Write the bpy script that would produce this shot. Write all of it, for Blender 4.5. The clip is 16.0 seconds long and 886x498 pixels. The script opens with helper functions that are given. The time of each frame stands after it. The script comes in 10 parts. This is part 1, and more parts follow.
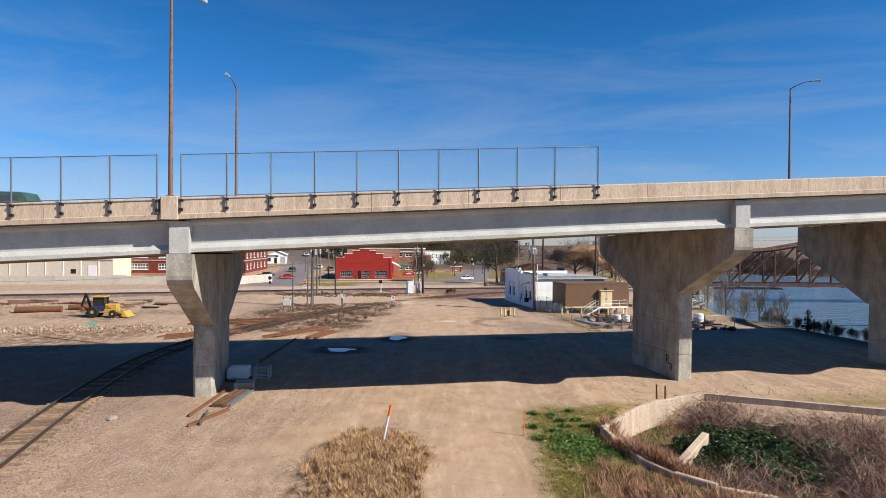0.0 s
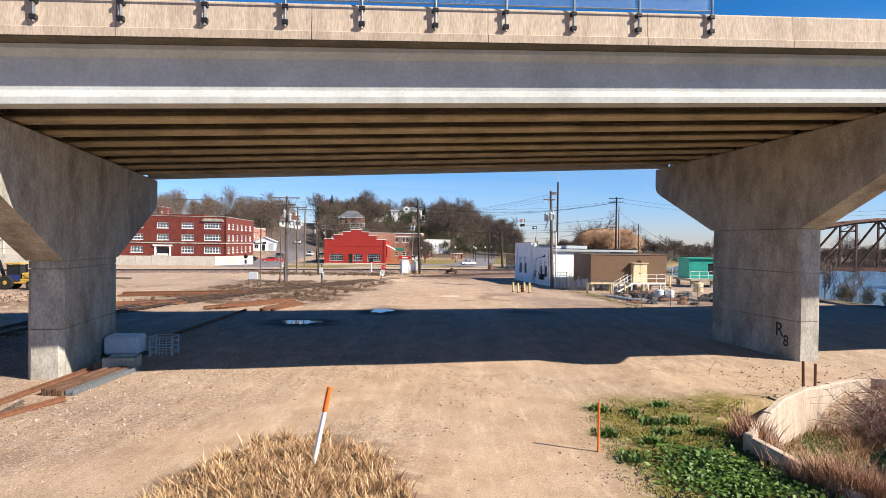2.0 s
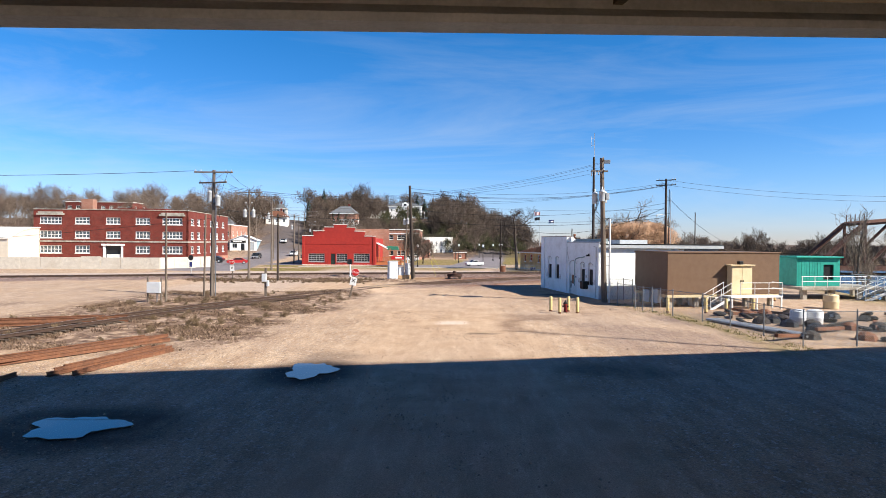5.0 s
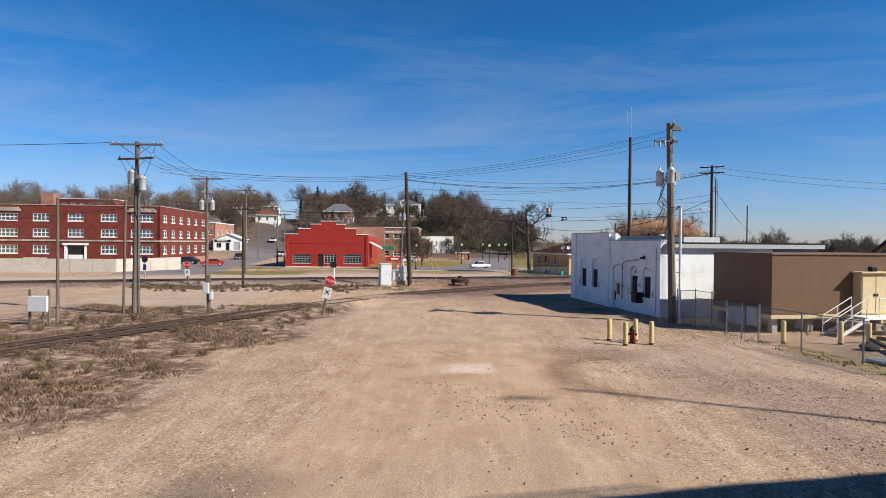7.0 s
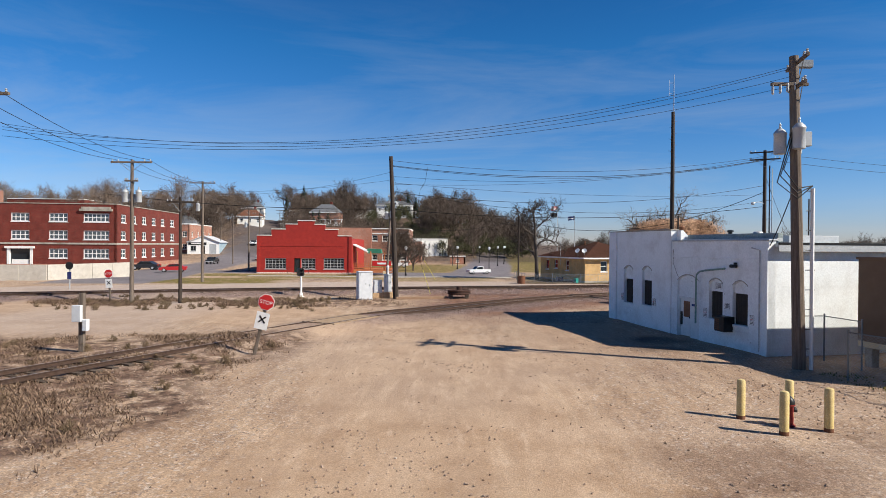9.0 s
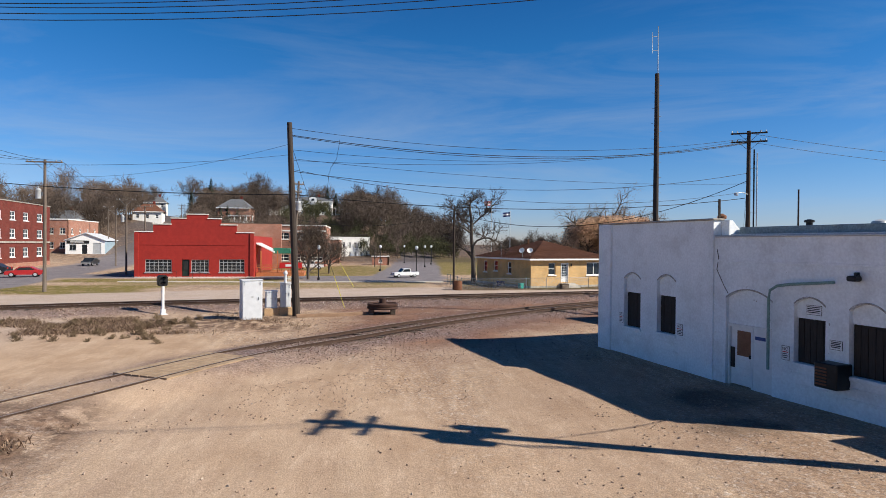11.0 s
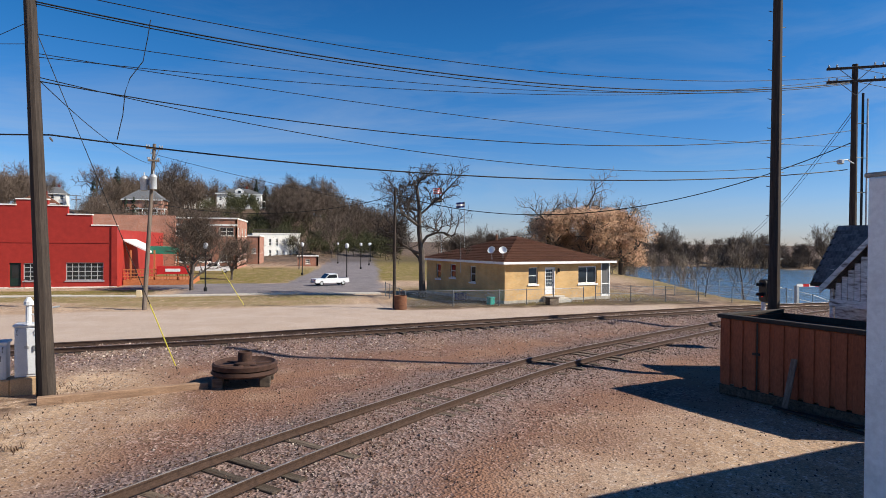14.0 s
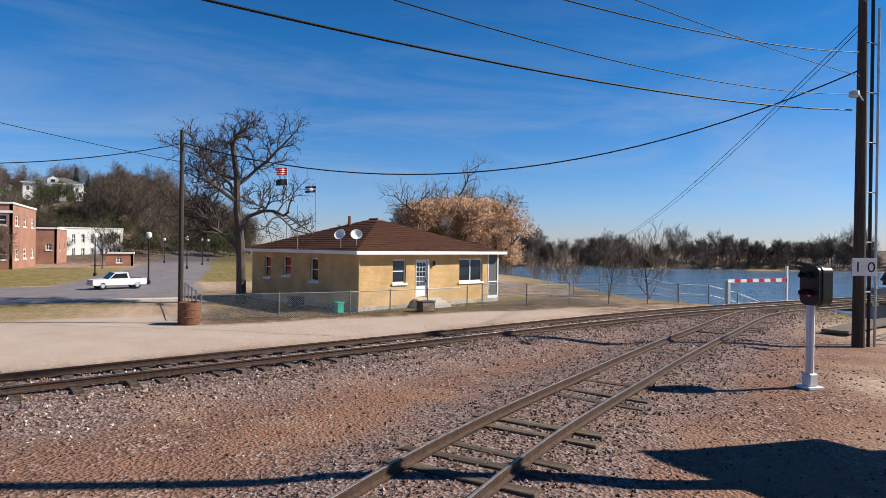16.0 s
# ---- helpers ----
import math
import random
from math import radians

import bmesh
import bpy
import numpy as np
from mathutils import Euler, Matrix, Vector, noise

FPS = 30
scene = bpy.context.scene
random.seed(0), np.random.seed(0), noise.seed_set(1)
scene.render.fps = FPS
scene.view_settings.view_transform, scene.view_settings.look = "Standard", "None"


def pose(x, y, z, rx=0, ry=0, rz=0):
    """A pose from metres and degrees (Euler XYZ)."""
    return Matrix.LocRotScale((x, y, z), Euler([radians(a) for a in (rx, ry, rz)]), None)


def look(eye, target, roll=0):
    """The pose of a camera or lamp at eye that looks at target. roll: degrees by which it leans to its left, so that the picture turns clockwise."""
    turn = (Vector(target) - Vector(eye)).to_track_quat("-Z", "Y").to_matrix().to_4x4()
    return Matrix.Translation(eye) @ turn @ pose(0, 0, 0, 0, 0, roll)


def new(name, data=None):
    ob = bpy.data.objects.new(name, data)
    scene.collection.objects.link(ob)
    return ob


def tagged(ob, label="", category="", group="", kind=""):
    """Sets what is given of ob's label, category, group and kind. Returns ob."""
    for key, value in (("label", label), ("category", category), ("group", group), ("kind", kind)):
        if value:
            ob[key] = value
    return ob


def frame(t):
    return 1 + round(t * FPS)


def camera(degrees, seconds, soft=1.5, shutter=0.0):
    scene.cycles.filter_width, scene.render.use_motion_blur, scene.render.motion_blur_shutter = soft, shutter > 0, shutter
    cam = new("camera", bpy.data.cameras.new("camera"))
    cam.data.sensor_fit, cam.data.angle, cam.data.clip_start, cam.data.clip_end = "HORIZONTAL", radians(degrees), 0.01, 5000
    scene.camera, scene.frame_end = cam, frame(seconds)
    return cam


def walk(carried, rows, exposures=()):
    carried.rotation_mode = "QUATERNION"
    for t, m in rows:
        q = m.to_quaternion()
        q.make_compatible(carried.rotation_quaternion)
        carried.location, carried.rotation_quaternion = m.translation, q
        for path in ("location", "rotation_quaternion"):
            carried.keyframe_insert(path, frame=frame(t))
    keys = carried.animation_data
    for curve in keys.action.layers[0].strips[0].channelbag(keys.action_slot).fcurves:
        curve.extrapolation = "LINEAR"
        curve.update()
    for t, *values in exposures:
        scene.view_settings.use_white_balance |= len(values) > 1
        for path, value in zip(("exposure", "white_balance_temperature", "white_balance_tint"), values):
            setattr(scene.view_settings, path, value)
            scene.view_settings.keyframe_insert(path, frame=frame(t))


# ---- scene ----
cam = camera(71.4, 16.0, soft=0.6)
METRES, EYE, TILT, LEAN, TURN = 109.0, 9.36, 0.0, 0.0, 0.0
PATH = [
    (0, (0.753, 1.263, 9.733), (0.73, 3.262, 9.716), 0.5),
    (0.5, (0.783, 5.599, 8.636), (0.762, 7.599, 8.618), 0.5),
    (1, (0.738, 9.526, 7.472), (0.721, 11.526, 7.455), 0.6),
    (1.5, (0.741, 13.142, 6.37), (0.721, 15.142, 6.35), 0.7),
    (2, (0.655, 16.532, 5.397), (0.633, 18.532, 5.376), 0.8),
    (2.5, (0.553, 20.183, 5.083), (0.533, 22.183, 5.06), 0.6),
    (3, (0.462, 24.434, 5.024), (0.442, 26.434, 5.002), 1.0),
    (3.5, (0.6, 28.82, 5.027), (0.574, 30.82, 5.004), 0.8),
    (4, (0.86, 33.17, 5.001), (0.826, 35.169, 4.977), 0.5),
    (6.5, (0.17, 52.084, 4.786), (0.144, 54.083, 4.763), 0.5),
    (7, (0.031, 55.458, 4.764), (0.004, 57.458, 4.74), 0.5),
    (7.5, (-0.097, 58.954, 4.789), (-0.125, 60.953, 4.765), 0.4),
    (8, (-0.17, 62.37, 4.759), (-0.201, 64.37, 4.738), 0.4),
    (10.5, (-0.382, 78.799, 4.568), (-0.209, 80.792, 4.558), 0.5),
    (11, (-0.026, 82.156, 4.598), (0.219, 84.141, 4.583), 0.5),
    (11.5, (0.369, 85.538, 4.606), (0.619, 87.522, 4.589), 0.5),
    (12, (0.8, 88.842, 4.592), (1.054, 90.825, 4.577), 0.5),
    (12.5, (1.313, 91.913, 4.519), (1.583, 93.895, 4.501), 0.5),
    (13, (1.747, 95.159, 4.466), (2.046, 97.136, 4.449), 0.4),
    (13.5, (2.309, 98.601, 4.45), (2.657, 100.571, 4.435), 0.4),
    (14, (2.968, 102.139, 4.582), (3.395, 104.093, 4.56), 0.5),
    (14.5, (3.968, 105.7, 4.61), (4.548, 107.614, 4.592), 1.1),
    (15, (5.244, 109.274, 4.478), (5.994, 111.127, 4.466), 0.7),
    (15.5, (6.48, 112.367, 4.076), (7.266, 114.206, 4.066), 0.8),
    (16, (7.81, 115.294, 3.456), (8.652, 117.108, 3.447), 0.7),
]
walk(cam, [(t, look(eye, target, roll)) for t, eye, target, roll in PATH],
     exposures=[(0, 0.5), (1.0, 0.6), (2.0, 0.88), (3.0, 1.0), (4.0, 1.08), (5.5, 0.78), (6.5, 0.45), (8.0, 0.43), (11.0, 0.43), (16.0, 0.5)])

# ---- light ----
SUN = Vector((14.9, -6.0, 12.3)).normalized()
world = bpy.data.worlds.new("sky")
scene.world = world
world.use_nodes = True
wn = world.node_tree.nodes
wl = world.node_tree.links
sky = wn.new("ShaderNodeTexSky")
sky.sky_type = "NISHITA"
sky.sun_disc = False
sky.sun_elevation = math.asin(SUN.z)
sky.sun_rotation = math.atan2(SUN.x, SUN.y)
sky.air_density = 1.0
sky.dust_density = 0.1
sky.ozone_density = 1.5
# thin cirrus streaks, all round the sky
wtc = wn.new("ShaderNodeTexCoord")
wmap = wn.new("ShaderNodeMapping")
wmap.inputs["Scale"].default_value = (1.1, 2.2, 8.5)
wmap.inputs["Rotation"].default_value = (0.1, 0.22, 0.35)
wmap.inputs["Location"].default_value = (3.1, 0.4, 1.7)
wnoise = wn.new("ShaderNodeTexNoise")
wnoise.inputs["Scale"].default_value = 1.6
wnoise.inputs["Detail"].default_value = 9.0
wnoise.inputs["Roughness"].default_value = 0.62
wnoise.inputs["Distortion"].default_value = 0.6
wramp = wn.new("ShaderNodeValToRGB")
wramp.color_ramp.elements[0].position = 0.43
wramp.color_ramp.elements[1].position = 0.8
wramp.color_ramp.elements[1].color = (0.42, 0.42, 0.42, 1)
wmix = wn.new("ShaderNodeMixRGB")
wmix.blend_type = "MIX"
wmix.inputs[2].default_value = (3.7, 4.1, 4.5, 1)
whsv = wn.new("ShaderNodeHueSaturation")
whsv.inputs["Saturation"].default_value = 1.3
wl.new(wtc.outputs["Generated"], wmap.inputs["Vector"])
wl.new(wmap.outputs["Vector"], wnoise.inputs["Vector"])
wl.new(wnoise.outputs["Fac"], wramp.inputs["Fac"])
whigh = wn.new("ShaderNodeMapRange")
whigh.inputs["From Min"].default_value, whigh.inputs["From Max"].default_value = 0.4, 0.14
wthin = wn.new("ShaderNodeMath")
wthin.operation = "MULTIPLY"
wl.new(wramp.outputs["Color"], wthin.inputs[0])
wl.new(whigh.outputs["Result"], wthin.inputs[1])
wl.new(wthin.outputs["Value"], wmix.inputs[0])
wl.new(sky.outputs["Color"], whsv.inputs["Color"])
wtint = wn.new("ShaderNodeMixRGB")
wtint.blend_type = "MULTIPLY"
wtint.inputs[0].default_value = 1.0
wsep = wn.new("ShaderNodeSeparateXYZ")
wl.new(wtc.outputs["Generated"], wsep.inputs["Vector"])
wgrad = wn.new("ShaderNodeValToRGB")
wgrad.color_ramp.elements[0].position, wgrad.color_ramp.elements[0].color = 0.0, (0.46, 0.52, 0.93, 1)
wgrad.color_ramp.elements[1].position, wgrad.color_ramp.elements[1].color = 0.3, (0.20, 0.555, 0.80, 1)
wtop = wgrad.color_ramp.elements.new(0.75)
wtop.color = (0.085, 0.27, 0.46, 1)
wmid = wgrad.color_ramp.elements.new(0.11)
wmid.color = (0.37, 0.55, 0.85, 1)
wl.new(wsep.outputs["Z"], wgrad.inputs["Fac"])
wl.new(wsep.outputs["Z"], whigh.inputs["Value"])
wl.new(wgrad.outputs["Color"], wtint.inputs[2])
wl.new(whsv.outputs["Color"], wtint.inputs[1])
wl.new(wtint.outputs["Color"], wmix.inputs[1])
wl.new(wmix.outputs["Color"], wn["Background"].inputs["Color"])
wn["Background"].inputs["Strength"].default_value = 0.1
sun = new("sun", bpy.data.lights.new("sun", "SUN"))
sun.data.energy = 5.0
sun.data.angle = radians(0.55)
sun.data.color = (1.0, 0.93, 0.82)
sun.matrix_world = look((0, 0, 100), tuple(Vector((0, 0, 100)) - SUN))


# ---- materials ----
def mat(name, c1, c2, scale=6.0, rough=0.8, bump=0.15, metal=0.0, c3=None, scale2=0.7, amount3=0.5, stretch=(1, 1, 1), fine=0.25, spec=0.3, vary=0.0, bscale=None, fleck=None):
    """Two-scale procedural surface: c1/c2 by grain, c3 as larger stains, fine grain on top."""
    m = bpy.data.materials.new(name)
    m.use_nodes = True
    n, l = m.node_tree.nodes, m.node_tree.links
    b = n["Principled BSDF"]
    tc = n.new("ShaderNodeTexCoord")
    mp = n.new("ShaderNodeMapping")
    mp.inputs["Scale"].default_value = stretch
    l.new(tc.outputs["Object"], mp.inputs["Vector"])

    def noise_tex(s, d, r=0.6):
        t = n.new("ShaderNodeTexNoise")
        t.inputs["Scale"].default_value, t.inputs["Detail"].default_value, t.inputs["Roughness"].default_value = s, d, r
        l.new(mp.outputs["Vector"], t.inputs["Vector"])
        return t

    def ramp(src, lo, hi):
        r = n.new("ShaderNodeMapRange")
        r.inputs["From Min"].default_value, r.inputs["From Max"].default_value = lo, hi
        l.new(src, r.inputs["Value"])
        return r.outputs["Result"]

    def mix(f, a, bcol, kind="MIX"):
        x = n.new("ShaderNodeMixRGB")
        x.blend_type = kind
        for i, v in ((0, f), (1, a), (2, bcol)):
            if isinstance(v, (int, float)):
                x.inputs[i].default_value = v
            elif isinstance(v, tuple):
                x.inputs[i].default_value = (*v, 1)
            else:
                l.new(v, x.inputs[i])
        return x.outputs["Color"]

    grain = noise_tex(scale, 6)
    col = mix(ramp(grain.outputs["Fac"], 0.35, 0.65), c1, c2)
    if c3:
        stain = noise_tex(scale2, 5, 0.65)
        f = ramp(stain.outputs["Fac"], 0.48, 0.68)
        k = n.new("ShaderNodeMath")
        k.operation = "MULTIPLY"
        k.inputs[1].default_value = amount3
        l.new(f, k.inputs[0])
        col = mix(k.outputs["Value"], col, c3)
    if fleck:
        # chipped spots gathered in some places
        fcol, fscale, cut = fleck
        a = ramp(noise_tex(fscale, 8, 0.7).outputs["Fac"], cut, cut + 0.03)
        where = ramp(noise_tex(0.55, 3).outputs["Fac"], 0.42, 0.6)
        k = n.new("ShaderNodeMath")
        k.operation = "MULTIPLY"
        l.new(a, k.inputs[0])
        l.new(where, k.inputs[1])
        col = mix(k.outputs["Value"], col, fcol)
    if fine:
        g = noise_tex(scale * 9, 3)
        g2 = ramp(g.outputs["Fac"], 0.3, 0.7)
        k = n.new("ShaderNodeMapRange")
        k.inputs["To Min"].default_value, k.inputs["To Max"].default_value = 1 - fine, 1 + fine
        l.new(g2, k.inputs["Value"])
        cc = n.new("ShaderNodeCombineColor")
        for i in range(3):
            l.new(k.outputs["Result"], cc.inputs[i])
        col = mix(1.0, col, cc.outputs["Color"], "MULTIPLY")
    if vary:
        oi = n.new("ShaderNodeObjectInfo")
        k = n.new("ShaderNodeMapRange")
        k.inputs["To Min"].default_value, k.inputs["To Max"].default_value = 1 - vary, 1 + vary
        l.new(oi.outputs["Random"], k.inputs["Value"])
        cc = n.new("ShaderNodeCombineColor")
        for i in range(3):
            l.new(k.outputs["Result"], cc.inputs[i])
        col = mix(1.0, col, cc.outputs["Color"], "MULTIPLY")
    l.new(col, b.inputs["Base Color"])
    b.inputs["Roughness"].default_value = rough
    b.inputs["Metallic"].default_value = metal
    b.inputs["Specular IOR Level"].default_value = spec
    if bump:
        bn = noise_tex(bscale or scale * 4, 5)
        bp = n.new("ShaderNodeBump")
        bp.inputs["Strength"].default_value = bump
        bp.inputs["Distance"].default_value = 0.03
        l.new(bn.outputs["Fac"], bp.inputs["Height"])
        l.new(bp.outputs["Normal"], b.inputs["Normal"])
    return m


def brick_mat(name, c1, c2, mortar, scale=1.0, rough=0.85, rowh=0.075, width=0.22, turn=False):
    """Brickwork too far off for single bricks: courses with joints and relief."""
    m = bpy.data.materials.new(name)
    m.use_nodes = True
    n, l = m.node_tree.nodes, m.node_tree.links
    b = n["Principled BSDF"]
    tc = n.new("ShaderNodeTexCoord")
    sep = n.new("ShaderNodeSeparateXYZ")
    l.new(tc.outputs["Object"], sep.inputs["Vector"])
    add = n.new("ShaderNodeMath")
    l.new(sep.outputs["X"], add.inputs[0])
    l.new(sep.outputs["Y"], add.inputs[1])
    com = n.new("ShaderNodeCombineXYZ")
    l.new(add.outputs["Value"], com.inputs["X"])
    l.new(sep.outputs["Z"], com.inputs["Y"])
    br = n.new("ShaderNodeTexBrick")
    br.inputs["Color1"].default_value, br.inputs["Color2"].default_value, br.inputs["Mortar"].default_value = (*c1, 1), (*c2, 1), (*mortar, 1)
    br.inputs["Scale"].default_value = scale
    br.inputs["Mortar Size"].default_value = 0.008
    br.inputs["Brick Width"].default_value, br.inputs["Row Height"].default_value = width, rowh
    l.new(com.outputs["Vector"], br.inputs["Vector"])
    nz = n.new("ShaderNodeTexNoise")
    nz.inputs["Scale"].default_value, nz.inputs["Detail"].default_value = 0.8, 6
    l.new(tc.outputs["Object"], nz.inputs["Vector"])
    mr = n.new("ShaderNodeMapRange")
    mr.inputs["From Min"].default_value, mr.inputs["From Max"].default_value = 0.3, 0.7
    mr.inputs["To Min"].default_value, mr.inputs["To Max"].default_value = 0.78, 1.15
    l.new(nz.outputs["Fac"], mr.inputs["Value"])
    cc = n.new("ShaderNodeCombineColor")
    for i in range(3):
        l.new(mr.outputs["Result"], cc.inputs[i])
    mx = n.new("ShaderNodeMixRGB")
    mx.blend_type = "MULTIPLY"
    mx.inputs[0].default_value = 1
    l.new(br.outputs["Color"], mx.inputs[1])
    l.new(cc.outputs["Color"], mx.inputs[2])
    l.new(mx.outputs["Color"], b.inputs["Base Color"])
    b.inputs["Roughness"].default_value = rough
    b.inputs["Specular IOR Level"].default_value = 0.25
    bp = n.new("ShaderNodeBump")
    bp.inputs["Strength"].default_value, bp.inputs["Distance"].default_value = 0.3, 0.01
    bp.invert = True
    l.new(br.outputs["Fac"], bp.inputs["Height"])
    l.new(bp.outputs["Normal"], b.inputs["Normal"])
    return m


def glass_mat(name, tint, rough=0.08):
    m = bpy.data.materials.new(name)
    m.use_nodes = True
    b = m.node_tree.nodes["Principled BSDF"]
    b.inputs["Base Color"].default_value = (*tint, 1)
    b.inputs["Roughness"].default_value = rough
    b.inputs["Specular IOR Level"].default_value = 0.6
    return m


CONCRETE = mat("weathered_concrete", (0.32, 0.295, 0.25), (0.46, 0.425, 0.36), 1.6, 0.85, 0.2, c3=(0.16, 0.135, 0.1), scale2=0.6, amount3=0.7, stretch=(1, 1, 0.5))
GIRDERC = mat("girder_concrete", (0.42, 0.425, 0.405), (0.50, 0.505, 0.48), 1.0, 0.8, 0.06, c3=(0.28, 0.285, 0.27), scale2=0.35, amount3=0.5, fine=0.1)
INNERC = mat("bare_girder_concrete", (0.37, 0.3, 0.185), (0.47, 0.385, 0.24), 1.2, 0.88, 0.1, c3=(0.15, 0.12, 0.08), scale2=0.5, amount3=0.6, fine=0.15)
DECKC = mat("parapet_concrete", (0.46, 0.36, 0.27), (0.54, 0.435, 0.335), 2.0, 0.88, 0.12, c3=(0.3, 0.225, 0.165), scale2=1.1, amount3=0.5, stretch=(1.6, 1, 0.25))
GALV = mat("galvanised_steel", (0.16, 0.175, 0.19), (0.24, 0.255, 0.27), 12, 0.5, 0.05, metal=0.5)
RUST = mat("rusty_steel", (0.16, 0.07, 0.04), (0.24, 0.11, 0.06), 9, 0.85, 0.3, metal=0.2, c3=(0.09, 0.05, 0.035), scale2=2)
LAMPPOST = mat("brown_weathering_steel", (0.19, 0.105, 0.075), (0.25, 0.145, 0.105), 4, 0.7, 0.1, metal=0.3)
RAILTOP = mat("worn_rail_steel", (0.07, 0.045, 0.035), (0.125, 0.082, 0.062), 10, 0.55, 0.2, metal=0.5, c3=(0.1, 0.06, 0.04), scale2=1.5)
BRIGHTRAIL = mat("polished_rail_top", (0.3, 0.25, 0.21), (0.42, 0.36, 0.31), 8, 0.4, 0.05, metal=0.6, c3=(0.2, 0.14, 0.1), scale2=0.8)
TIE = mat("creosoted_timber", (0.055, 0.04, 0.03), (0.13, 0.098, 0.072), 7, 0.9, 0.5, c3=(0.22, 0.18, 0.14), scale2=2.5, stretch=(0.3, 2, 2), vary=0.35)
POLEW = mat("weathered_pole_wood", (0.11, 0.085, 0.065), (0.19, 0.15, 0.12), 9, 0.9, 0.4, c3=(0.26, 0.22, 0.18), scale2=1.2, stretch=(2, 2, 0.12))
DARKPOLE = mat("dark_creosote_pole", (0.035, 0.027, 0.022), (0.07, 0.053, 0.042), 9, 0.85, 0.3, stretch=(2, 2, 0.12))
ARCHDARK = mat("dark_mottled_white_brick", (0.3, 0.28, 0.25), (0.62, 0.6, 0.56), 6, 0.85, 0.3, c3=(0.09, 0.08, 0.07), scale2=3.0, amount3=0.9)
WHITEP = mat("white_painted_brick", (0.83, 0.87, 0.87), (0.88, 0.91, 0.91), 1.3, 0.75, 0.25, c3=(0.66, 0.67, 0.65), scale2=0.9, amount3=0.6, fine=0.08, bscale=16, fleck=((0.3, 0.27, 0.24), 4.2, 0.66))
WHITEM = mat("white_paint", (0.76, 0.76, 0.74), (0.84, 0.84, 0.82), 4, 0.5, 0.03, fine=0.05)
BROWNP = mat("brown_metal_siding", (0.145, 0.085, 0.05), (0.165, 0.1, 0.06), 2, 0.6, 0.05, fine=0.06)
CREAM = mat("cream_paint", (0.62, 0.5, 0.3), (0.68, 0.56, 0.35), 2, 0.55, 0.04, fine=0.06)
YELLOW = mat("yellow_paint", (0.6, 0.46, 0.19), (0.68, 0.54, 0.26), 5, 0.5, 0.05, c3=(0.5, 0.36, 0.15), scale2=3)
YELLOWS = mat("yellow_plastic", (0.6, 0.55, 0.06), (0.68, 0.62, 0.1), 5, 0.45, 0.0, fine=0.04)
REDSIDE = mat("red_painted_siding", (0.33, 0.028, 0.02), (0.4, 0.035, 0.026), 2.0, 0.6, 0.05, c3=(0.27, 0.025, 0.02), scale2=0.4, fine=0.1)
REDBRICK = brick_mat("red_brick", (0.145, 0.024, 0.017), (0.195, 0.036, 0.025), (0.16, 0.075, 0.06))
TANBRICK = brick_mat("buff_brick", (0.57, 0.345, 0.135), (0.64, 0.41, 0.18), (0.56, 0.42, 0.24), rowh=0.068, width=0.2)
PINKBRICK = brick_mat("pale_red_brick", (0.33, 0.14, 0.09), (0.4, 0.18, 0.12), (0.4, 0.28, 0.22))
ROOFBR = mat("brown_asphalt_shingle", (0.12, 0.05, 0.03), (0.17, 0.075, 0.045), 14, 0.9, 0.4, c3=(0.09, 0.04, 0.028), scale2=1.2)
ROOFGR = mat("grey_asphalt_shingle", (0.07, 0.075, 0.085), (0.15, 0.155, 0.16), 10, 0.9, 0.4, vary=0.3)
DARKWIN = glass_mat("dark_glass", (0.02, 0.024, 0.028))
PALEWIN = glass_mat("pale_glass", (0.07, 0.09, 0.105), 0.12)
BLACK = mat("black_paint", (0.012, 0.012, 0.012), (0.022, 0.022, 0.022), 6, 0.4, 0.05, fine=0.1)
DARKWOOD = mat("dark_board", (0.03, 0.024, 0.02), (0.05, 0.04, 0.033), 6, 0.8, 0.2, stretch=(6, 6, 0.5))
CRATEW = mat("red_brown_sheet", (0.26, 0.075, 0.033), (0.34, 0.1, 0.045), 2.2, 0.7, 0.12, c3=(0.24, 0.07, 0.036), scale2=1.4, stretch=(1, 1, 0.35))
GREENM = mat("teal_paint", (0.02, 0.28, 0.22), (0.03, 0.36, 0.28), 2, 0.5, 0.04, fine=0.08)
GREYMET = mat("grey_metal", (0.42, 0.44, 0.45), (0.5, 0.52, 0.53), 4, 0.5, 0.04, metal=0.3)
CABINET = mat("silver_cabinet_paint", (0.58, 0.6, 0.62), (0.66, 0.68, 0.7), 3, 0.5, 0.04, fine=0.06)
SIGNRED = mat("sign_red", (0.5, 0.02, 0.02), (0.56, 0.03, 0.03), 5, 0.4, 0.0, fine=0.03)
ORANGE = mat("orange_paint", (0.75, 0.16, 0.03), (0.8, 0.2, 0.04), 5, 0.5, 0.0)
BARK = mat("grey_bark", (0.075, 0.06, 0.05), (0.13, 0.108, 0.09), 8, 0.95, 0.5, stretch=(2, 2, 0.3))
TWIG = mat("bare_twigs", (0.085, 0.063, 0.048), (0.2, 0.148, 0.112), 0.05, 0.95, 0.0, vary=0.25)
TWIGP = mat("pale_twigs", (0.2, 0.16, 0.12), (0.27, 0.22, 0.17), 1.0, 0.95, 0.0)
LEAFTAN = mat("faded_tan_leaves", (0.36, 0.2, 0.11), (0.58, 0.38, 0.24), 1.6, 0.8, 0.0, vary=0.1)
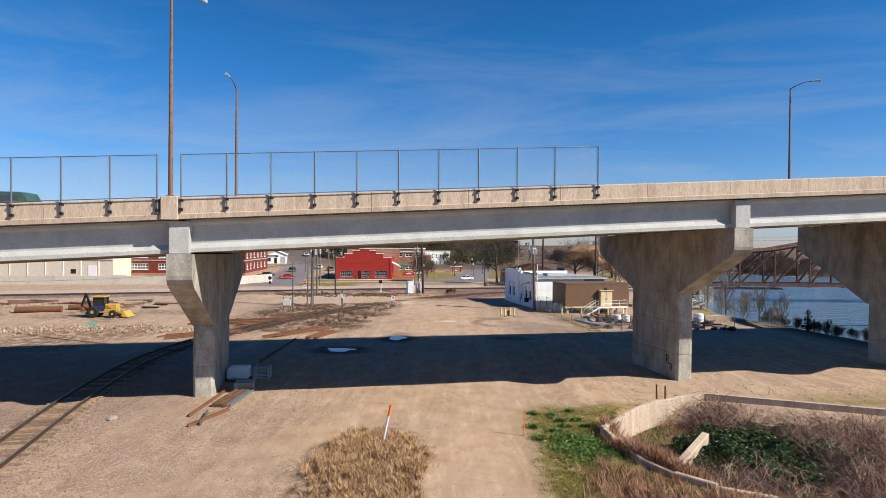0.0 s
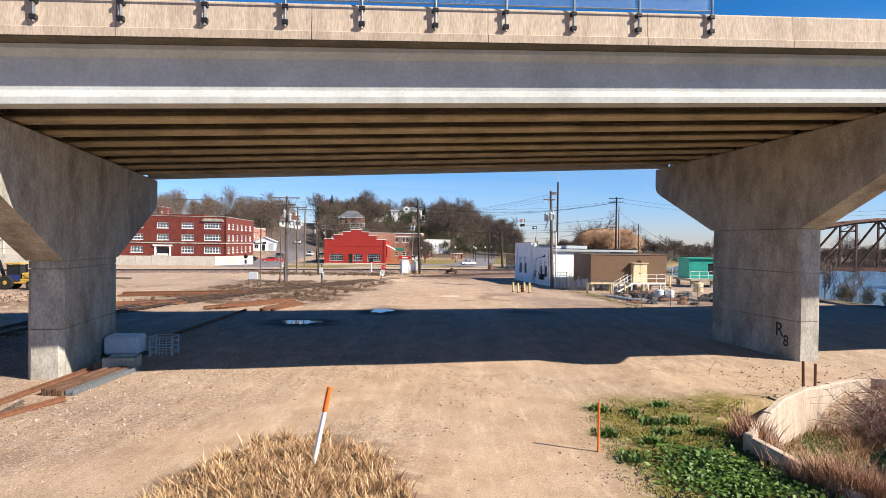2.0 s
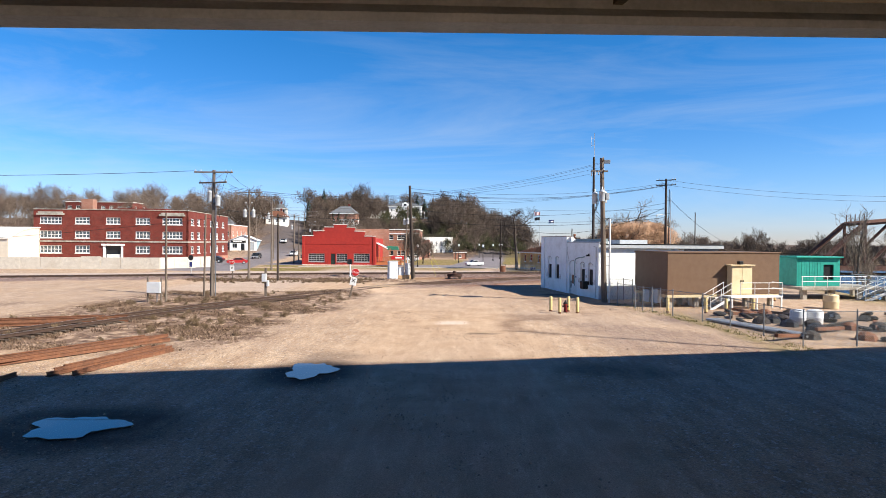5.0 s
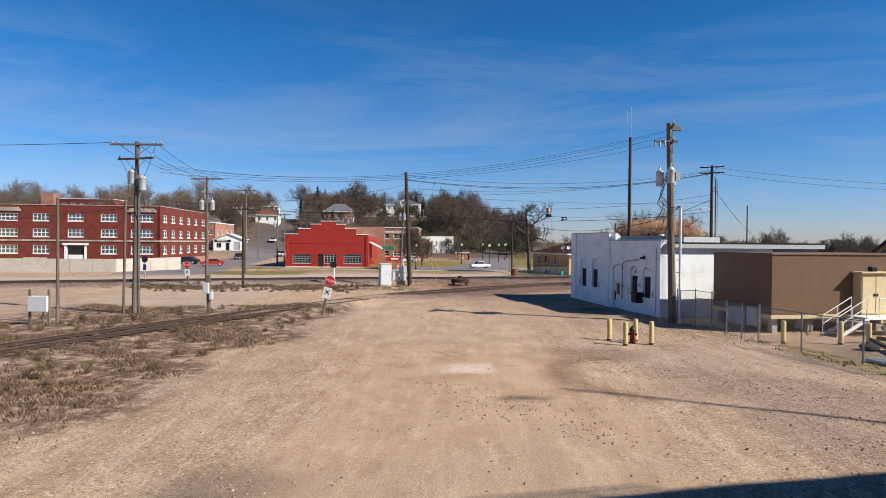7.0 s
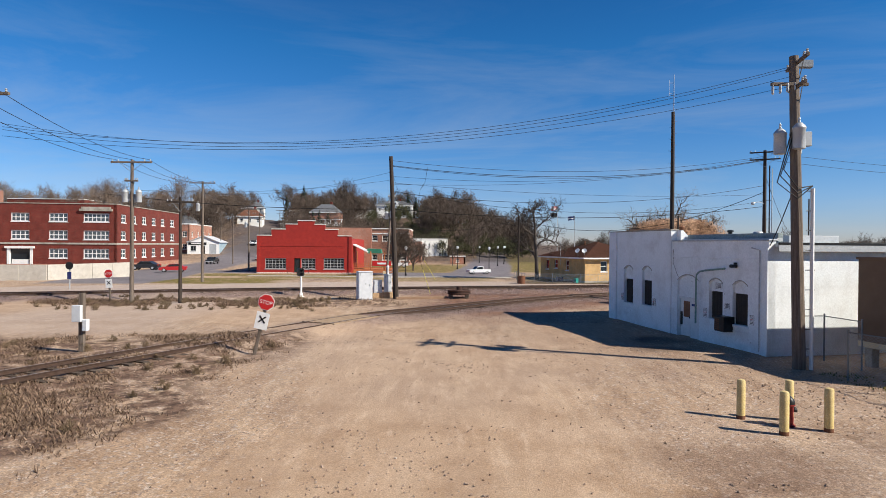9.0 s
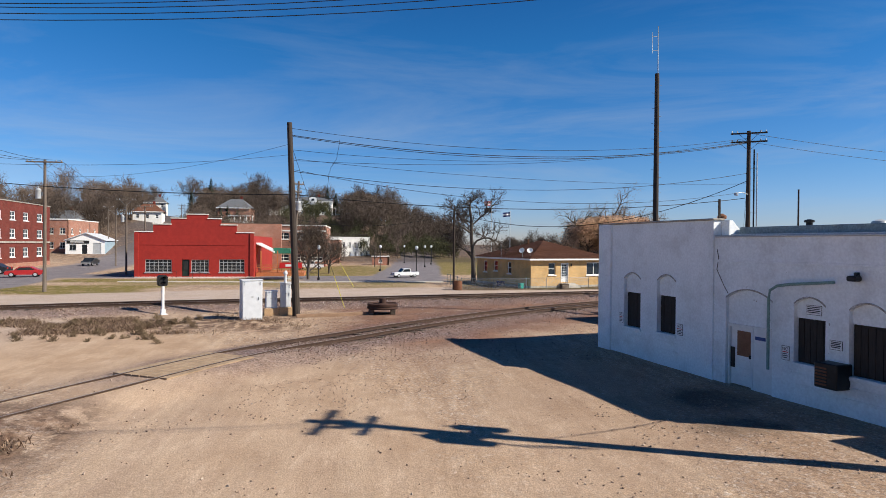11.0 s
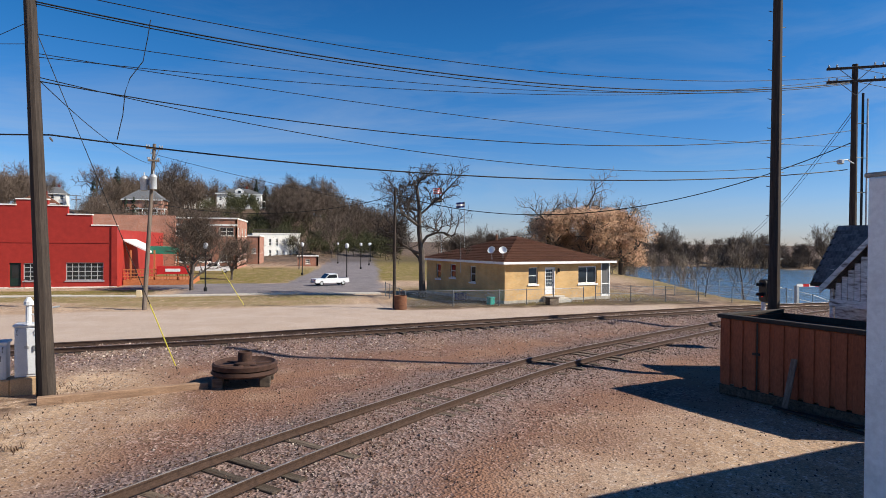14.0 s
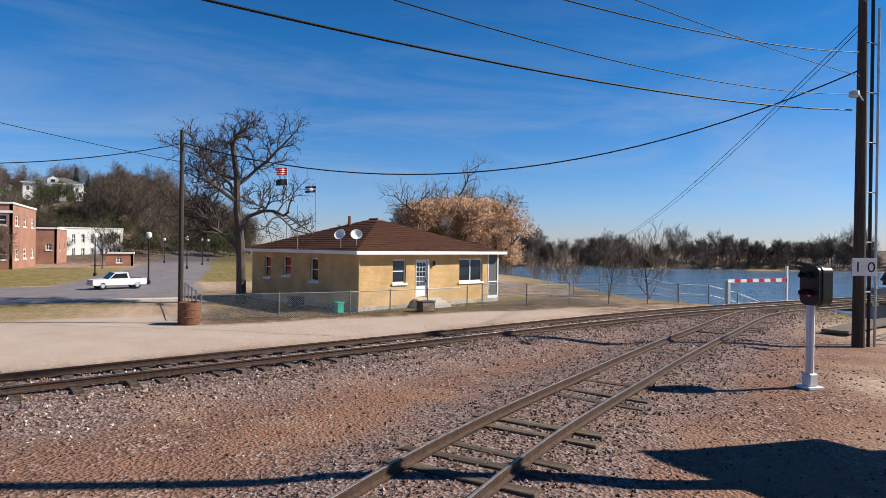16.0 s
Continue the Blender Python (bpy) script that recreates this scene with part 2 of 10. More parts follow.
NEEDLE = mat("conifer_needles", (0.016, 0.035, 0.016), (0.03, 0.055, 0.025), 2, 0.9, 0.0)
STONE = mat("crushed_stone", (0.36, 0.3, 0.26), (0.52, 0.46, 0.41), 7, 0.9, 0.2, c3=(0.3, 0.18, 0.15), scale2=3, vary=0.3)
STOREWALL = mat("storefront_white", (0.78, 0.76, 0.7), (0.85, 0.83, 0.77), 1.0, 0.8, 0.05, fine=0.06)
BEIGE = mat("beige_metal_siding", (0.61, 0.54, 0.43), (0.67, 0.6, 0.49), 1.0, 0.6, 0.03, fine=0.05)
LIGHTBLUE = mat("pale_blue_siding", (0.3, 0.4, 0.46), (0.36, 0.47, 0.53), 1.0, 0.7, 0.03)
ASPHALT = mat("asphalt", (0.1, 0.098, 0.095), (0.15, 0.147, 0.142), 5, 0.9, 0.1, c3=(0.19, 0.18, 0.17), scale2=0.3)
SIDEWALK = mat("pale_concrete_slab", (0.46, 0.42, 0.36), (0.55, 0.51, 0.44), 2, 0.9, 0.08, c3=(0.38, 0.33, 0.27), scale2=0.4)
REDCAR = mat("red_car_paint", (0.4, 0.02, 0.02), (0.45, 0.025, 0.025), 3, 0.3, 0, fine=0.02, spec=0.6)
WHITECAR = mat("white_car_paint", (0.72, 0.73, 0.74), (0.78, 0.79, 0.8), 3, 0.3, 0, fine=0.02, spec=0.6)
DARKCAR = mat("dark_car_paint", (0.015, 0.017, 0.022), (0.025, 0.027, 0.032), 3, 0.3, 0, fine=0.02, spec=0.6)
RUBBER = mat("tyre_rubber", (0.015, 0.015, 0.015), (0.03, 0.03, 0.028), 8, 0.85, 0.1)
WATERJUG = mat("white_plastic", (0.62, 0.64, 0.66), (0.7, 0.72, 0.74), 3, 0.5, 0.02)
MACHINE = mat("machine_yellow", (0.48, 0.3, 0.05), (0.58, 0.37, 0.07), 4, 0.5, 0.05, c3=(0.35, 0.23, 0.08), scale2=2)
CABLE = mat("black_cable", (0.01, 0.01, 0.01), (0.018, 0.018, 0.018), 4, 0.6, 0)


def island_mat(name, cols, rough=0.9):
    """Each loose piece of a mesh takes a colour of its own from a ramp."""
    m = bpy.data.materials.new(name)
    m.use_nodes = True
    n, l = m.node_tree.nodes, m.node_tree.links
    geo = n.new("ShaderNodeNewGeometry")
    rp = n.new("ShaderNodeValToRGB")
    while len(rp.color_ramp.elements) < len(cols):
        rp.color_ramp.elements.new(0.5)
    for e, (p, c) in zip(rp.color_ramp.elements, cols):
        e.position, e.color = p, (*c, 1)
    l.new(geo.outputs["Random Per Island"], rp.inputs["Fac"])
    l.new(rp.outputs["Color"], n["Principled BSDF"].inputs["Base Color"])
    n["Principled BSDF"].inputs["Roughness"].default_value = rough
    n["Principled BSDF"].inputs["Specular IOR Level"].default_value = 0.3
    return m


STRAW = island_mat("dry_straw", ((0.0, (0.16, 0.085, 0.045)), (0.45, (0.4, 0.235, 0.115)), (0.8, (0.58, 0.38, 0.2)), (1.0, (0.74, 0.55, 0.34))))
REDSTRAW = island_mat("reddish_dead_grass", ((0.0, (0.13, 0.06, 0.04)), (0.5, (0.33, 0.17, 0.1)), (1.0, (0.58, 0.37, 0.23))))
DEADWEED = island_mat("brown_dead_weeds", ((0.0, (0.06, 0.036, 0.024)), (0.6, (0.18, 0.118, 0.078)), (1.0, (0.38, 0.265, 0.18))))
MOSSY = island_mat("mossy_grass", ((0.0, (0.05, 0.07, 0.012)), (0.5, (0.14, 0.135, 0.025)), (1.0, (0.3, 0.25, 0.07))))
IVYLEAF = island_mat("dark_ivy_leaves", ((0.0, (0.012, 0.026, 0.01)), (0.6, (0.03, 0.06, 0.018)), (1.0, (0.075, 0.12, 0.035))), 0.45)
FRESHLEAF = island_mat("fresh_green_leaves", ((0.0, (0.03, 0.07, 0.01)), (0.6, (0.075, 0.14, 0.02)), (1.0, (0.15, 0.23, 0.045))), 0.5)
CANES = island_mat("mauve_brown_canes", ((0.0, (0.1, 0.055, 0.045)), (0.5, (0.25, 0.14, 0.105)), (1.0, (0.46, 0.34, 0.28))))


# ---- mesh tools ----
class Geo:
    """Collects vertices and faces of one mesh."""

    def __init__(self):
        self.v, self.f = [], []

    def add(self, vs, fs):
        k = len(self.v)
        self.v += [tuple(v) for v in vs]
        self.f += [tuple(i + k for i in f) for f in fs]
        return self

    def box(self, x0, y0, z0, x1, y1, z1, c=0.0, m=None):
        """A box between two corners; c chamfers its edges, m places it."""
        if c <= 0:
            vs = [(x, y, z) for z in (z0, z1) for y in (y0, y1) for x in (x0, x1)]
            fs = [(0, 2, 3, 1), (4, 5, 7, 6), (0, 1, 5, 4), (2, 6, 7, 3), (0, 4, 6, 2), (1, 3, 7, 5)]
        else:
            vs, ix = [], {}
            lo, hi = (x0, y0, z0), (x1, y1, z1)
            for s in [(a, b, d) for d in (0, 1) for b in (0, 1) for a in (0, 1)]:
                for ax in range(3):
                    p = []
                    for k in range(3):
                        e = hi[k] if s[k] else lo[k]
                        p.append(e if k == ax else e - c if s[k] else e + c)
                    ix[s, ax] = len(vs)
                    vs.append(p)
            fs = []
            for ax in range(3):
                o = [k for k in range(3) if k != ax]
                for side in (0, 1):
                    q = []
                    for a, b in ((0, 0), (1, 0), (1, 1), (0, 1)):
                        s = [0, 0, 0]
                        s[ax], s[o[0]], s[o[1]] = side, a, b
                        q.append(ix[tuple(s), ax])
                    fs.append(q if (side == 1) == (ax != 1) else q[::-1])
                for a in (0, 1):
                    for b in (0, 1):
                        s0, s1 = [0, 0, 0], [0, 0, 0]
                        s0[o[0]], s0[o[1]], s0[ax] = a, b, 0
                        s1[o[0]], s1[o[1]], s1[ax] = a, b, 1
                        s0, s1 = tuple(s0), tuple(s1)
                        fs.append((ix[s0, o[0]], ix[s0, o[1]], ix[s1, o[1]], ix[s1, o[0]]))
            for s in [(a, b, d) for d in (0, 1) for b in (0, 1) for a in (0, 1)]:
                fs.append(tuple(ix[s, k] for k in range(3)))
        if m is not None:
            vs = [m @ Vector(v) for v in vs]
        return self.add(vs, fs)

    def prism(self, poly, d0, d1, axis="y"):
        """A polygon of (a, b) pulled from d0 to d1 along an axis: y takes (x, z), x takes (y, z), z takes (x, y)."""
        put = {"y": lambda a, b, d: (a, d, b), "x": lambda a, b, d: (d, a, b), "z": lambda a, b, d: (a, b, d)}[axis]
        n = len(poly)
        vs = [put(a, b, d0) for a, b in poly] + [put(a, b, d1) for a, b in poly]
        fs = [tuple(range(n)), tuple(range(2 * n - 1, n - 1, -1))] + [(i, (i + 1) % n, n + (i + 1) % n, n + i) for i in range(n)]
        return self.add(vs, fs)

    def tube(self, pts, r, seg=8, r1=None, cap=True):
        """A round bar along points, tapering from r to r1."""
        pts = [Vector(p) for p in pts]
        n = len(pts)
        r1 = r if r1 is None else r1
        k = len(self.v)
        for i, p in enumerate(pts):
            d = (pts[min(i + 1, n - 1)] - pts[max(i - 1, 0)]).normalized()
            a = d.orthogonal().normalized() if abs(d.z) > 0.95 else d.cross(Vector((0, 0, 1))).normalized()
            b = d.cross(a)
            rr = r + (r1 - r) * i / max(n - 1, 1)
            for j in range(seg):
                t = 2 * math.pi * j / seg
                self.v.append(tuple(p + (a * math.cos(t) + b * math.sin(t)) * rr))
        for i in range(n - 1):
            for j in range(seg):
                j2 = (j + 1) % seg
                self.f.append((k + i * seg + j, k + i * seg + j2, k + (i + 1) * seg + j2, k + (i + 1) * seg + j))
        if cap:
            self.f.append(tuple(k + j for j in range(seg))[::-1])
            self.f.append(tuple(k + (n - 1) * seg + j for j in range(seg)))
        return self

    def lathe(self, prof, seg=16, at=(0, 0, 0), m=None):
        """A profile of (radius, z) turned round z."""
        vs, fs = [], []
        for r, z in prof:
            for j in range(seg):
                t = 2 * math.pi * j / seg
                vs.append(Vector((at[0] + r * math.cos(t), at[1] + r * math.sin(t), at[2] + z)))
        for i in range(len(prof) - 1):
            for j in range(seg):
                j2 = (j + 1) % seg
                fs.append((i * seg + j, i * seg + j2, (i + 1) * seg + j2, (i + 1) * seg + j))
        fs.append(tuple(range(seg))[::-1])
        fs.append(tuple((len(prof) - 1) * seg + j for j in range(seg)))
        if m is not None:
            vs = [m @ v for v in vs]
        return self.add(vs, fs)

    def sweep(self, prof, pts):
        """A closed profile of (across, up) carried level along points."""
        pts = [Vector(p) for p in pts]
        n, k, c = len(pts), len(self.v), len(prof)
        for i, p in enumerate(pts):
            d = pts[min(i + 1, n - 1)] - pts[max(i - 1, 0)]
            s = Vector((d.y, -d.x, 0)).normalized()
            for a, b in prof:
                self.v.append((p.x + s.x * a, p.y + s.y * a, p.z + b))
        for i in range(n - 1):
            for j in range(c):
                j2 = (j + 1) % c
                self.f.append((k + i * c + j, k + (i + 1) * c + j, k + (i + 1) * c + j2, k + i * c + j2))
        self.f.append(tuple(k + j for j in range(c)))
        self.f.append(tuple(k + (n - 1) * c + j for j in range(c))[::-1])
        return self

    def mesh(self, name, material, smooth=False):
        me = bpy.data.meshes.new(name)
        me.from_pydata(self.v, [], self.f)
        me.materials.append(material)
        me.update()
        bm = bmesh.new()
        bm.from_mesh(me)
        bmesh.ops.recalc_face_normals(bm, faces=bm.faces)
        bm.to_mesh(me)
        bm.free()
        if smooth:
            me.polygons.foreach_set("use_smooth", [True] * len(me.polygons))
            me.set_sharp_from_angle(angle=radians(40))
        return me


def thing(name, at, label, category, group="", kind="", turn=0.0):
    """The Empty at a thing's base."""
    ob = new(name)
    ob.empty_display_size = 0.2
    ob.matrix_basis = pose(*at, 0, 0, turn)
    return tagged(ob, label, category, group, kind)


def part(name, geo, material, parent, label="", smooth=False):
    ob = new(name, geo.mesh(name, material, smooth))
    ob.parent = parent
    return tagged(ob, label)


def solid(name, geo, material, label, category, group="", kind="", smooth=False, m=None):
    """A thing that is one mesh."""
    ob = new(name, geo.mesh(name, material, smooth))
    if m is not None:
        ob.matrix_basis = m
    return tagged(ob, label, category, group, kind)


def spline(pts, step=1.0):
    """A smooth line through points, by even steps."""
    P = [Vector((*p, 0)) if len(p) == 2 else Vector(p) for p in pts]
    P = [P[0] * 2 - P[1]] + P + [P[-1] * 2 - P[-2]]
    out = []
    for i in range(1, len(P) - 2):
        n = max(1, int((P[i + 1] - P[i]).length / step))
        for k in range(n):
            t = k / n
            a, b, c, d = P[i - 1], P[i], P[i + 1], P[i + 2]
            out.append(0.5 * ((2 * b) + (c - a) * t + (2 * a - 5 * b + 4 * c - d) * t * t + (3 * b - a - 3 * c + d) * t ** 3))
    out.append(P[-2])
    return out


# ---- the lie of the land ----
MAIN = spline([(-260, 40), (-120, 88), (-70, 106), (-43, 116), (-30, 121), (-15, 126.4), (-2, 129.3), (5, 131.2), (16, 134.0), (28.7, 137.2), (38, 138.6), (47, 139.4), (57, 140.4), (75, 140.5)], 0.6)
SPUR = spline([(-12, 2), (-15.2, 12), (-17.3, 21), (-19.4, 29), (-21.6, 37.5), (-23.6, 48), (-23.9, 56), (-22.6, 65), (-18.9, 78.5), (-14.6, 88.8), (-10.2, 97.2), (-4.9, 106.9), (-0.9, 111.5), (3.6, 116.3), (11.2, 122.9), (18.6, 127.6), (27, 132.4), (36, 137.0), (44, 138.3)], 0.6)
SHORE_Y = [-3000, 0, 40, 60, 78, 93, 114, 135, 150, 175, 204, 250, 290, 420, 3000]
SHORE_X = [150, 66, 58, 53, 49, 47, 50, 50, 47, 54, 60, 84, 104, 160, 900]
WATER_Z = -2.6


def step01(a, b, x):
    t = np.clip((x - a) / (b - a), 0, 1)
    return t * t * (3 - 2 * t)


def wave(x, y, s, seed=0.0):
    """Cheap smooth unevenness between -1 and 1."""
    return (np.sin(x * s + 1.3 * np.sin(y * s * 0.7 + seed) + seed) + np.sin(y * s * 1.13 + 1.7 * np.sin(x * s * 0.61 + 2 * seed) + 2.1) + np.sin((x + y) * s * 0.57 + 3.7 * seed)) / 3


def away(x, y, line, skip=2):
    """Distance from a line of points."""
    d = np.full(x.shape, 1e9)
    for p in line[::skip]:
        d = np.minimum(d, (x - p.x) ** 2 + (y - p.y) ** 2)
    return np.sqrt(d)


def river(x, y):
    """How far inside the river a place lies."""
    near = x - np.interp(y, SHORE_Y, SHORE_X) + 1.5 * wave(x, y, 0.12, 0.4)
    far = -((x - 100) * 0.535 + (y - 290) * 0.845) + 4 * wave(x, y, 0.03, 2.0)
    return np.minimum(near, far)


def pit(x, y):
    """1 inside the sunk, overgrown basin behind the low concrete wall."""
    left = np.interp(y, [16, 24, 28, 31, 34, 38.2, 39], [16, 13.2, 10.4, 9.2, 9.0, 10.6, 12])
    back = np.interp(x, [8, 11, 16.5, 26, 40], [38, 38.6, 39.9, 36.4, 33])
    return step01(0.15, 0.75, x - left) * step01(0.15, 0.75, back - y)


def height(x, y):
    x, y = np.asarray(x, float), np.asarray(y, float)
    z = 0.05 * wave(x, y, 0.35, 0.3) + 0.02 * wave(x, y, 1.3, 1.1)
    # town slope and wooded hill
    hill = 16 * step01(262, 345, y + 0.1 * x) * step01(34, -14, x - 0.1 * (y - 250)) * step01(-170, -20, x + 0.1 * y)
    left = 15 * step01(212, 335, y) * step01(-25, -75, x + 0.12 * (y - 250))
    z = z + np.maximum(hill, left) + 1.5 * step01(260, 400, y) * wave(x, y, 0.03, 0.8)
    z = z + 6 * step01(900, 2200, np.hypot(x, y)) * step01(0.0, 1.0, np.abs(wave(x, y, 0.002, 0.2)))
    d = river(x, y)
    z = z * step01(8, -20, d) - 4.2 * step01(-9, 5, d)
    # dirt heaps on the open lot
    z = z + 0.7 * np.exp(-(((x + 36) / 10) ** 2 + ((y - 66) / 3.0) ** 2)) * (1 + 0.5 * wave(x, y, 0.9, 0.5))
    z = z + 0.5 * np.exp(-(((x + 57) / 8) ** 2 + ((y - 88) / 5.0) ** 2))
    z = z + 0.45 * np.exp(-(((x + 2.7) / 2.5) ** 2 + ((y - 27.8) / 4.2) ** 2))
    z = z + 0.03 * np.exp(-(((x + 5.2) / 5.0) ** 2 + ((y - 104.5) / 3.6) ** 2) ** 2)
    z = z + 0.22 * np.exp(-(((x - 22.6) / 3.0) ** 2 + ((y - 125.5) / 2.0) ** 2))
    z = z + 0.35 * np.exp(-(((x + 6.6) / 1.5) ** 2 + ((y - 117.2) / 0.9) ** 2))
    return z - 1.1 * pit(x, y)


def berm(x, y):
    """The ballast bed: lifts the ground along the rails."""
    a = step01(3.4, 1.3, away(x, y, MAIN))
    b = step01(2.6, 1.2, away(x, y, SPUR))
    return 0.29 * a + (0.07 + 0.055 * step01(70, 104, y) + 0.14 * step01(92, 97, y) * step01(110, 106.5, y)) * b * (1 - a)


def gz(x, y):
    """The ground's height at one place."""
    X, Y = np.array([float(x)]), np.array([float(y)])
    return float((height(X, Y) + berm(X, Y))[0])


def make_ground():
    def axis(lo, hi, fine, reach):
        a = list(np.arange(lo, hi + 1e-6, fine))
        s = fine
        while a[-1] < reach:
            s *= 1.28
            a.append(a[-1] + s)
        s, b = fine, [lo]
        while b[-1] > -reach:
            s *= 1.28
            b.append(b[-1] - s)
        return np.array(b[:0:-1] + a)

    xs, ys = axis(-62, 56, 0.55, 3500), axis(0, 172, 0.55, 3500)
    X, Y = np.meshgrid(xs, ys)
    x, y = X.ravel(), Y.ravel()
    dm, ds = away(x, y, MAIN), away(x, y, SPUR)
    z = height(x, y) + berm(x, y)
    nx, ny = len(xs), len(ys)
    me = bpy.data.meshes.new("ground")
    me.vertices.add(nx * ny)
    me.vertices.foreach_set("co", np.stack([x, y, z], 1).ravel())
    i = (np.arange(ny - 1)[:, None] * nx + np.arange(nx - 1)[None]).ravel()
    quads = np.stack([i, i + 1, i + nx + 1, i + nx], 1)
    me.loops.add(quads.size)
    me.loops.foreach_set("vertex_index", quads.ravel())
    me.polygons.add(len(quads))
    me.polygons.foreach_set("loop_start", np.arange(len(quads)) * 4)
    me.polygons.foreach_set("use_smooth", np.ones(len(quads), bool))
    me.update(calc_edges=True)
    w1, w2, w3 = wave(x, y, 0.8, 0.3), wave(x, y, 2.1, 1.9), wave(x, y, 0.22, 0.9)
    ragged = 0.5 * w1 + 0.35 * w2
    # stones by the rails and the pink gravel between the two tracks
    gravel = np.maximum(step01(4.2, 2.3, dm + ragged), step01(3.2, 1.9, ds + ragged) * step01(100, 108, y + 2 * w1))
    gravel = np.maximum(gravel, 0.38 * step01(3.2, 1.6, ds + ragged) * step01(104, 92, y))
    bed = step01(98, 106, y + ragged) * step01(-3, 3, x + 2 * w3) * step01(36, 30, x) * step01(0, 2, 133 + 0.2 * x - y)
    bed = np.maximum(bed, step01(-4, 0, x + w1) * step01(108, 112, y) * step01(131, 128, y) * step01(32, 28, x))
    north = step01(-1, 1, y - np.interp(x, [p.x for p in SPUR if p.y > 88], [p.y for p in SPUR if p.y > 88]))
    bed = bed * np.maximum(north, step01(8.0, 3.2, ds + 1.2 * w1 + 0.6 * w2))
    lot = step01(-14, -20, x + 3 * w3) * step01(60, 52, y + 3 * w3) * step01(-42, -36, x)
    shoulder = step01(-6.5, -9.5, x + 1.8 * w3) * step01(41, 36, y + 2 * w1) * step01(-17.5, -14.5, x)
    gravel = np.maximum(gravel, np.maximum(0.28 * shoulder, 0.5 * lot))
    gravel = np.maximum(gravel, 0.5 * step01(7, 10, x + w1) * step01(17, 15, x) * step01(66, 70, y + w1) * step01(95, 90, y) * step01(-0.2, 0.4, w3 + 0.5 * w1))
    # grass
    grass = step01(4.0, 5.4, x + 0.5 * w1 + 0.4 * w2 - 0.06 * (y - 30)) * step01(12.8, 12.0, x) * step01(21, 25, y) * step01(38.6, 36.6, y + 0.7 * w1 + 0.5 * w2 - 0.25 * (x - 5)) * (1 - pit(x, y))
    grass = np.maximum(grass, 0.8 * step01(12, 13, x) * step01(44, 40, y - 0.0 * x) * step01(38, 40.5, y + 0.3 * w1) * step01(20, 26, x))
    lawn = step01(-34, -31, x + w1) * step01(6, 3, x) * step01(171.5, 172.3, y) * step01(214, 206, y + 2 * w1)
    grass = np.maximum(grass, 0.95 * lawn)
    grass = np.maximum(grass, step01(-46, -42, x + w1) * step01(-19, -22, x + w1) * step01(138.6, 139.6, y + 0.4 * w1) * step01(151, 150, y))
    grass = np.maximum(grass, 0.75 * step01(-30, -26, x) * step01(8, 5, x) * step01(150.5, 152, y + 0.7 * w1) * step01(155.8, 155.2, y))
    yard = step01(9.5, 11, x) * step01(34, 31, x) * step01(143.6, 144.6, y - 0.05 * (x - 10)) * step01(168, 160, y)
    grass = np.maximum(grass, yard * (0.45 + 0.5 * step01(-0.3, 0.5, w1)))
    grass = np.maximum(grass, step01(-38, -34, x + w1) * step01(-9, -12, x + w1) * step01(154.5, 155.5, y + 0.3 * w1) * step01(163, 162, y))
    grass = np.maximum(grass, 0.6 * step01(-14, -11, x) * step01(7, 4, x) * step01(146.5, 148, y + 0.6 * w1) * step01(152, 150.5, y))
    grass = np.maximum(grass, step01(-16, -13, x) * step01(-1, -3, x + w1) * step01(168, 170, y) * step01(196, 190, y))
    grass = np.maximum(grass, step01(9, 12, x + w1) * step01(42, 38, x) * step01(172, 176, y) * step01(290, 270, y))
    grass = np.maximum(grass, 0.9 * step01(5, -3, river(x, y)) * step01(-14, -7, river(x, y)))
    strip = 0.6 * step01(15.3, 15.9, x + 0.3 * w1) * step01(17.3, 16.4, x) * step01(68, 70, y) * step01(90, 84, y)
    grass = np.maximum(grass, strip)
    # dead weeds and bare brown soil
    dry = step01(-7.5, -9.5, x + 2.2 * w1 + (y - 84) * -0.12) * step01(66, 71, y + 2 * w1) * step01(101, 97, y + w1) * step01(-30, -24, x - 0.0 * y)
    dry = np.maximum(dry, step01(-3.0, -5.0, x + 1.5 * w1) * step01(113, 115.5, y + 0.15 * x) * step01(126, 124.5, y - 0.2 * x + 2) * step01(-34, -28, x))
    dry = np.maximum(dry, step01(1.15, 0.8, np.hypot((x + 2.7) / 2.9, (y - 27.8) / 5.3) + 0.18 * w2 + 0.1 * w1))
    dry = np.maximum(dry, 0.9 * step01(9, 10, x + w1) * step01(40, 36, x) * step01(142.4, 143.4, y + 0.4 * w1 - 0.06 * (x - 10)) * step01(149, 147, y))
    dry = np.maximum(dry, 0.8 * step01(0.25, -0.35, w3 + 0.4 * w1) * step01(-24, -29, x + 2 * w1) * step01(-70, -60, x) * step01(50, 58, y) * step01(92, 84, y))
    dry = np.maximum(dry, pit(x, y) * 0.8)
    dry = np.maximum(dry, step01(205, 235, y + 0.1 * x) * step01(-5, -12, river(x, y)))
    dry = np.maximum(dry, step01(-2, -8, river(x, y)) * step01(30, 60, x + 0.3 * y - 60) * step01(60, 90, x))
    dry = np.maximum(dry, yard * step01(0.6, -0.2, w1 + 0.3 * w2))
    dry = np.maximum(dry, step01(8, 12, x) * step01(11.5, 9.5, np.abs(x - 8)) * step01(2.5, 1.2, np.hypot(x - 9.0, y - 84.2) + 0.6 * w1))
    # pale crushed-limestone road beyond the main line
    nline = y - np.interp(x, [p.x for p in MAIN], [p.y for p in MAIN])
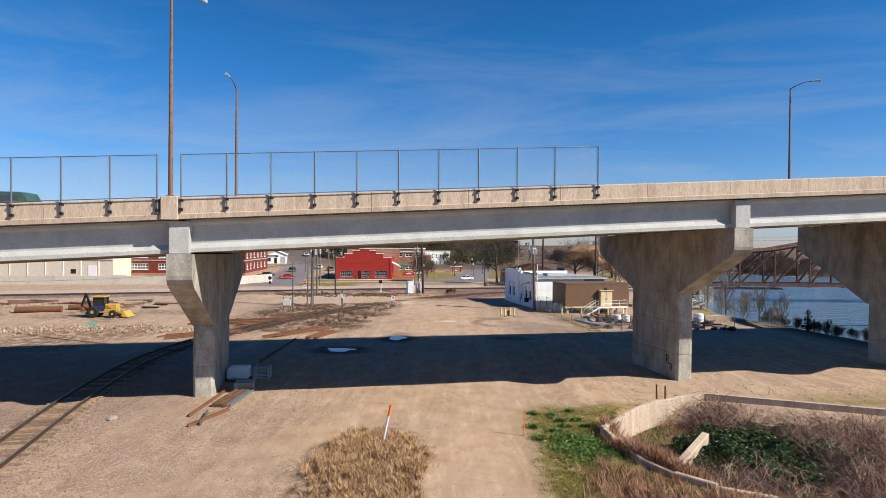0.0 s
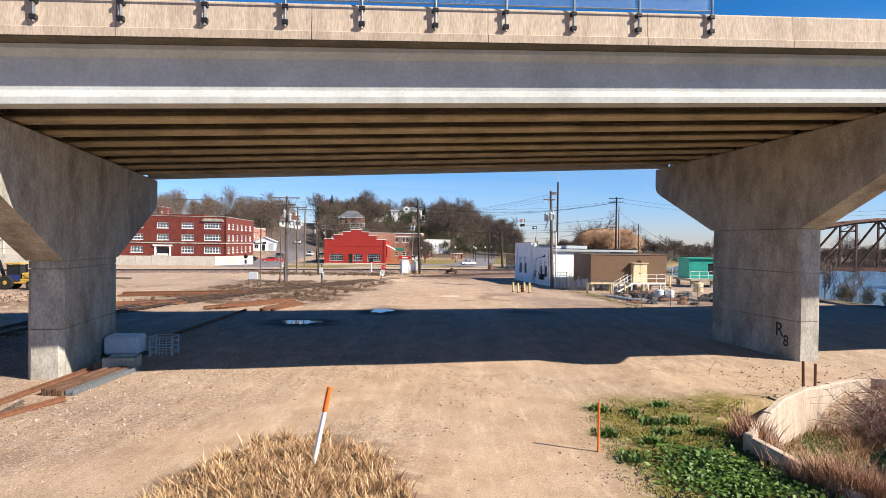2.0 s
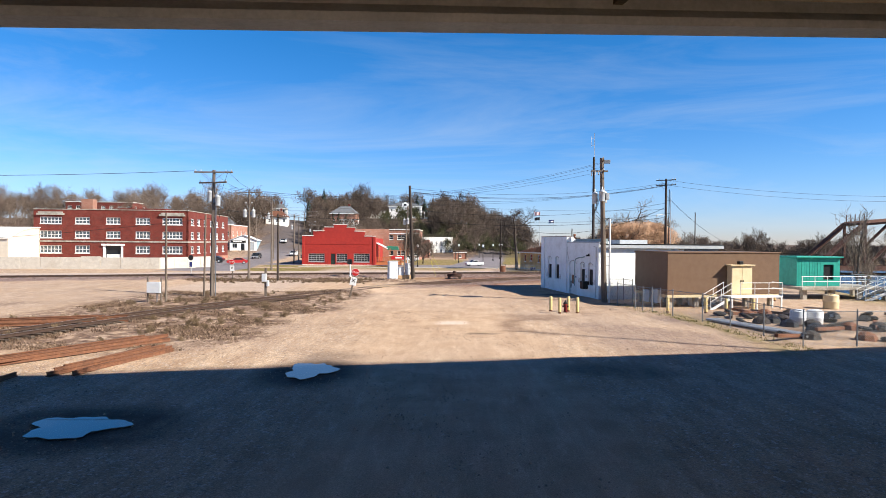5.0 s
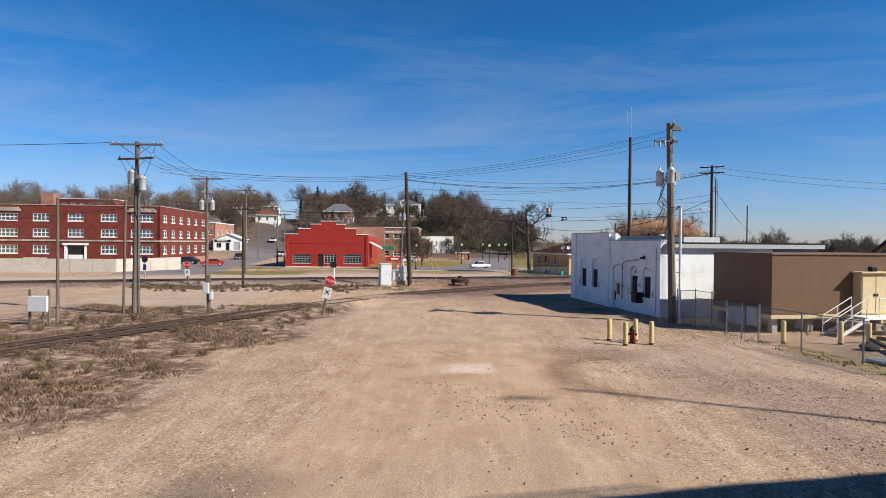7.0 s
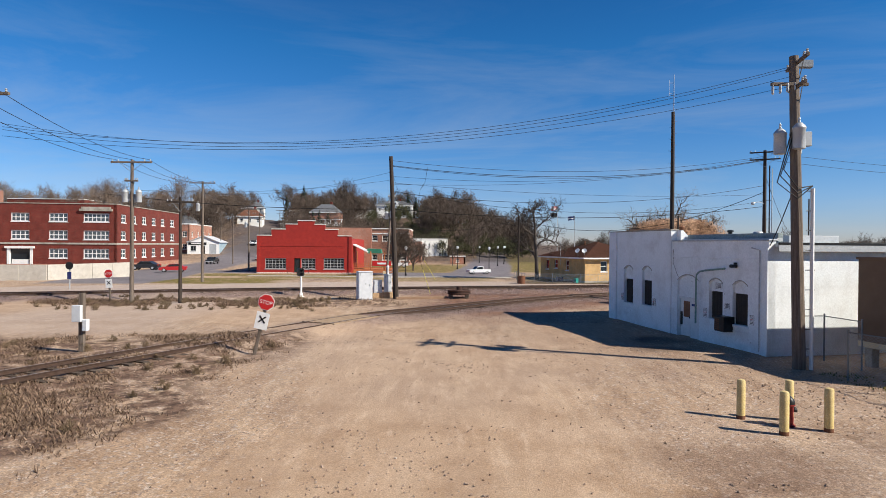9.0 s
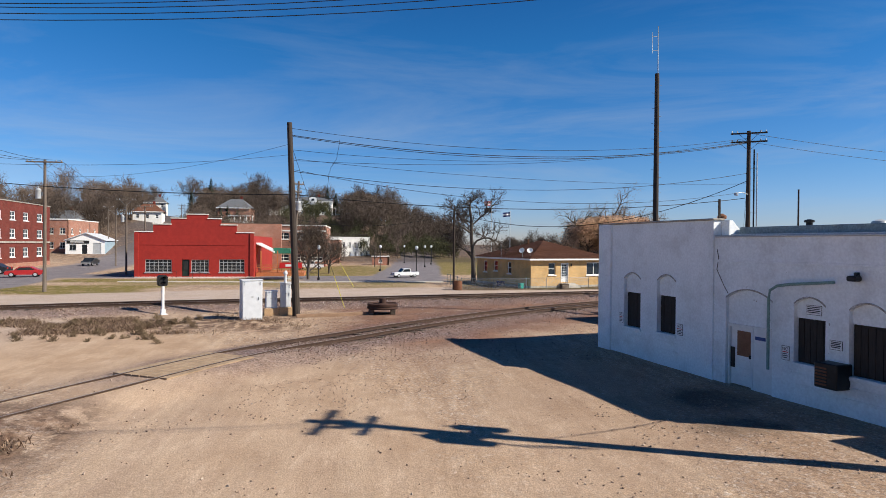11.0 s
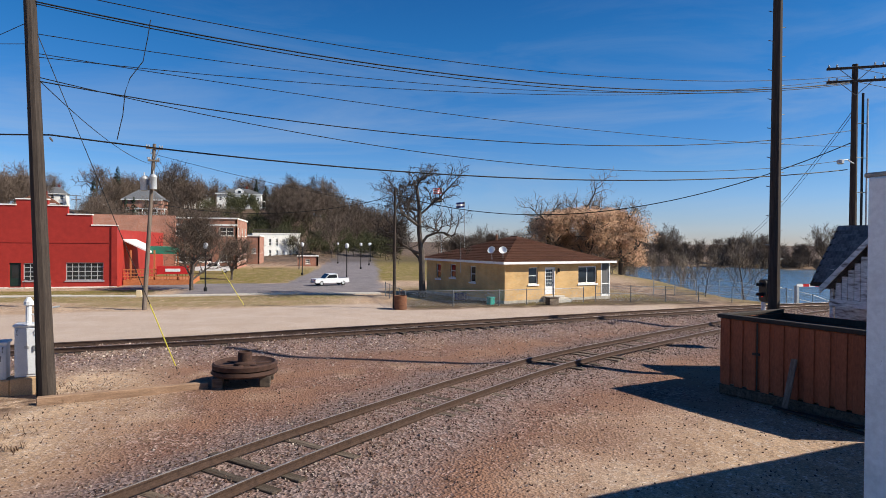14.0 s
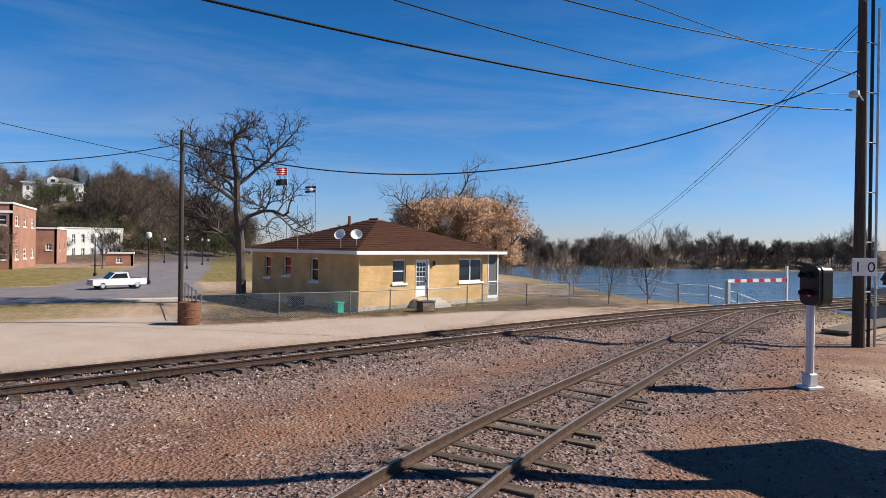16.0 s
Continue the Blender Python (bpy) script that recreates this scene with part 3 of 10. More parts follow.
    pale = step01(3.6, 5.0, nline + 0.3 * w1) * step01(17.5, 16.0, nline + 0.4 * w1 + 0.12 * np.maximum(x, 0)) * step01(32, 26, x) * step01(-130, -110, x)
    pale = np.maximum(pale, 0.55 * step01(-30, -26, x + w3) * step01(-14, -18, x - 0.0 * y) * step01(98, 102, y) * step01(124, 119, y))
    pale = pale * (1 - step01(8, 10, x) * step01(142.5, 143.4, y - 0.06 * (x - 10) + 0.4 * w1))
    dry = np.maximum(dry, 0.85 * step01(28, 31, x) * step01(48, 44, x) * step01(139.8, 141, y + 0.4 * w1) * step01(172, 165, y))
    # paved streets
    ax = np.interp(y, [120, 150, 165, 250, 360, 600], [-39, -41, -44, -58, -80, -150])
    street = step01(6.2, 5.8, np.abs(x - ax)) * step01(136, 140, y)
    street = np.maximum(street, step01(163.2, 163.6, y + 0.0 * x) * step01(171.0, 170.6, y) * step01(-80, -60, x) * step01(12, 10, x) * step01(-15, -14, x))
    street = np.maximum(street, step01(157.2, 157.6, y) * step01(165.0, 164.6, y) * step01(-9, -7, x) * step01(11, 9, x))
    street = np.maximum(street, step01(5.2, 4.8, np.abs(x - np.interp(y, [150, 165, 200, 260, 330], [4, 5, 9, 14, 22]))) * step01(157, 159, y) * step01(330, 300, y))
    street = np.maximum(street, step01(-42, -40, x) * step01(-28, -30, x) * step01(163, 165, y) * step01(176, 172, y))
    # damp and oily ground
    wet = step01(1.5, 0.7, np.hypot((x + 9.2) / 2.4, (y - 57.2) / 1.9) + 0.1 * w2) + step01(1.5, 0.7, np.hypot((x + 4.6) / 1.7, (y - 64.2) / 2.2) + 0.1 * w2)
    wet = np.maximum(wet, 0.8 * step01(1.2, 0.6, np.hypot((x - 10.4) / 1.5, (y - 99.8) / 1.6) + 0.15 * w2))
    wet = np.maximum(wet, 0.8 * step01(1.1, 0.7, np.hypot((x - 2.3) / 0.7, (y - 74.3) / 0.4) + 0.1 * w2))
    # dark scrap yard soil, leaf litter under the hill's woods
    wet = np.maximum(wet, 0.55 * step01(16.5, 18.5, x + w1) * step01(37, 34, x) * step01(70, 73, y) * step01(88, 85, y) * step01(-0.7, 0.3, w1 + 0.5 * w2))
    wet = np.maximum(wet, 0.75 * step01(9, 10.5, x + w1) * step01(36, 33, x) * step01(142.8, 143.8, y - 0.06 * (x - 10) + 0.4 * w1) * step01(152, 149, y))
    wet = np.maximum(wet, 0.75 * step01(-14, -9, river(x, y)) * step01(4, -1, river(x, y)) * step01(36, 44, y) * step01(86, 80, y))
    wet = np.maximum(wet, 0.75 * step01(225, 250, y + 0.1 * x) * step01(-5, -12, river(x, y)))
    wet = np.maximum(wet, 0.6 * step01(1.2, 0.5, np.hypot((x - 7.2) / 2.6, (y - 65.0) / 1.5) + 0.25 * w2 + 0.15 * w1))
    wet = np.maximum(wet, 0.8 * step01(1.2, 0.6, np.hypot((x - 9.4) / 1.5, (y - 96.8) / 0.7) + 0.2 * w2))
    wet = np.maximum(wet, 0.45 * step01(1.2, 0.5, np.hypot((x + 4.1) / 1.4, (y - 67.2) / 1.3) + 0.25 * w2))
    # ground worn smooth by wheels: the lane through the yard and its branches
    lane = step01(3.3, 1.5, away(x, y, spline([(1.5, 5), (1.4, 16), (1.6, 26), (2.3, 36), (2.4, 44), (1.6, 55)]), 1) + 0.5 * w1 + 0.25 * w2)
    lane = np.maximum(lane, step01(5.4, 3.0, away(x, y, spline([(1.6, 50), (0.8, 65), (0.2, 78), (-0.8, 90), (-3.5, 101), (-9, 107.5), (-18, 112), (-30, 113)]), 1) + 0.8 * w1 + 0.4 * w2))
    lane = np.maximum(lane, step01(2.3, 1.0, away(x, y, spline([(-13, 19), (-9.4, 26), (-6.2, 32), (-3.4, 37), (0.5, 43)]), 1) + 0.35 * w1 + 0.2 * w2))
    lane = np.maximum(lane, 0.8 * step01(2.4, 1.0, away(x, y, spline([(4.5, 42.5), (9, 41.5), (16, 42.8), (26, 43)]), 1) + 0.5 * w1 + 0.3 * w2))
    lane = np.maximum(lane, 0.8 * step01(3.4, 1.5, away(x, y, spline([(0, 84), (3, 92), (6, 99), (7.5, 104)]), 1) + 0.6 * w1 + 0.3 * w2))
    lane = np.maximum(lane, 0.9 * step01(1.2, 0.6, np.hypot((x + 15.6) / 1.9, (y - 34.6) / 2.9) + 0.2 * w1 + 0.15 * w2))
    # the pale mended patch, and damp tyre arcs by the hydrant
    mend = step01(1.1, 0.75, np.maximum(np.abs(x - 0.7) / 1.05, np.abs(y - 78.5) / 0.85) + 0.1 * w2)
    arc = step01(0.75, 0.2, away(x, y, spline([(7.6, 81.6), (5.4, 80.6), (4.3, 79.5), (4.0, 78.0), (4.2, 76.7), (4.9, 75.4), (6.2, 74.2)], 0.3), 1) + 0.2 * w2)
    arc = np.maximum(arc, 0.8 * step01(1.3, 0.5, np.hypot((x - 6.3) / 2.4, (y - 82.0) / 1.5) + 0.3 * w1 + 0.2 * w2))
    arc = np.maximum(arc, 0.55 * step01(0.35, 0.12, away(x, y, spline([(10.0, 37.4), (8.6, 39.2), (6.6, 41.2)], 0.3), 1)))
    arc = np.maximum(arc, 0.55 * step01(0.35, 0.12, away(x, y, spline([(11.0, 38.6), (9.4, 40.2), (7.6, 42.2)], 0.3), 1)))
    arc = np.maximum(arc, 0.4 * step01(11, 5, np.hypot((x - 11) * 1.1, (y - 103) * 0.62) + 1.5 * w3 + w1) * step01(113, 108, y))
    for name, cols in (("cover", (gravel, grass, dry)), ("paving", (pale, street, np.clip(wet, 0, 1))), ("bed", (bed, lot, shoulder)), ("tread", (lane, mend, arc))):
        at = me.color_attributes.new(name, "FLOAT_COLOR", "POINT")
        rgba = np.ones((len(x), 4), np.float32)
        for k, c in enumerate(cols):
            rgba[:, k] = c
        at.data.foreach_set("color", rgba.ravel())
    me.materials.append(ground_material())
    return tagged(new("ground", me), "sandy dirt and gravel yard with dry grass patches", "ground", kind="structure")


def ground_material():
    m = bpy.data.materials.new("yard_ground")
    m.use_nodes = True
    n, l = m.node_tree.nodes, m.node_tree.links
    b = n["Principled BSDF"]
    geo = n.new("ShaderNodeNewGeometry")

    def tex(s, d=5, r=0.6, stretch=None, turn=0.0):
        t = n.new("ShaderNodeTexNoise")
        t.inputs["Scale"].default_value, t.inputs["Detail"].default_value, t.inputs["Roughness"].default_value = s, d, r
        src = geo.outputs["Position"]
        if stretch:
            mp = n.new("ShaderNodeMapping")
            mp.inputs["Scale"].default_value = stretch
            mp.inputs["Rotation"].default_value = (0, 0, turn)
            l.new(src, mp.inputs["Vector"])
            src = mp.outputs["Vector"]
        l.new(src, t.inputs["Vector"])
        return t.outputs["Fac"]

    def rng(v, a, c, lo=0.0, hi=1.0):
        r = n.new("ShaderNodeMapRange")
        for k, q in (("From Min", a), ("From Max", c), ("To Min", lo), ("To Max", hi)):
            r.inputs[k].default_value = q
        l.new(v, r.inputs["Value"])
        return r.outputs["Result"]

    def mix(f, a, c, kind="MIX"):
        x = n.new("ShaderNodeMixRGB")
        x.blend_type = kind
        for i, v in ((0, f), (1, a), (2, c)):
            if isinstance(v, (int, float)):
                x.inputs[i].default_value = v
            elif isinstance(v, tuple):
                x.inputs[i].default_value = (*v, 1)
            else:
                l.new(v, x.inputs[i])
        return x.outputs["Color"]

    def calc(kind, a, c):
        x = n.new("ShaderNodeMath")
        x.operation = kind
        for i, v in enumerate((a, c)):
            if isinstance(v, (int, float)):
                x.inputs[i].default_value = v
            else:
                l.new(v, x.inputs[i])
        return x.outputs["Value"]

    def attr(name):
        a = n.new("ShaderNodeVertexColor")
        a.layer_name = name
        s = n.new("ShaderNodeSeparateColor")
        l.new(a.outputs["Color"], s.inputs["Color"])
        return s.outputs

    cover, paving, bed, tread = attr("cover"), attr("paving"), attr("bed"), attr("tread")
    rough = calc("SUBTRACT", 1.0, calc("MULTIPLY", tread[0], 0.8))
    big, mid, small, grit = tex(0.07, 4), tex(0.55, 6), tex(3.5, 5), tex(28, 4, 0.7)
    ruts = tex(1.0, 5, 0.6, (0.9, 0.07, 1), 0.05)
    dirt = mix(rng(mid, 0.35, 0.65), (0.53, 0.38, 0.24), (0.39, 0.26, 0.155))
    dirt = mix(rng(big, 0.42, 0.62, 0, 0.7), dirt, (0.43, 0.325, 0.235))
    dirt = mix(rng(ruts, 0.5, 0.66, 0, 0.5), dirt, (0.60, 0.46, 0.31))
    swirl = tex(2.2, 7, 0.72, (1.0, 0.22, 1), -0.1)
    dirt = mix(calc("MULTIPLY", rng(swirl, 0.5, 0.64, 0, 0.6), rough), dirt, (0.27, 0.18, 0.115))
    dirt = mix(rng(swirl, 0.45, 0.36, 0, 0.5), dirt, (0.62, 0.48, 0.34))
    dirt = mix(rng(ruts, 0.46, 0.34, 0, 0.35), dirt, (0.30, 0.2, 0.125))
    # loose chips
    vor = n.new("ShaderNodeTexVoronoi")
    vor.inputs["Scale"].default_value = 15
    l.new(geo.outputs["Position"], vor.inputs["Vector"])
    vs = n.new("ShaderNodeSeparateColor")
    l.new(vor.outputs["Color"], vs.inputs["Color"])
    vor2 = n.new("ShaderNodeTexVoronoi")
    vor2.inputs["Scale"].default_value = 5.5
    l.new(geo.outputs["Position"], vor2.inputs["Vector"])
    v2 = n.new("ShaderNodeSeparateColor")
    l.new(vor2.outputs["Color"], v2.inputs["Color"])
    chip = calc("MULTIPLY", rng(vs.outputs[0], 0.6, 0.66), calc("MULTIPLY", rng(small, 0.38, 0.56), rough))
    chip2 = calc("MULTIPLY", rng(v2.outputs[1], 0.86, 0.9), rng(vor2.outputs["Distance"], 0.3, 0.22))
    dirt = mix(calc("MULTIPLY", calc("MULTIPLY", chip2, calc("MULTIPLY", rng(mid, 0.36, 0.55), rough)), 0.9), dirt, mix(v2.outputs[2], (0.16, 0.105, 0.075), (0.66, 0.57, 0.46)))
    dirt = mix(calc("MULTIPLY", chip, 0.8), dirt, mix(vs.outputs[1], (0.2, 0.14, 0.105), (0.66, 0.57, 0.46)))
    dirt = mix(calc("MULTIPLY", tread[0], rng(mid, 0.3, 0.6, 0.6, 0.15)), dirt, mix(rng(swirl, 0.4, 0.6), (0.57, 0.425, 0.29), (0.49, 0.355, 0.235)))
    dirt = mix(calc("MULTIPLY", tread[1], 0.9), dirt, mix(rng(small, 0.4, 0.6), (0.74, 0.62, 0.5), (0.62, 0.5, 0.38)))
    dirt = mix(calc("MULTIPLY", tread[2], rng(small, 0.3, 0.6, 0.95, 0.55)), dirt, (0.2, 0.125, 0.08))
    # fine grit of single grains
    vor3 = n.new("ShaderNodeTexVoronoi")
    vor3.inputs["Scale"].default_value = 30
    l.new(geo.outputs["Position"], vor3.inputs["Vector"])
    v3 = n.new("ShaderNodeSeparateColor")
    l.new(vor3.outputs["Color"], v3.inputs["Color"])
    grain = n.new("ShaderNodeCombineColor")
    for i in range(3):
        l.new(rng(v3.outputs[0], 0, 1, 0.72, 1.24), grain.inputs[i])
    dirt = mix(rough, dirt, mix(1.0, dirt, grain.outputs["Color"], "MULTIPLY"))
    dirt = mix(1.0, dirt, (1.1, 1.13, 1.05), "MULTIPLY")
    rosy = mix(vs.outputs[0], (0.08, 0.042, 0.03), (0.36, 0.22, 0.155))
    rosy = mix(rng(vs.outputs[2], 0.78, 0.84), rosy, (0.58, 0.46, 0.37))
    rosy = mix(1.0, rosy, (0.78, 0.69, 0.67), "MULTIPLY")
    rosy = mix(rng(mid, 0.42, 0.55, 0, 0.7), rosy, mix(rng(grit, 0.35, 0.65), (0.36, 0.215, 0.125), (0.2, 0.115, 0.07)))
    rosy = mix(rng(tex(0.28, 5), 0.47, 0.58, 0, 0.8), rosy, (0.31, 0.175, 0.1))
    col = mix(calc("MULTIPLY", bed[0], rng(mid, 0.25, 0.5, 0.45, 1.0)), dirt, rosy)
    stone = mix(vs.outputs[1], (0.05, 0.035, 0.028), (0.42, 0.33, 0.27))
    stone = mix(rng(v2.outputs[0], 0.3, 0.9, 0, 0.5), stone, (0.25, 0.155, 0.115))
    col = mix(calc("MULTIPLY", cover[0], rng(mid, 0.3, 0.55, 0.55, 1.0)), col, stone)
    drycol = mix(rng(small, 0.38, 0.62), (0.095, 0.062, 0.04), (0.25, 0.165, 0.1))
    col = mix(calc("MULTIPLY", cover[2], rng(tex(1.1, 8, 0.7), 0.42, 0.53)), col, drycol)
    green = mix(rng(small, 0.35, 0.65), (0.13, 0.125, 0.024), (0.28, 0.225, 0.055))
    green = mix(rng(mid, 0.5, 0.62, 0, 0.75), green, (0.36, 0.26, 0.13))
    col = mix(calc("MULTIPLY", cover[1], rng(tex(1.7, 5), 0.3, 0.46)), col, green)
    palecol = mix(rng(mid, 0.35, 0.65), (0.56, 0.475, 0.36), (0.50, 0.41, 0.295))
    col = mix(paving[0], col, palecol)
    tar = mix(rng(mid, 0.35, 0.65), (0.20, 0.19, 0.18), (0.27, 0.255, 0.235))
    col = mix(paving[1], col, tar)
    col = mix(calc("MULTIPLY", paving[2], rng(mid, 0.3, 0.6, 0.6, 0.95)), col, (0.06, 0.046, 0.034))
    g = rng(grit, 0.3, 0.7, 0.68, 1.32)
    cc = n.new("ShaderNodeCombineColor")
    for i in range(3):
        l.new(g, cc.inputs[i])
    col = mix(1.0, col, cc.outputs["Color"], "MULTIPLY")
    col = mix(1.0, col, (0.835, 0.79, 0.87), "MULTIPLY")
    l.new(col, b.inputs["Base Color"])
    b.inputs["Roughness"].default_value = 0.92
    b.inputs["Specular IOR Level"].default_value = 0.2
    h = calc("ADD", calc("MULTIPLY", small, 0.5), calc("MULTIPLY", grit, 0.35))
    h = calc("ADD", h, calc("MULTIPLY", calc("MAXIMUM", cover[0], bed[0]), calc("MULTIPLY", vor.outputs["Distance"], 1.1)))
    bp = n.new("ShaderNodeBump")
    bp.inputs["Strength"].default_value, bp.inputs["Distance"].default_value = 0.7, 0.06
    l.new(h, bp.inputs["Height"])
    l.new(bp.outputs["Normal"], b.inputs["Normal"])
    return m


make_ground()


def make_water():
    m = bpy.data.materials.new("river_water")
    m.use_nodes = True
    n, l = m.node_tree.nodes, m.node_tree.links
    b = n["Principled BSDF"]
    b.inputs["Base Color"].default_value = (0.10, 0.17, 0.25, 1)
    b.inputs["Roughness"].default_value = 0.12
    b.inputs["IOR"].default_value = 1.33
    geo = n.new("ShaderNodeNewGeometry")
    mp = n.new("ShaderNodeMapping")
    mp.inputs["Scale"].default_value = (0.5, 1.2, 1)
    mp.inputs["Rotation"].default_value = (0, 0, 0.5)
    l.new(geo.outputs["Position"], mp.inputs["Vector"])
    t = n.new("ShaderNodeTexNoise")
    t.inputs["Scale"].default_value, t.inputs["Detail"].default_value = 0.45, 8
    l.new(mp.outputs["Vector"], t.inputs["Vector"])
    bp = n.new("ShaderNodeBump")
    bp.inputs["Strength"].default_value, bp.inputs["Distance"].default_value = 1.0, 0.7
    l.new(t.outputs["Fac"], bp.inputs["Height"])
    l.new(bp.outputs["Normal"], b.inputs["Normal"])
    g = Geo().add([(40, -900, WATER_Z), (1500, -900, WATER_Z), (1500, 700, WATER_Z), (40, 700, WATER_Z)], [(0, 1, 2, 3)])
    solid("water", g, m, "wide rippled river, sky-blue and grey", "river", kind="structure")
    pm = glass_mat("puddle_water", (0.05, 0.045, 0.04), 0.02)
    for cx, cy, rx, ry, a in ((-9.15, 57.2, 1.15, 0.95, 0.3), (-4.6, 64.3, 0.85, 1.35, 0.9)):
        pts = []
        for k in range(40):
            t = 2 * math.pi * k / 40
            r = 1 + 0.16 * math.sin(3 * t + a) + 0.12 * math.sin(5 * t + 2 * a) + 0.06 * math.sin(11 * t)
            pts.append((cx + rx * r * math.cos(t), cy + ry * r * math.sin(t), gz(cx, cy) + 0.045))
        g = Geo().add(pts + [(x, y, z - 0.03) for x, y, z in pts], [tuple(range(40))] + [(k, (k + 1) % 40, 40 + (k + 1) % 40, 40 + k) for k in range(40)])
        solid("puddle", g, pm, "shallow rain puddle lying on the dirt, mirroring the sky", "puddle", "puddles under the bridge")


make_water()


g = Geo()
for k in range(24):
    x = -28 + 1.55 * k
    g.box(x, 155.7, gz(x, 156.3) - 0.15, x + 1.53, 157.0, gz(x, 156.3) + 0.07)
solid("pavement", g, SIDEWALK, "pale concrete pavement along the street's edge", "pavement", kind="structure")


# ---- road bridge ----
BR = pose(-14.02, 33.35, 0, 0, 0, 10.84)
SLOPE = 0.0545


def deck_z(s, w=0.0):
    return 10.87 + SLOPE * s - 0.017 * w


def make_bridge():
    bridge = thing("road_bridge", (-14.02, 33.35, 0), "long concrete girder road bridge on hammerhead piers", "bridge", kind="structure", turn=10.84)
    ends = [-66, -33, 0.55, 33.5, 54.4, 99.5, 132]
    outer = [(-0.36, 0), (0.36, 0), (0.36, 0.2), (0.1, 0.46), (0.1, 1.42), (0.42, 1.58), (0.42, 1.72), (-0.42, 1.72), (-0.42, 1.58), (-0.1, 1.42), (-0.1, 0.46), (-0.36, 0.2)]
    flange = [(-0.44, 0.03), (-0.41, 0), (0.41, 0), (0.44, 0.03), (0.44, 0.1), (0.12, 0.3), (-0.12, 0.3), (-0.44, 0.1)]
    web = [(-0.09, 0.302), (0.09, 0.302), (0.09, 1.5), (0.32, 1.6), (0.32, 1.72), (-0.32, 1.72), (-0.32, 1.6), (-0.09, 1.5)]
    # darker concrete for webs, diaphragms and slab: painted shade between the girders
    GAPSHADE = mat("shade_dark_concrete", (0.085, 0.072, 0.05), (0.135, 0.115, 0.08), 1.0, 0.9, 0.1, c3=(0.19, 0.16, 0.105), scale2=0.4, amount3=0.6)
    for a, b in zip(ends, ends[1:]):
        for k in range(9):
            w = 0.75 + 2.27 * k
            run = [(a + 0.25, w, deck_z(a + 0.25, w) - 1.76), (b - 0.25, w, deck_z(b - 0.25, w) - 1.76)]
            if k in (0, 8):
                part("girder", Geo().sweep(outer, run), GIRDERC, bridge)
            else:
                part("girder_flange", Geo().sweep(flange, run), INNERC, bridge)
                part("girder_web", Geo().sweep(web, run), GAPSHADE, bridge, "girder web coloured dark for the shade between girders")
            if k < 8:
                for t in (a + 0.4, a + (b - a) / 3, a + 2 * (b - a) / 3, b - 0.4):
                    z = deck_z(t, w)
                    part("diaphragm", Geo().box(t - 0.12, w + 0.12, z - 1.25, t + 0.12, w + 2.15, z - 0.15), GAPSHADE, bridge)
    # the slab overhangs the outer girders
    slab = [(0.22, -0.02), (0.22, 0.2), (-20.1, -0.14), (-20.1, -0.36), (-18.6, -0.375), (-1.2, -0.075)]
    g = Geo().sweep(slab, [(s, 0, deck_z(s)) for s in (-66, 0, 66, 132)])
    part("deck_slab", g, GAPSHADE, bridge)
    near = [(0.26, 0.0), (0.28, 0.24), (0.2, 0.28), (0.17, 1.06), (0.12, 1.12), (-0.14, 1.12), (-0.18, 1.0), (-0.3, 0.45), (-0.42, 0.2), (-0.1, 0.16)]
    s = -66.0
    while s < 131:
        e = s + 5.45
        part("parapet_panel", Geo().sweep(near, [(s, 0, deck_z(s)), (e, 0, deck_z(e))]), DECKC, bridge)
        part("parapet_panel", Geo().sweep([(-20.1 - p, q - 0.34) for p, q in near][::-1], [(s, 0, deck_z(s)), (e, 0, deck_z(e))]), DECKC, bridge)
        s += 5.47
    # pedestals on the parapet over the piers with lamps
    for s in (0.15,):
        z = deck_z(s)
        part("lamp_pedestal", Geo().box(s - 0.42, -0.42, z - 0.03, s + 0.42, 0.2, z + 1.2, 0.03), DECKC, bridge)
    # twin pipe rail along the far parapet
    for zz in (1.3, 1.55):
        part("pipe_rail", Geo().tube([(-60, 20.0, deck_z(-60) + zz), (40, 20.0, deck_z(40) + zz)], 0.035, 6), GALV, bridge)
    g = Geo()
    for k in range(42):
        s = -60 + 2.4 * k
        g.tube([(s, 20.0, deck_z(s) + 1.0), (s, 20.0, deck_z(s) + 1.58)], 0.03, 5)
    part("rail_post", g, GALV, bridge)
    # piers: hammerhead cap on a wall-like column
    for s in (-33.4, 0.0, 33.0, 53.9, 99.3):
        zc = deck_z(s) - 1.8
        zb = {0.0: 4.5, 33.0: 6.3, 53.9: zc - 7.1}.get(s, zc - 4.6)
        x0, x1 = s - 0.08, s + 1.22
        lip = 2.0 if s == 53.9 else 1.25
        wc = {53.9: 11.5, 0.0: 12.4}.get(s, 13.2)
        far = 19.0 if s == 0.0 else 19.6
        cap = [(0.0, zc), (0.0, zc - lip + 0.1), (0.05, zc - lip - 0.12), (0.2, zc - lip - 0.34), (0.5, zc - lip - 0.56), (6.3, zb), (wc, zb), (far - 0.6, zc - lip - 0.86), (far - 0.25, zc - lip - 0.66), (far - 0.05, zc - lip - 0.42), (far, zc - lip - 0.2), (far, zc - 0.333)]
        pier = part("pier_cap", Geo().prism(cap, x0, x1, "x"), CONCRETE, bridge)
        foot = -4.5 if s > 50 else -0.4
        c = 0.16
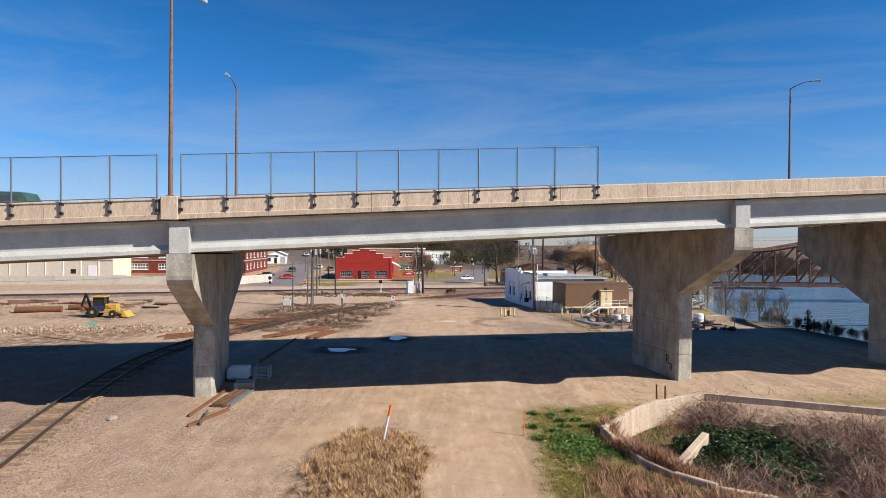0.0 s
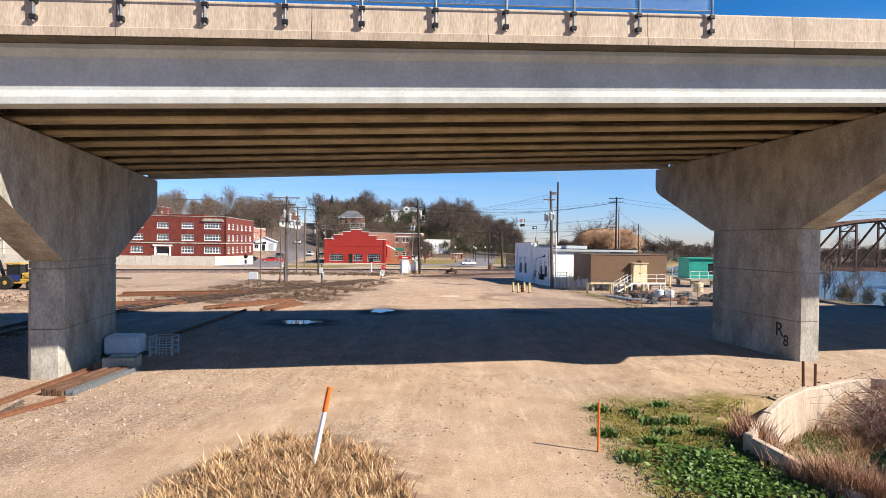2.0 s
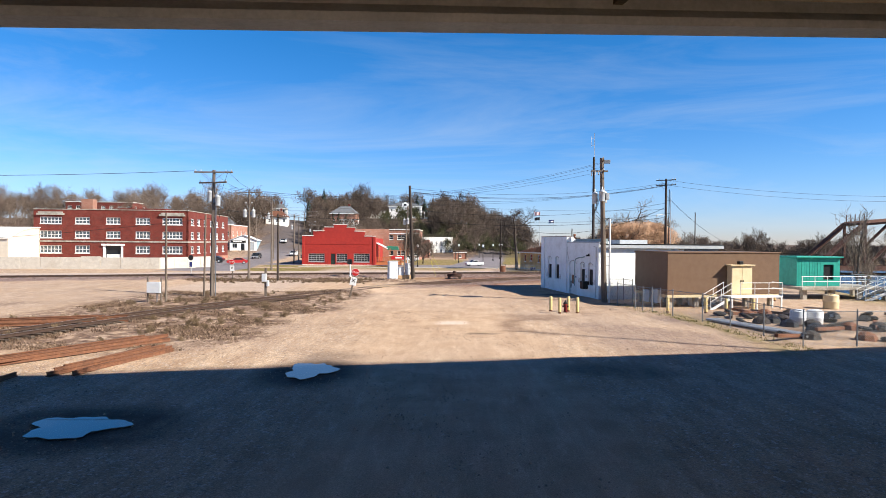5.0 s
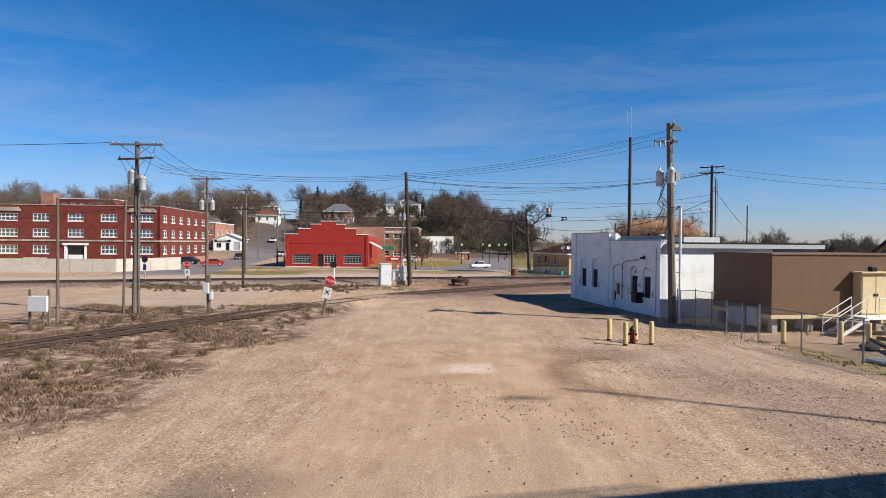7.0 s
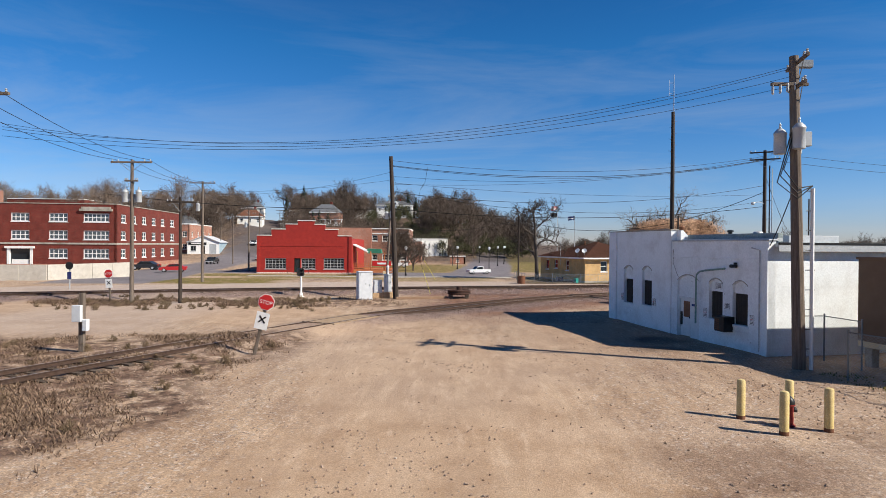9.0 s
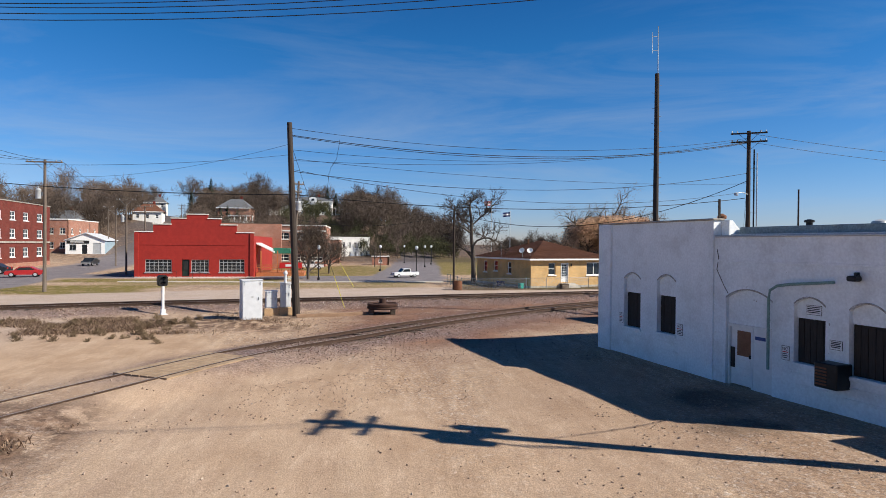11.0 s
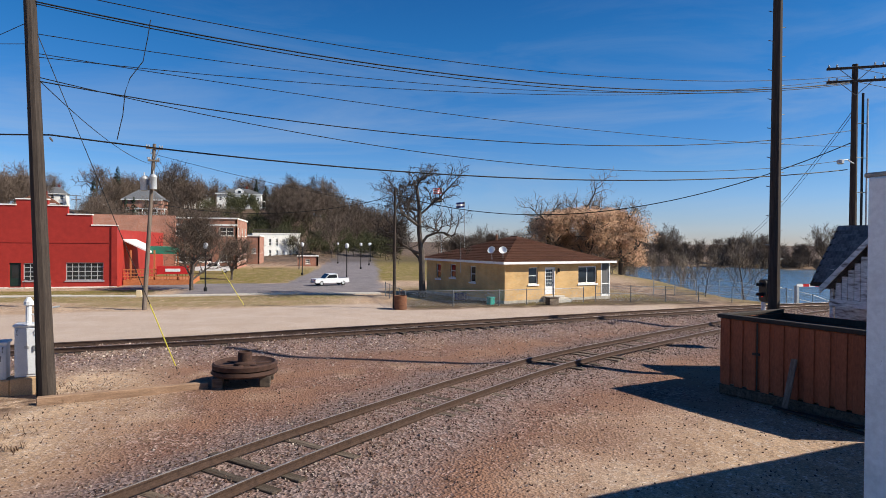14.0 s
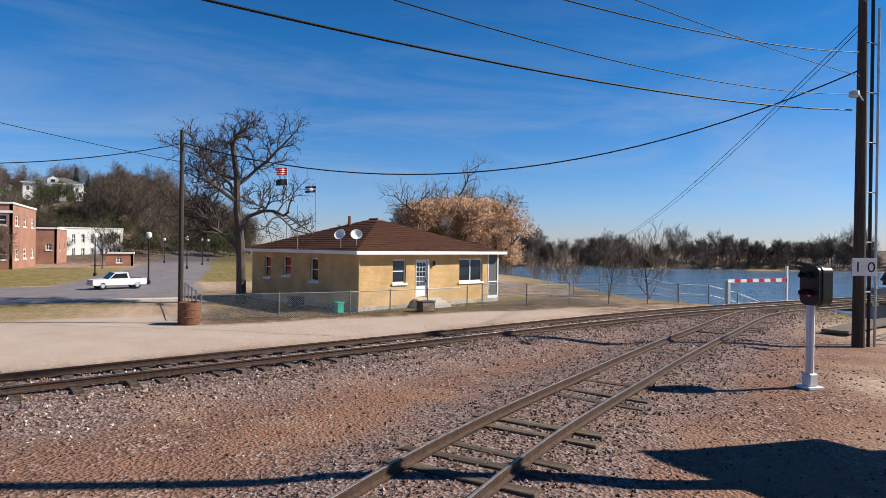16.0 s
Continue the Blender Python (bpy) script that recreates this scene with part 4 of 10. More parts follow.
        col = [(x0 + 0.02 + c, 6.35), (x1 - 0.02 - c, 6.35), (x1 - 0.02, 6.35 + c), (x1 - 0.02, wc - 0.05 - c), (x1 - 0.02 - c, wc - 0.05), (x0 + 0.02 + c, wc - 0.05), (x0 + 0.02, wc - 0.05 - c), (x0 + 0.02, 6.35 + c)]
        z, lifts = foot, []
        while z < zb - 0.05:
            e = min(z + (2.3 if z > 0 else -foot + 1.9), zb)
            part("column_lift", Geo().prism(col, z, e - 0.02, "z"), CONCRETE, bridge)
            z = e
        # end block between the girders, over the cap
        part("end_block", Geo().box(s + 0.02, 0.06, zc + 0.002, s + 1.05, 0.62, zc + 1.74, 0.03), GIRDERC, bridge)
        g = Geo()
        for k in range(9):
            w = 0.75 + 2.27 * k
            for a in (0.16, 0.72):
                g.box(s + a, w - 0.26, zc - 0.017 * w - 0.01, s + a + 0.3, w + 0.26, zc - 0.017 * w + 0.045)
        part("bearing_pad", g, RUBBER, bridge)
    # two black sprayed letters low on one column
    for body, w, z, size in (("R", 7.85, 1.05, 0.95), ("8", 7.3, 0.62, 0.75)):
        cu = bpy.data.curves.new("sprayed_letter", "FONT")
        cu.body, cu.size, cu.offset = body, size, 0.012
        cu.materials.append(BLACK)
        ob = new("sprayed_letter", cu)
        ob.parent = bridge
        ob.matrix_basis = pose(32.932, w, z, 90, 0, -90)
    return bridge


make_bridge()


def make_truck():
    p = BR @ Vector((-13.6, 14.0, deck_z(-13.6, 14.0) + 0.1))
    t = thing("work_truck", tuple(p), "white and dark green work truck crossing the bridge deck", "truck", turn=10.84)
    t.matrix_basis = t.matrix_basis @ Matrix.Scale(1.12, 4)
    part("flatbed", Geo().box(-7.5, -1.1, 0.7, 0.2, 1.1, 1.0, 0.03), WHITEM, t)
    part("load", Geo().box(-7.3, -0.9, 1.02, -1.6, 0.9, 2.1, 0.1), GREYMET, t, "pale grey load under a cover")
    cab = part("cab", Geo().prism([(-0.9, 1.02), (1.3, 1.02), (1.3, 1.9), (0.8, 2.75), (-0.9, 2.75)], -1.05, 1.05, "y"), mat("dark_green_paint", (0.02, 0.075, 0.055), (0.03, 0.1, 0.07), 3, 0.4, 0.02), t, "dark green cab")
    part("side_window", Geo().box(-0.5, -1.07, 1.95, 0.6, -1.055, 2.55), DARKWIN, cab)
    part("chassis", Geo().box(-7.0, -0.5, 0.45, 1.5, 0.5, 0.69), BLACK, t)
    for x in (-6.2, -5.0, 0.6):
        for y in (-0.95, 0.95):
            part("wheel", Geo().lathe([(0.2, -0.14), (0.45, -0.14), (0.5, -0.08), (0.5, 0.08), (0.45, 0.14), (0.2, 0.14)], 16, m=pose(x, y, 0.5, 90, 0, 0)), RUBBER, t, "", True)


make_truck()


def make_bridge_fence():
    fab = bpy.data.materials.new("chain_link")
    fab.use_nodes = True
    n, l = fab.node_tree.nodes, fab.node_tree.links
    b = n["Principled BSDF"]
    b.inputs["Base Color"].default_value = (0.4, 0.42, 0.44, 1)
    b.inputs["Roughness"].default_value = 0.5
    b.inputs["Metallic"].default_value = 0.5
    tc = n.new("ShaderNodeTexCoord")
    sep = n.new("ShaderNodeSeparateXYZ")
    l.new(tc.outputs["Object"], sep.inputs["Vector"])

    def op(kind, a, c=None):
        x = n.new("ShaderNodeMath")
        x.operation = kind
        for i, v in enumerate((a, c)):
            if v is None:
                continue
            if isinstance(v, (int, float)):
                x.inputs[i].default_value = v
            else:
                l.new(v, x.inputs[i])
        return x.outputs["Value"]

    along = op("ADD", sep.outputs["X"], sep.outputs["Y"])
    wires = []
    for kind in ("ADD", "SUBTRACT"):
        d = op("MULTIPLY", op(kind, along, sep.outputs["Z"]), 10.0)
        wires.append(op("LESS_THAN", op("FRACT", d), 0.07))
    both = op("MAXIMUM", wires[0], wires[1])
    l.new(both, b.inputs["Alpha"])
    top = 2.25

    def run(s0, s1, posts, label):
        f = thing("chain_link_fence", (-14.02, 33.35, 0), label, "fence", "fences on the bridge parapet", turn=10.84)
        for s in posts:
            z = deck_z(s)
            part("post", Geo().tube([(s, -0.3, z + 0.35), (s, -0.3, z + 1.12 + top)], 0.045, 8), GALV, f)
            part("clamp_plate", Geo().box(s - 0.09, -0.36, z + 0.42, s + 0.09, -0.2, z + 0.56, 0.01), BLACK, f)
            part("clamp_plate", Geo().box(s - 0.09, -0.36, z + 0.9, s + 0.09, -0.14, z + 1.02, 0.01), BLACK, f)
        for zz in (1.16, 1.1 + top):
            part("rail", Geo().tube([(s0, -0.3, deck_z(s0) + zz), (s1, -0.3, deck_z(s1) + zz)], 0.025, 6), GALV, f)
        part("wire_mesh", Geo().add([(s0, -0.27, deck_z(s0) + 1.16), (s1, -0.27, deck_z(s1) + 1.16), (s1, -0.27, deck_z(s1) + 1.1 + top), (s0, -0.27, deck_z(s0) + 1.1 + top)], [(0, 1, 2, 3)]), fab, f, "galvanised chain-link wire")

    run(0.72, 23.78, [0.72 + 2.268 * k for k in range(10)] + [23.78], "tall galvanised chain-link fence on the bridge parapet")
    run(-46.6, -0.45, [-0.45 - 2.27 * k for k in range(20)], "tall galvanised chain-link fence beyond the lamp pedestal")


make_bridge_fence()


def make_street_lamp(s, w, arm, base, name="street_lamp", tall=10.6, mt=None):
    p = BR @ Vector((s, w, base))
    lamp = thing(name, tuple(p), "tall brown steel street lamp standing on the bridge parapet", "street lamp", "street lamps on the bridge", turn=10.84)
    mt = mt or LAMPPOST
    part("pole", Geo().tube([(0, 0, 0), (0, 0, tall)], 0.13, 10, 0.07), mt, lamp)
    part("base_plate", Geo().box(-0.2, -0.2, -0.03, 0.2, 0.2, 0.05, 0.01), mt, lamp)
    pts = [(0, 0, tall - 0.1)] + [(arm[0] * t, arm[1] * t, tall + 0.55 * math.sin(t * 1.5)) for t in (0.25, 0.5, 0.75, 1.0)]
    part("arm", Geo().tube(pts, 0.05, 6, 0.035), mt, lamp)
    e = Vector(pts[-1])
    d = Vector((arm[0], arm[1], 0)).normalized()
    part("lamp_head", Geo().tube([e - d * 0.1, e + d * 0.15, e + d * 0.5, e + d * 0.72], 0.07, 8, 0.13), GREYMET, lamp, "grey cobra-head lantern")


make_street_lamp(0.15, -0.1, (0.9, 1.8), deck_z(0.1) + 1.2)
make_street_lamp(0.44, 20.1, (-0.3, -1.9), deck_z(0.4) + 1.15)
make_street_lamp(53.2, 20.1, (1.6, -1.0), deck_z(53) + 1.15)


def make_arch():
    a = thing("bridge_arch", (-14.02, 33.35, 0), "pale steel arch rib rising over the bridge deck", "arch", turn=10.84)
    for w in (1.0, 19.0):
        pts = []
        for k in range(25):
            t = k / 24
            pts.append((76 + 110 * t, w, deck_z(76) + 0.5 + 26 * math.sin(math.pi * t) ** 0.9))
        part("arch_rib", Geo().sweep([(-0.5, -0.6), (0.5, -0.6), (0.5, 0.6), (-0.5, 0.6)], pts), CABINET, a)


make_arch()


# ---- railway ----
RAILP = [(-0.07, 0), (0.07, 0), (0.07, 0.02), (0.012, 0.045), (0.012, 0.115), (0.036, 0.13), (0.036, 0.165), (-0.036, 0.165), (-0.036, 0.13), (-0.012, 0.115), (-0.012, 0.045), (-0.07, 0.02)]


def offset(line, d):
    out = []
    for i, p in enumerate(line):
        t = line[min(i + 1, len(line) - 1)] - line[max(i - 1, 0)]
        s = Vector((t.y, -t.x, 0)).normalized()
        out.append(Vector((p.x + s.x * d, p.y + s.y * d, 0)))
    return out


def make_track(name, line, z, label, near, sink=0.0):
    """Two rails on timber sleepers; the sleepers near the camera's way are pieces, the rest one part."""
    t = thing(name, (0, 0, 0), label, "railway track", "railway tracks", kind="structure")
    for d in (-0.75, 0.75):
        rail = part("rail", Geo().sweep(RAILP, [Vector((p.x, p.y, z)) for p in offset(line, d)]), RAILTOP, t)
        part("running_band", Geo().sweep([(-0.024, 0.1655), (0.024, 0.1655), (0.022, 0.168), (-0.022, 0.168)], [Vector((p.x, p.y, z)) for p in offset(line, d)]), BRIGHTRAIL, rail, "wheel-polished top of the rail")
    rng = random.Random(4)
    dusty = mat("dusty_sleeper", (0.2, 0.13, 0.088), (0.34, 0.24, 0.165), 6, 0.9, 0.4, c3=(0.13, 0.085, 0.06), scale2=1.8, vary=0.35) if name == "spur_track" else TIE
    pale = Geo().box(-1.28, -0.115, -0.17, 1.28, 0.115, 0.0, 0.012).mesh("sleeper", dusty)
    shared = [Geo().box(-1.28, -0.115, -0.17, 1.28, 0.115, 0.0, 0.012).mesh("sleeper", TIE) for _ in range(1)][0]
    rest = Geo()
    acc, last = 0.0, line[0]
    for i in range(1, len(line)):
        p = line[i]
        d = (p - last).length
        acc += d
        last = p
        if acc < 0.58:
            continue
        acc = 0.0
        q = line[min(i + 1, len(line) - 1)] - line[i - 1]
        ang = math.degrees(math.atan2(q.y, q.x)) + 90 + rng.uniform(-2.5, 2.5)
        m = pose(p.x + rng.uniform(-0.06, 0.06), p.y + rng.uniform(-0.06, 0.06), z - 0.004 - (rng.uniform(-0.01, 0.05) if name == "spur_track" and p.y > 106 else rng.uniform(0, 0.035)), 0, rng.uniform(-0.5, 0.5), ang)
        if name == "spur_track" and (96 < p.y < 107.5 or p.y > 107.5 and rng.random() < 0.35):
            continue
        if near(p):
            o = new("sleeper", pale if p.y < 106 else shared)
            o.parent = t
            o.matrix_basis = m
        else:
            rest.box(-1.28, -0.115, -0.17, 1.28, 0.115, 0.0, m=m)
    o = part("far_sleepers", rest, TIE, t)
    o["kind"] = "stuff"
    return t


make_track("main_track", MAIN, 0.33, "rusty main railway track on weathered timber sleepers", lambda p: -32 < p.x < 45)
make_track("spur_track", SPUR, 0.17, "rusty curving railway spur half sunk in gravel and dirt", lambda p: p.y > 106 or 20 < p.y < 62)


# ---- poles and lines ----
def make_pole(x, y, tall, mt=POLEW, r=0.16, lean=(0, 0), arms=(), cans=(), label="weathered wooden utility pole with crossarm", name="utility_pole", z0=None):
    """arms: (height, length, turn); cans: (height, direction in degrees, clearance)."""
    z0 = gz(x, y) if z0 is None else z0
    p = thing(name, (x, y, z0), label, "utility pole", "utility poles round the yard")
    n = 7
    pts = [(lean[0] * t, lean[1] * t, -0.4 + (tall + 0.4) * t) for t in [k / n for k in range(n + 1)]]
    part("pole_shaft", Geo().tube(pts, r, 10, r * 0.68), mt, p)
    for h, length, turn in arms:
        m = pose(lean[0] * h / tall, lean[1] * h / tall, h, 0, 0, turn)
        part("crossarm", Geo().box(-length / 2, -0.17, -0.06, length / 2, -0.05, 0.06, 0.01, m=m), mt, p)
        for k in (-0.46, -0.32, 0.32, 0.46):
            q = m @ Vector((length * k, -0.11, 0.06))
            part("insulator", Geo().lathe([(0.025, 0), (0.06, 0.04), (0.03, 0.08), (0.055, 0.12), (0.02, 0.16)], 8, q), GREYMET, p)
        for k in (-1, 1):
            a, b = m @ Vector((length * 0.28 * k, -0.13, -0.05)), m @ Vector((0, -0.16, -0.75))
            part("brace", Geo().tube([a, b], 0.018, 4), GALV, p)
    for h, turn, *out in cans:
        d = r + (out[0] if out else 0.34)
        c = Vector((math.cos(radians(turn)) * d, math.sin(radians(turn)) * d, h)) + Vector((lean[0] * h / tall, lean[1] * h / tall, 0))
        can = part("transformer", Geo().lathe([(0.17, -0.02), (0.22, 0.0), (0.22, 0.72), (0.235, 0.74), (0.235, 0.78), (0.2, 0.84), (0.1, 0.95)], 16, c), GREYMET, p, "grey steel transformer can", True)
        part("bushing", Geo().lathe([(0.03, 0.94), (0.05, 1.0), (0.03, 1.05), (0.045, 1.1), (0.015, 1.18)], 8, c), GREYMET, can)
        part("hanger", Geo().box(-0.1, -0.06, 0.25, 0.1, 0.06, 0.6, m=Matrix.Translation((c.x * 0.45, c.y * 0.45, h))), GALV, p)
    return p


def pole_riser(p, pts, r, mt, name="conduit"):
    part(name, Geo().tube(pts, r, 8), mt, p)


pa = make_pole(-20.2, 94.6, 11.0, r=0.19, lean=(0.1, 0.1), arms=((10.8, 3.4, 0), (9.9, 2.9, -18)), cans=((8.3, 178, 0.12), (7.9, 345, 0.24)), label="grey wooden utility pole with two crossarms and transformers")
pole_riser(pa, [(-0.62, -0.2, -0.3), (-0.5, -0.2, 7.1)], 0.085, POLEW, "stub_post")
pole_riser(pa, [(0.33, -0.1, -0.3), (0.36, -0.1, 8.4)], 0.05, GALV)
pole_riser(pa, [(0.2, -0.2, 6.9), (0.62, -0.25, 6.4), (0.72, -0.2, 7.0), (0.6, -0.2, 7.6)], 0.02, CABLE, "jumper_wire")
pole_riser(pa, [(-0.3, -0.2, 7.9), (-0.4, -0.2, 9.0), (-0.9, -0.15, 9.9)], 0.015, CABLE, "jumper_wire")
pole_riser(pa, [(0.3, -0.2, 8.0), (0.9, -0.2, 9.2), (1.4, -0.2, 10.7)], 0.015, CABLE, "jumper_wire")
make_pole(-23.9, 115.5, 10.9, r=0.17, arms=((10.7, 3.1, 0), (9.3, 1.0, 0)), cans=((7.7, 180), (7.7, 0)), label="wooden utility pole with crossarm and two transformers")
make_pole(-28.9, 141.8, 11.9, r=0.17, arms=((11.7, 3.1, 0),), cans=((8.4, 190),))
make_pole(-20.7, 116.6, 8.2, DARKPOLE, 0.15, arms=((7.8, 2.0, 10),), label="short brown utility pole")
pb = make_pole(13.34, 92.58, 11.95, r=0.24, lean=(-0.35, 0.0), arms=((11.7, 2.3, 78), (10.8, 1.7, 78)), cans=((8.2, 192, 0.45), (8.35, 252), (8.3, 60, 0.3)), label="stout wooden utility pole carrying three transformers")
part("switch_box", Geo().box(0.0, -0.22, 8.5, 0.26, 0.08, 9.05, 0.02), GREYMET, pb)
part("top_bracket", Geo().box(-0.45, -0.12, 11.5, 0.35, 0.1, 11.8, 0.03), GALV, pb)
part("pole_top_arm", Geo().box(-1.25, -0.15, 10.8, 0.15, -0.02, 10.92, 0.01), POLEW, pb)
for k in range(4):
    part("fuse_cutout", Geo().lathe([(0.03, 0), (0.05, 0.05), (0.05, 0.3), (0.02, 0.36)], 8, (-1.2 + 0.28 * k, -0.12, 10.45 + 0.05 * k)), GREYMET, pb)
pole_riser(pb, [(0.36, -0.15, -0.3), (0.34, -0.15, 6.9)], 0.075, WHITEM, "white_riser_pipe")
for k in range(9):
    part("standoff_bracket", Geo().tube([(0.1, -0.15, 0.8 + 0.75 * k), (0.45, -0.15, 0.8 + 0.75 * k)], 0.02, 5), GALV, pb)
for k in range(3):
    pole_riser(pb, [(-0.35 - 0.1 * k, -0.25, 9.0), (-0.85 - 0.12 * k, -0.3, 7.6 - 0.25 * k), (-0.3, -0.28, 6.9 - 0.2 * k), (0.34, -0.15, 7.0)], 0.022, CABLE, "service_cable")
pc = make_pole(-4.4, 122.05, 12.25, DARKPOLE, 0.235, (-0.55, 0.08), label="dark creosoted pole beside the signal cabinets")
pole_riser(pc, [(-0.24, -0.1, 0), (-0.46, -0.05, 9.5)], 0.03, BLACK)
pd = make_pole(30.9, 129.2, 14.1, DARKPOLE, 0.21, arms=((13.9, 2.7, -28), (13.2, 2.7, -28)), label="tall dark utility pole with double crossarm")
pole_riser(pd, [(0.42, -0.1, 0), (0.42, -0.1, 12.6)], 0.06, BLACK)
pole_riser(pd, [(0.62, -0.2, 0), (0.62, -0.2, 12.3)], 0.045, GREYMET)
pole_riser(pd, [(-0.1, -0.1, 8.9), (-0.7, -0.3, 9.05), (-1.4, -0.6, 8.95)], 0.03, GREYMET, "lamp_arm")
part("flood_lamp", Geo().lathe([(0.05, 0), (0.16, -0.05), (0.17, -0.2), (0.1, -0.25)], 10, (-1.45, -0.62, 9.0)), GREYMET, pd)
for k in range(6):
    part("standoff_bracket", Geo().tube([(0, -0.15, 2.0 + 1.8 * k), (0.66, -0.15, 2.0 + 1.8 * k)], 0.02, 5), BLACK, pd)
make_pole(8.76, 144.2, 8.3, DARKPOLE, 0.12, label="slender bare wooden pole by the yard fence")
pf = make_pole(-7.45, 145.4, 10.8, r=0.15, lean=(0.6, 0.0), arms=((10.5, 1.0, 20), (9.7, 0.7, 20)), cans=((7.75, 190, 0.28), (7.85, 300, 0.2)), label="leaning grey wooden pole with a pair of pale transformers")
part("meter_box", Geo().box(-0.42, -0.22, 0.85, -0.12, 0.02, 1.3, 0.02), CREAM, pf)
pm_ = make_pole(18.7, 120.5, 15.9, DARKPOLE, 0.205, label="very tall dark radio mast pole with climbing pegs", name="radio_mast")
part("antenna", Geo().tube([(0.05, 0, 15.0), (0.05, 0, 19.0)], 0.03, 6).tube([(-0.35, 0, 17.2), (-0.35, 0, 18.6)], 0.015, 5).tube([(-0.35, 0, 17.4), (0.05, 0, 17.4)], 0.015, 5).tube([(-0.35, 0, 18.3), (0.05, 0, 18.3)], 0.015, 5), GREYMET, pm_, "grey whip antenna")
for k in range(26):
    s = 1 if k % 2 else -1
    part("climbing_peg", Geo().tube([(0.13 * s, 0, 2.6 + 0.5 * k), (0.34 * s, 0.02, 2.64 + 0.5 * k)], 0.014, 5), GALV, pm_)
make_pole(34.7, 128.3, 9.3, DARKPOLE, 0.09, label="thin grey antenna pole by the river")
for i, (x, y, h) in enumerate([(-33, 172, 10.5), (-36, 188, 10.5), (-47, 205, 10.5), (-43, 232, 10.5), (-66, 250, 10.5), (-58, 285, 10.5), (-34, 200, 9.0)]):
    make_pole(x, y, h, r=0.15, arms=((h - 0.2, 2.6, 4), (h - 1.2, 2.2, 4)) if i % 2 else ((h - 0.2, 2.6, 4),), cans=((h - 3.2, 180),) if i % 3 == 0 else (), label="street-side wooden utility pole on the way uphill")


def make_cable(a, b, sag, r=0.017, label="black overhead line sagging between poles"):
    a, b = Vector(a), Vector(b)
    pts = []
    for k in range(25):
        t = k / 24
        p = a.lerp(b, t)
        pts.append((p.x, p.y, p.z - sag * 4 * t * (1 - t)))
    c = thing("overhead_line", tuple(a), label, "cable", "overhead lines")
    part("wire", Geo().tube([Vector(p) - a for p in pts], r, 5, cap=False), CABLE, c)


PC, PD = (-4.8, 122.1), (30.9, 129.2)
for za, zb, sg, r in ((11.85, 13.5, 1.2, 0.015), (11.42, 13.15, 1.28, 0.024), (11.36, 13.1, 1.36, 0.018), (9.83, 13.2, 0.9, 0.012), (10.5, 13.4, 1.2, 0.012), (9.94, 9.77, 0.55, 0.012), (9.15, 10.65, 1.3, 0.018), (9.27, 9.15, 1.53, 0.014)):
    make_cable((*PC, za), (*PD, zb), sg, r)
make_cable((*PC, 10.9), (-28.9, 141.8, 10.5), 0.8, 0.01)
make_cable((*PC, 10.2), (-23.9, 115.5, 8.6), 0.5, 0.01)
make_cable((*PC, 9.3), (-7.1, 145.4, 9.5), 0.4, 0.014)
make_cable((-4.75, 123.1, 7.75), (30.75, 129.45, 8.6), 0.93, 0.026)
make_cable((-4.75, 123.1, 7.75), (-33, 128, 9.3), 0.45, 0.026)
part("line_bracket", Geo().tube([(0, 0.1, 7.55), (-0.28, 1.05, 7.6)], 0.03, 6), GALV, pc)
make_cable((-7.1, 145.4, 10.2), (8.76, 144.2, 6.95), 0.2, 0.013)
make_cable((8.76, 144.2, 7.8), (30.9, 129.2, 10.05), 2.45, 0.026)
make_cable((8.76, 144.2, 7.75), (-7.1, 145.4, 7.0), 0.95, 0.02)
make_cable((30.9, 129.2, 11.8), (60, 175, 5.0), 0.8, 0.016)
make_cable((30.9, 129.2, 11.6), (61, 176, 4.9), 0.9, 0.014)
for zz in (13.9, 13.2):
    make_cable((30.9, 129.2, zz), (92, 124, zz - 0.2), 2.2, 0.016)
for za, zb, sg in ((9.42, 11.58, 1.6), (9.55, 11.5, 1.72), (9.3, 11.2, 1.55), (9.04, 10.83, 1.35)):
    make_cable((-18.7, 94.6, za), (13.0, 92.6, zb), sg, 0.008)
make_cable((-21.8, 94.6, 10.9), (-90, 78, 11.5), 1.5, 0.018)
make_cable((-20.2, 94.6, 6.8), (-70, 90, 3.6), 0.8, 0.016)
dw = thing("loose_wire", (-1.82, 122.69, 11.35), "slack wire end dangling from the overhead lines", "cable")
part("wire", Geo().tube([(0, 0, 0), (-0.08, -0.02, -0.6), (-0.2, -0.04, -1.3), (-0.55, -0.1, -1.85), (-0.68, -0.13, -2.3), (-0.74, -0.14, -3.0), (-0.89, -0.17, -3.75)], 0.014, 5, cap=False), CABLE, dw)

def make_guy(base, top, sleeve, label):
    g = thing("guy_wire", base, label, "guy wire", "pole guys")
    d = Vector(top) - Vector(base)
    u = d.normalized()
    part("wire", Geo().tube([u * -0.1, d], 0.012, 5), CABLE, g)
    part("sleeve", Geo().tube([u * 0.1, u * sleeve], 0.019, 8), YELLOWS, g, "bright yellow plastic sleeve")


make_guy((-1.5, 125.1, 0.1), (-4.75, 122.1, 10.6), 2.5, "pole guy wire with a yellow plastic sleeve")
make_guy((-1.3, 146.6, 0.05), (-7.0, 145.4, 9.9), 3.0, "far pole guy wire with a yellow plastic sleeve")
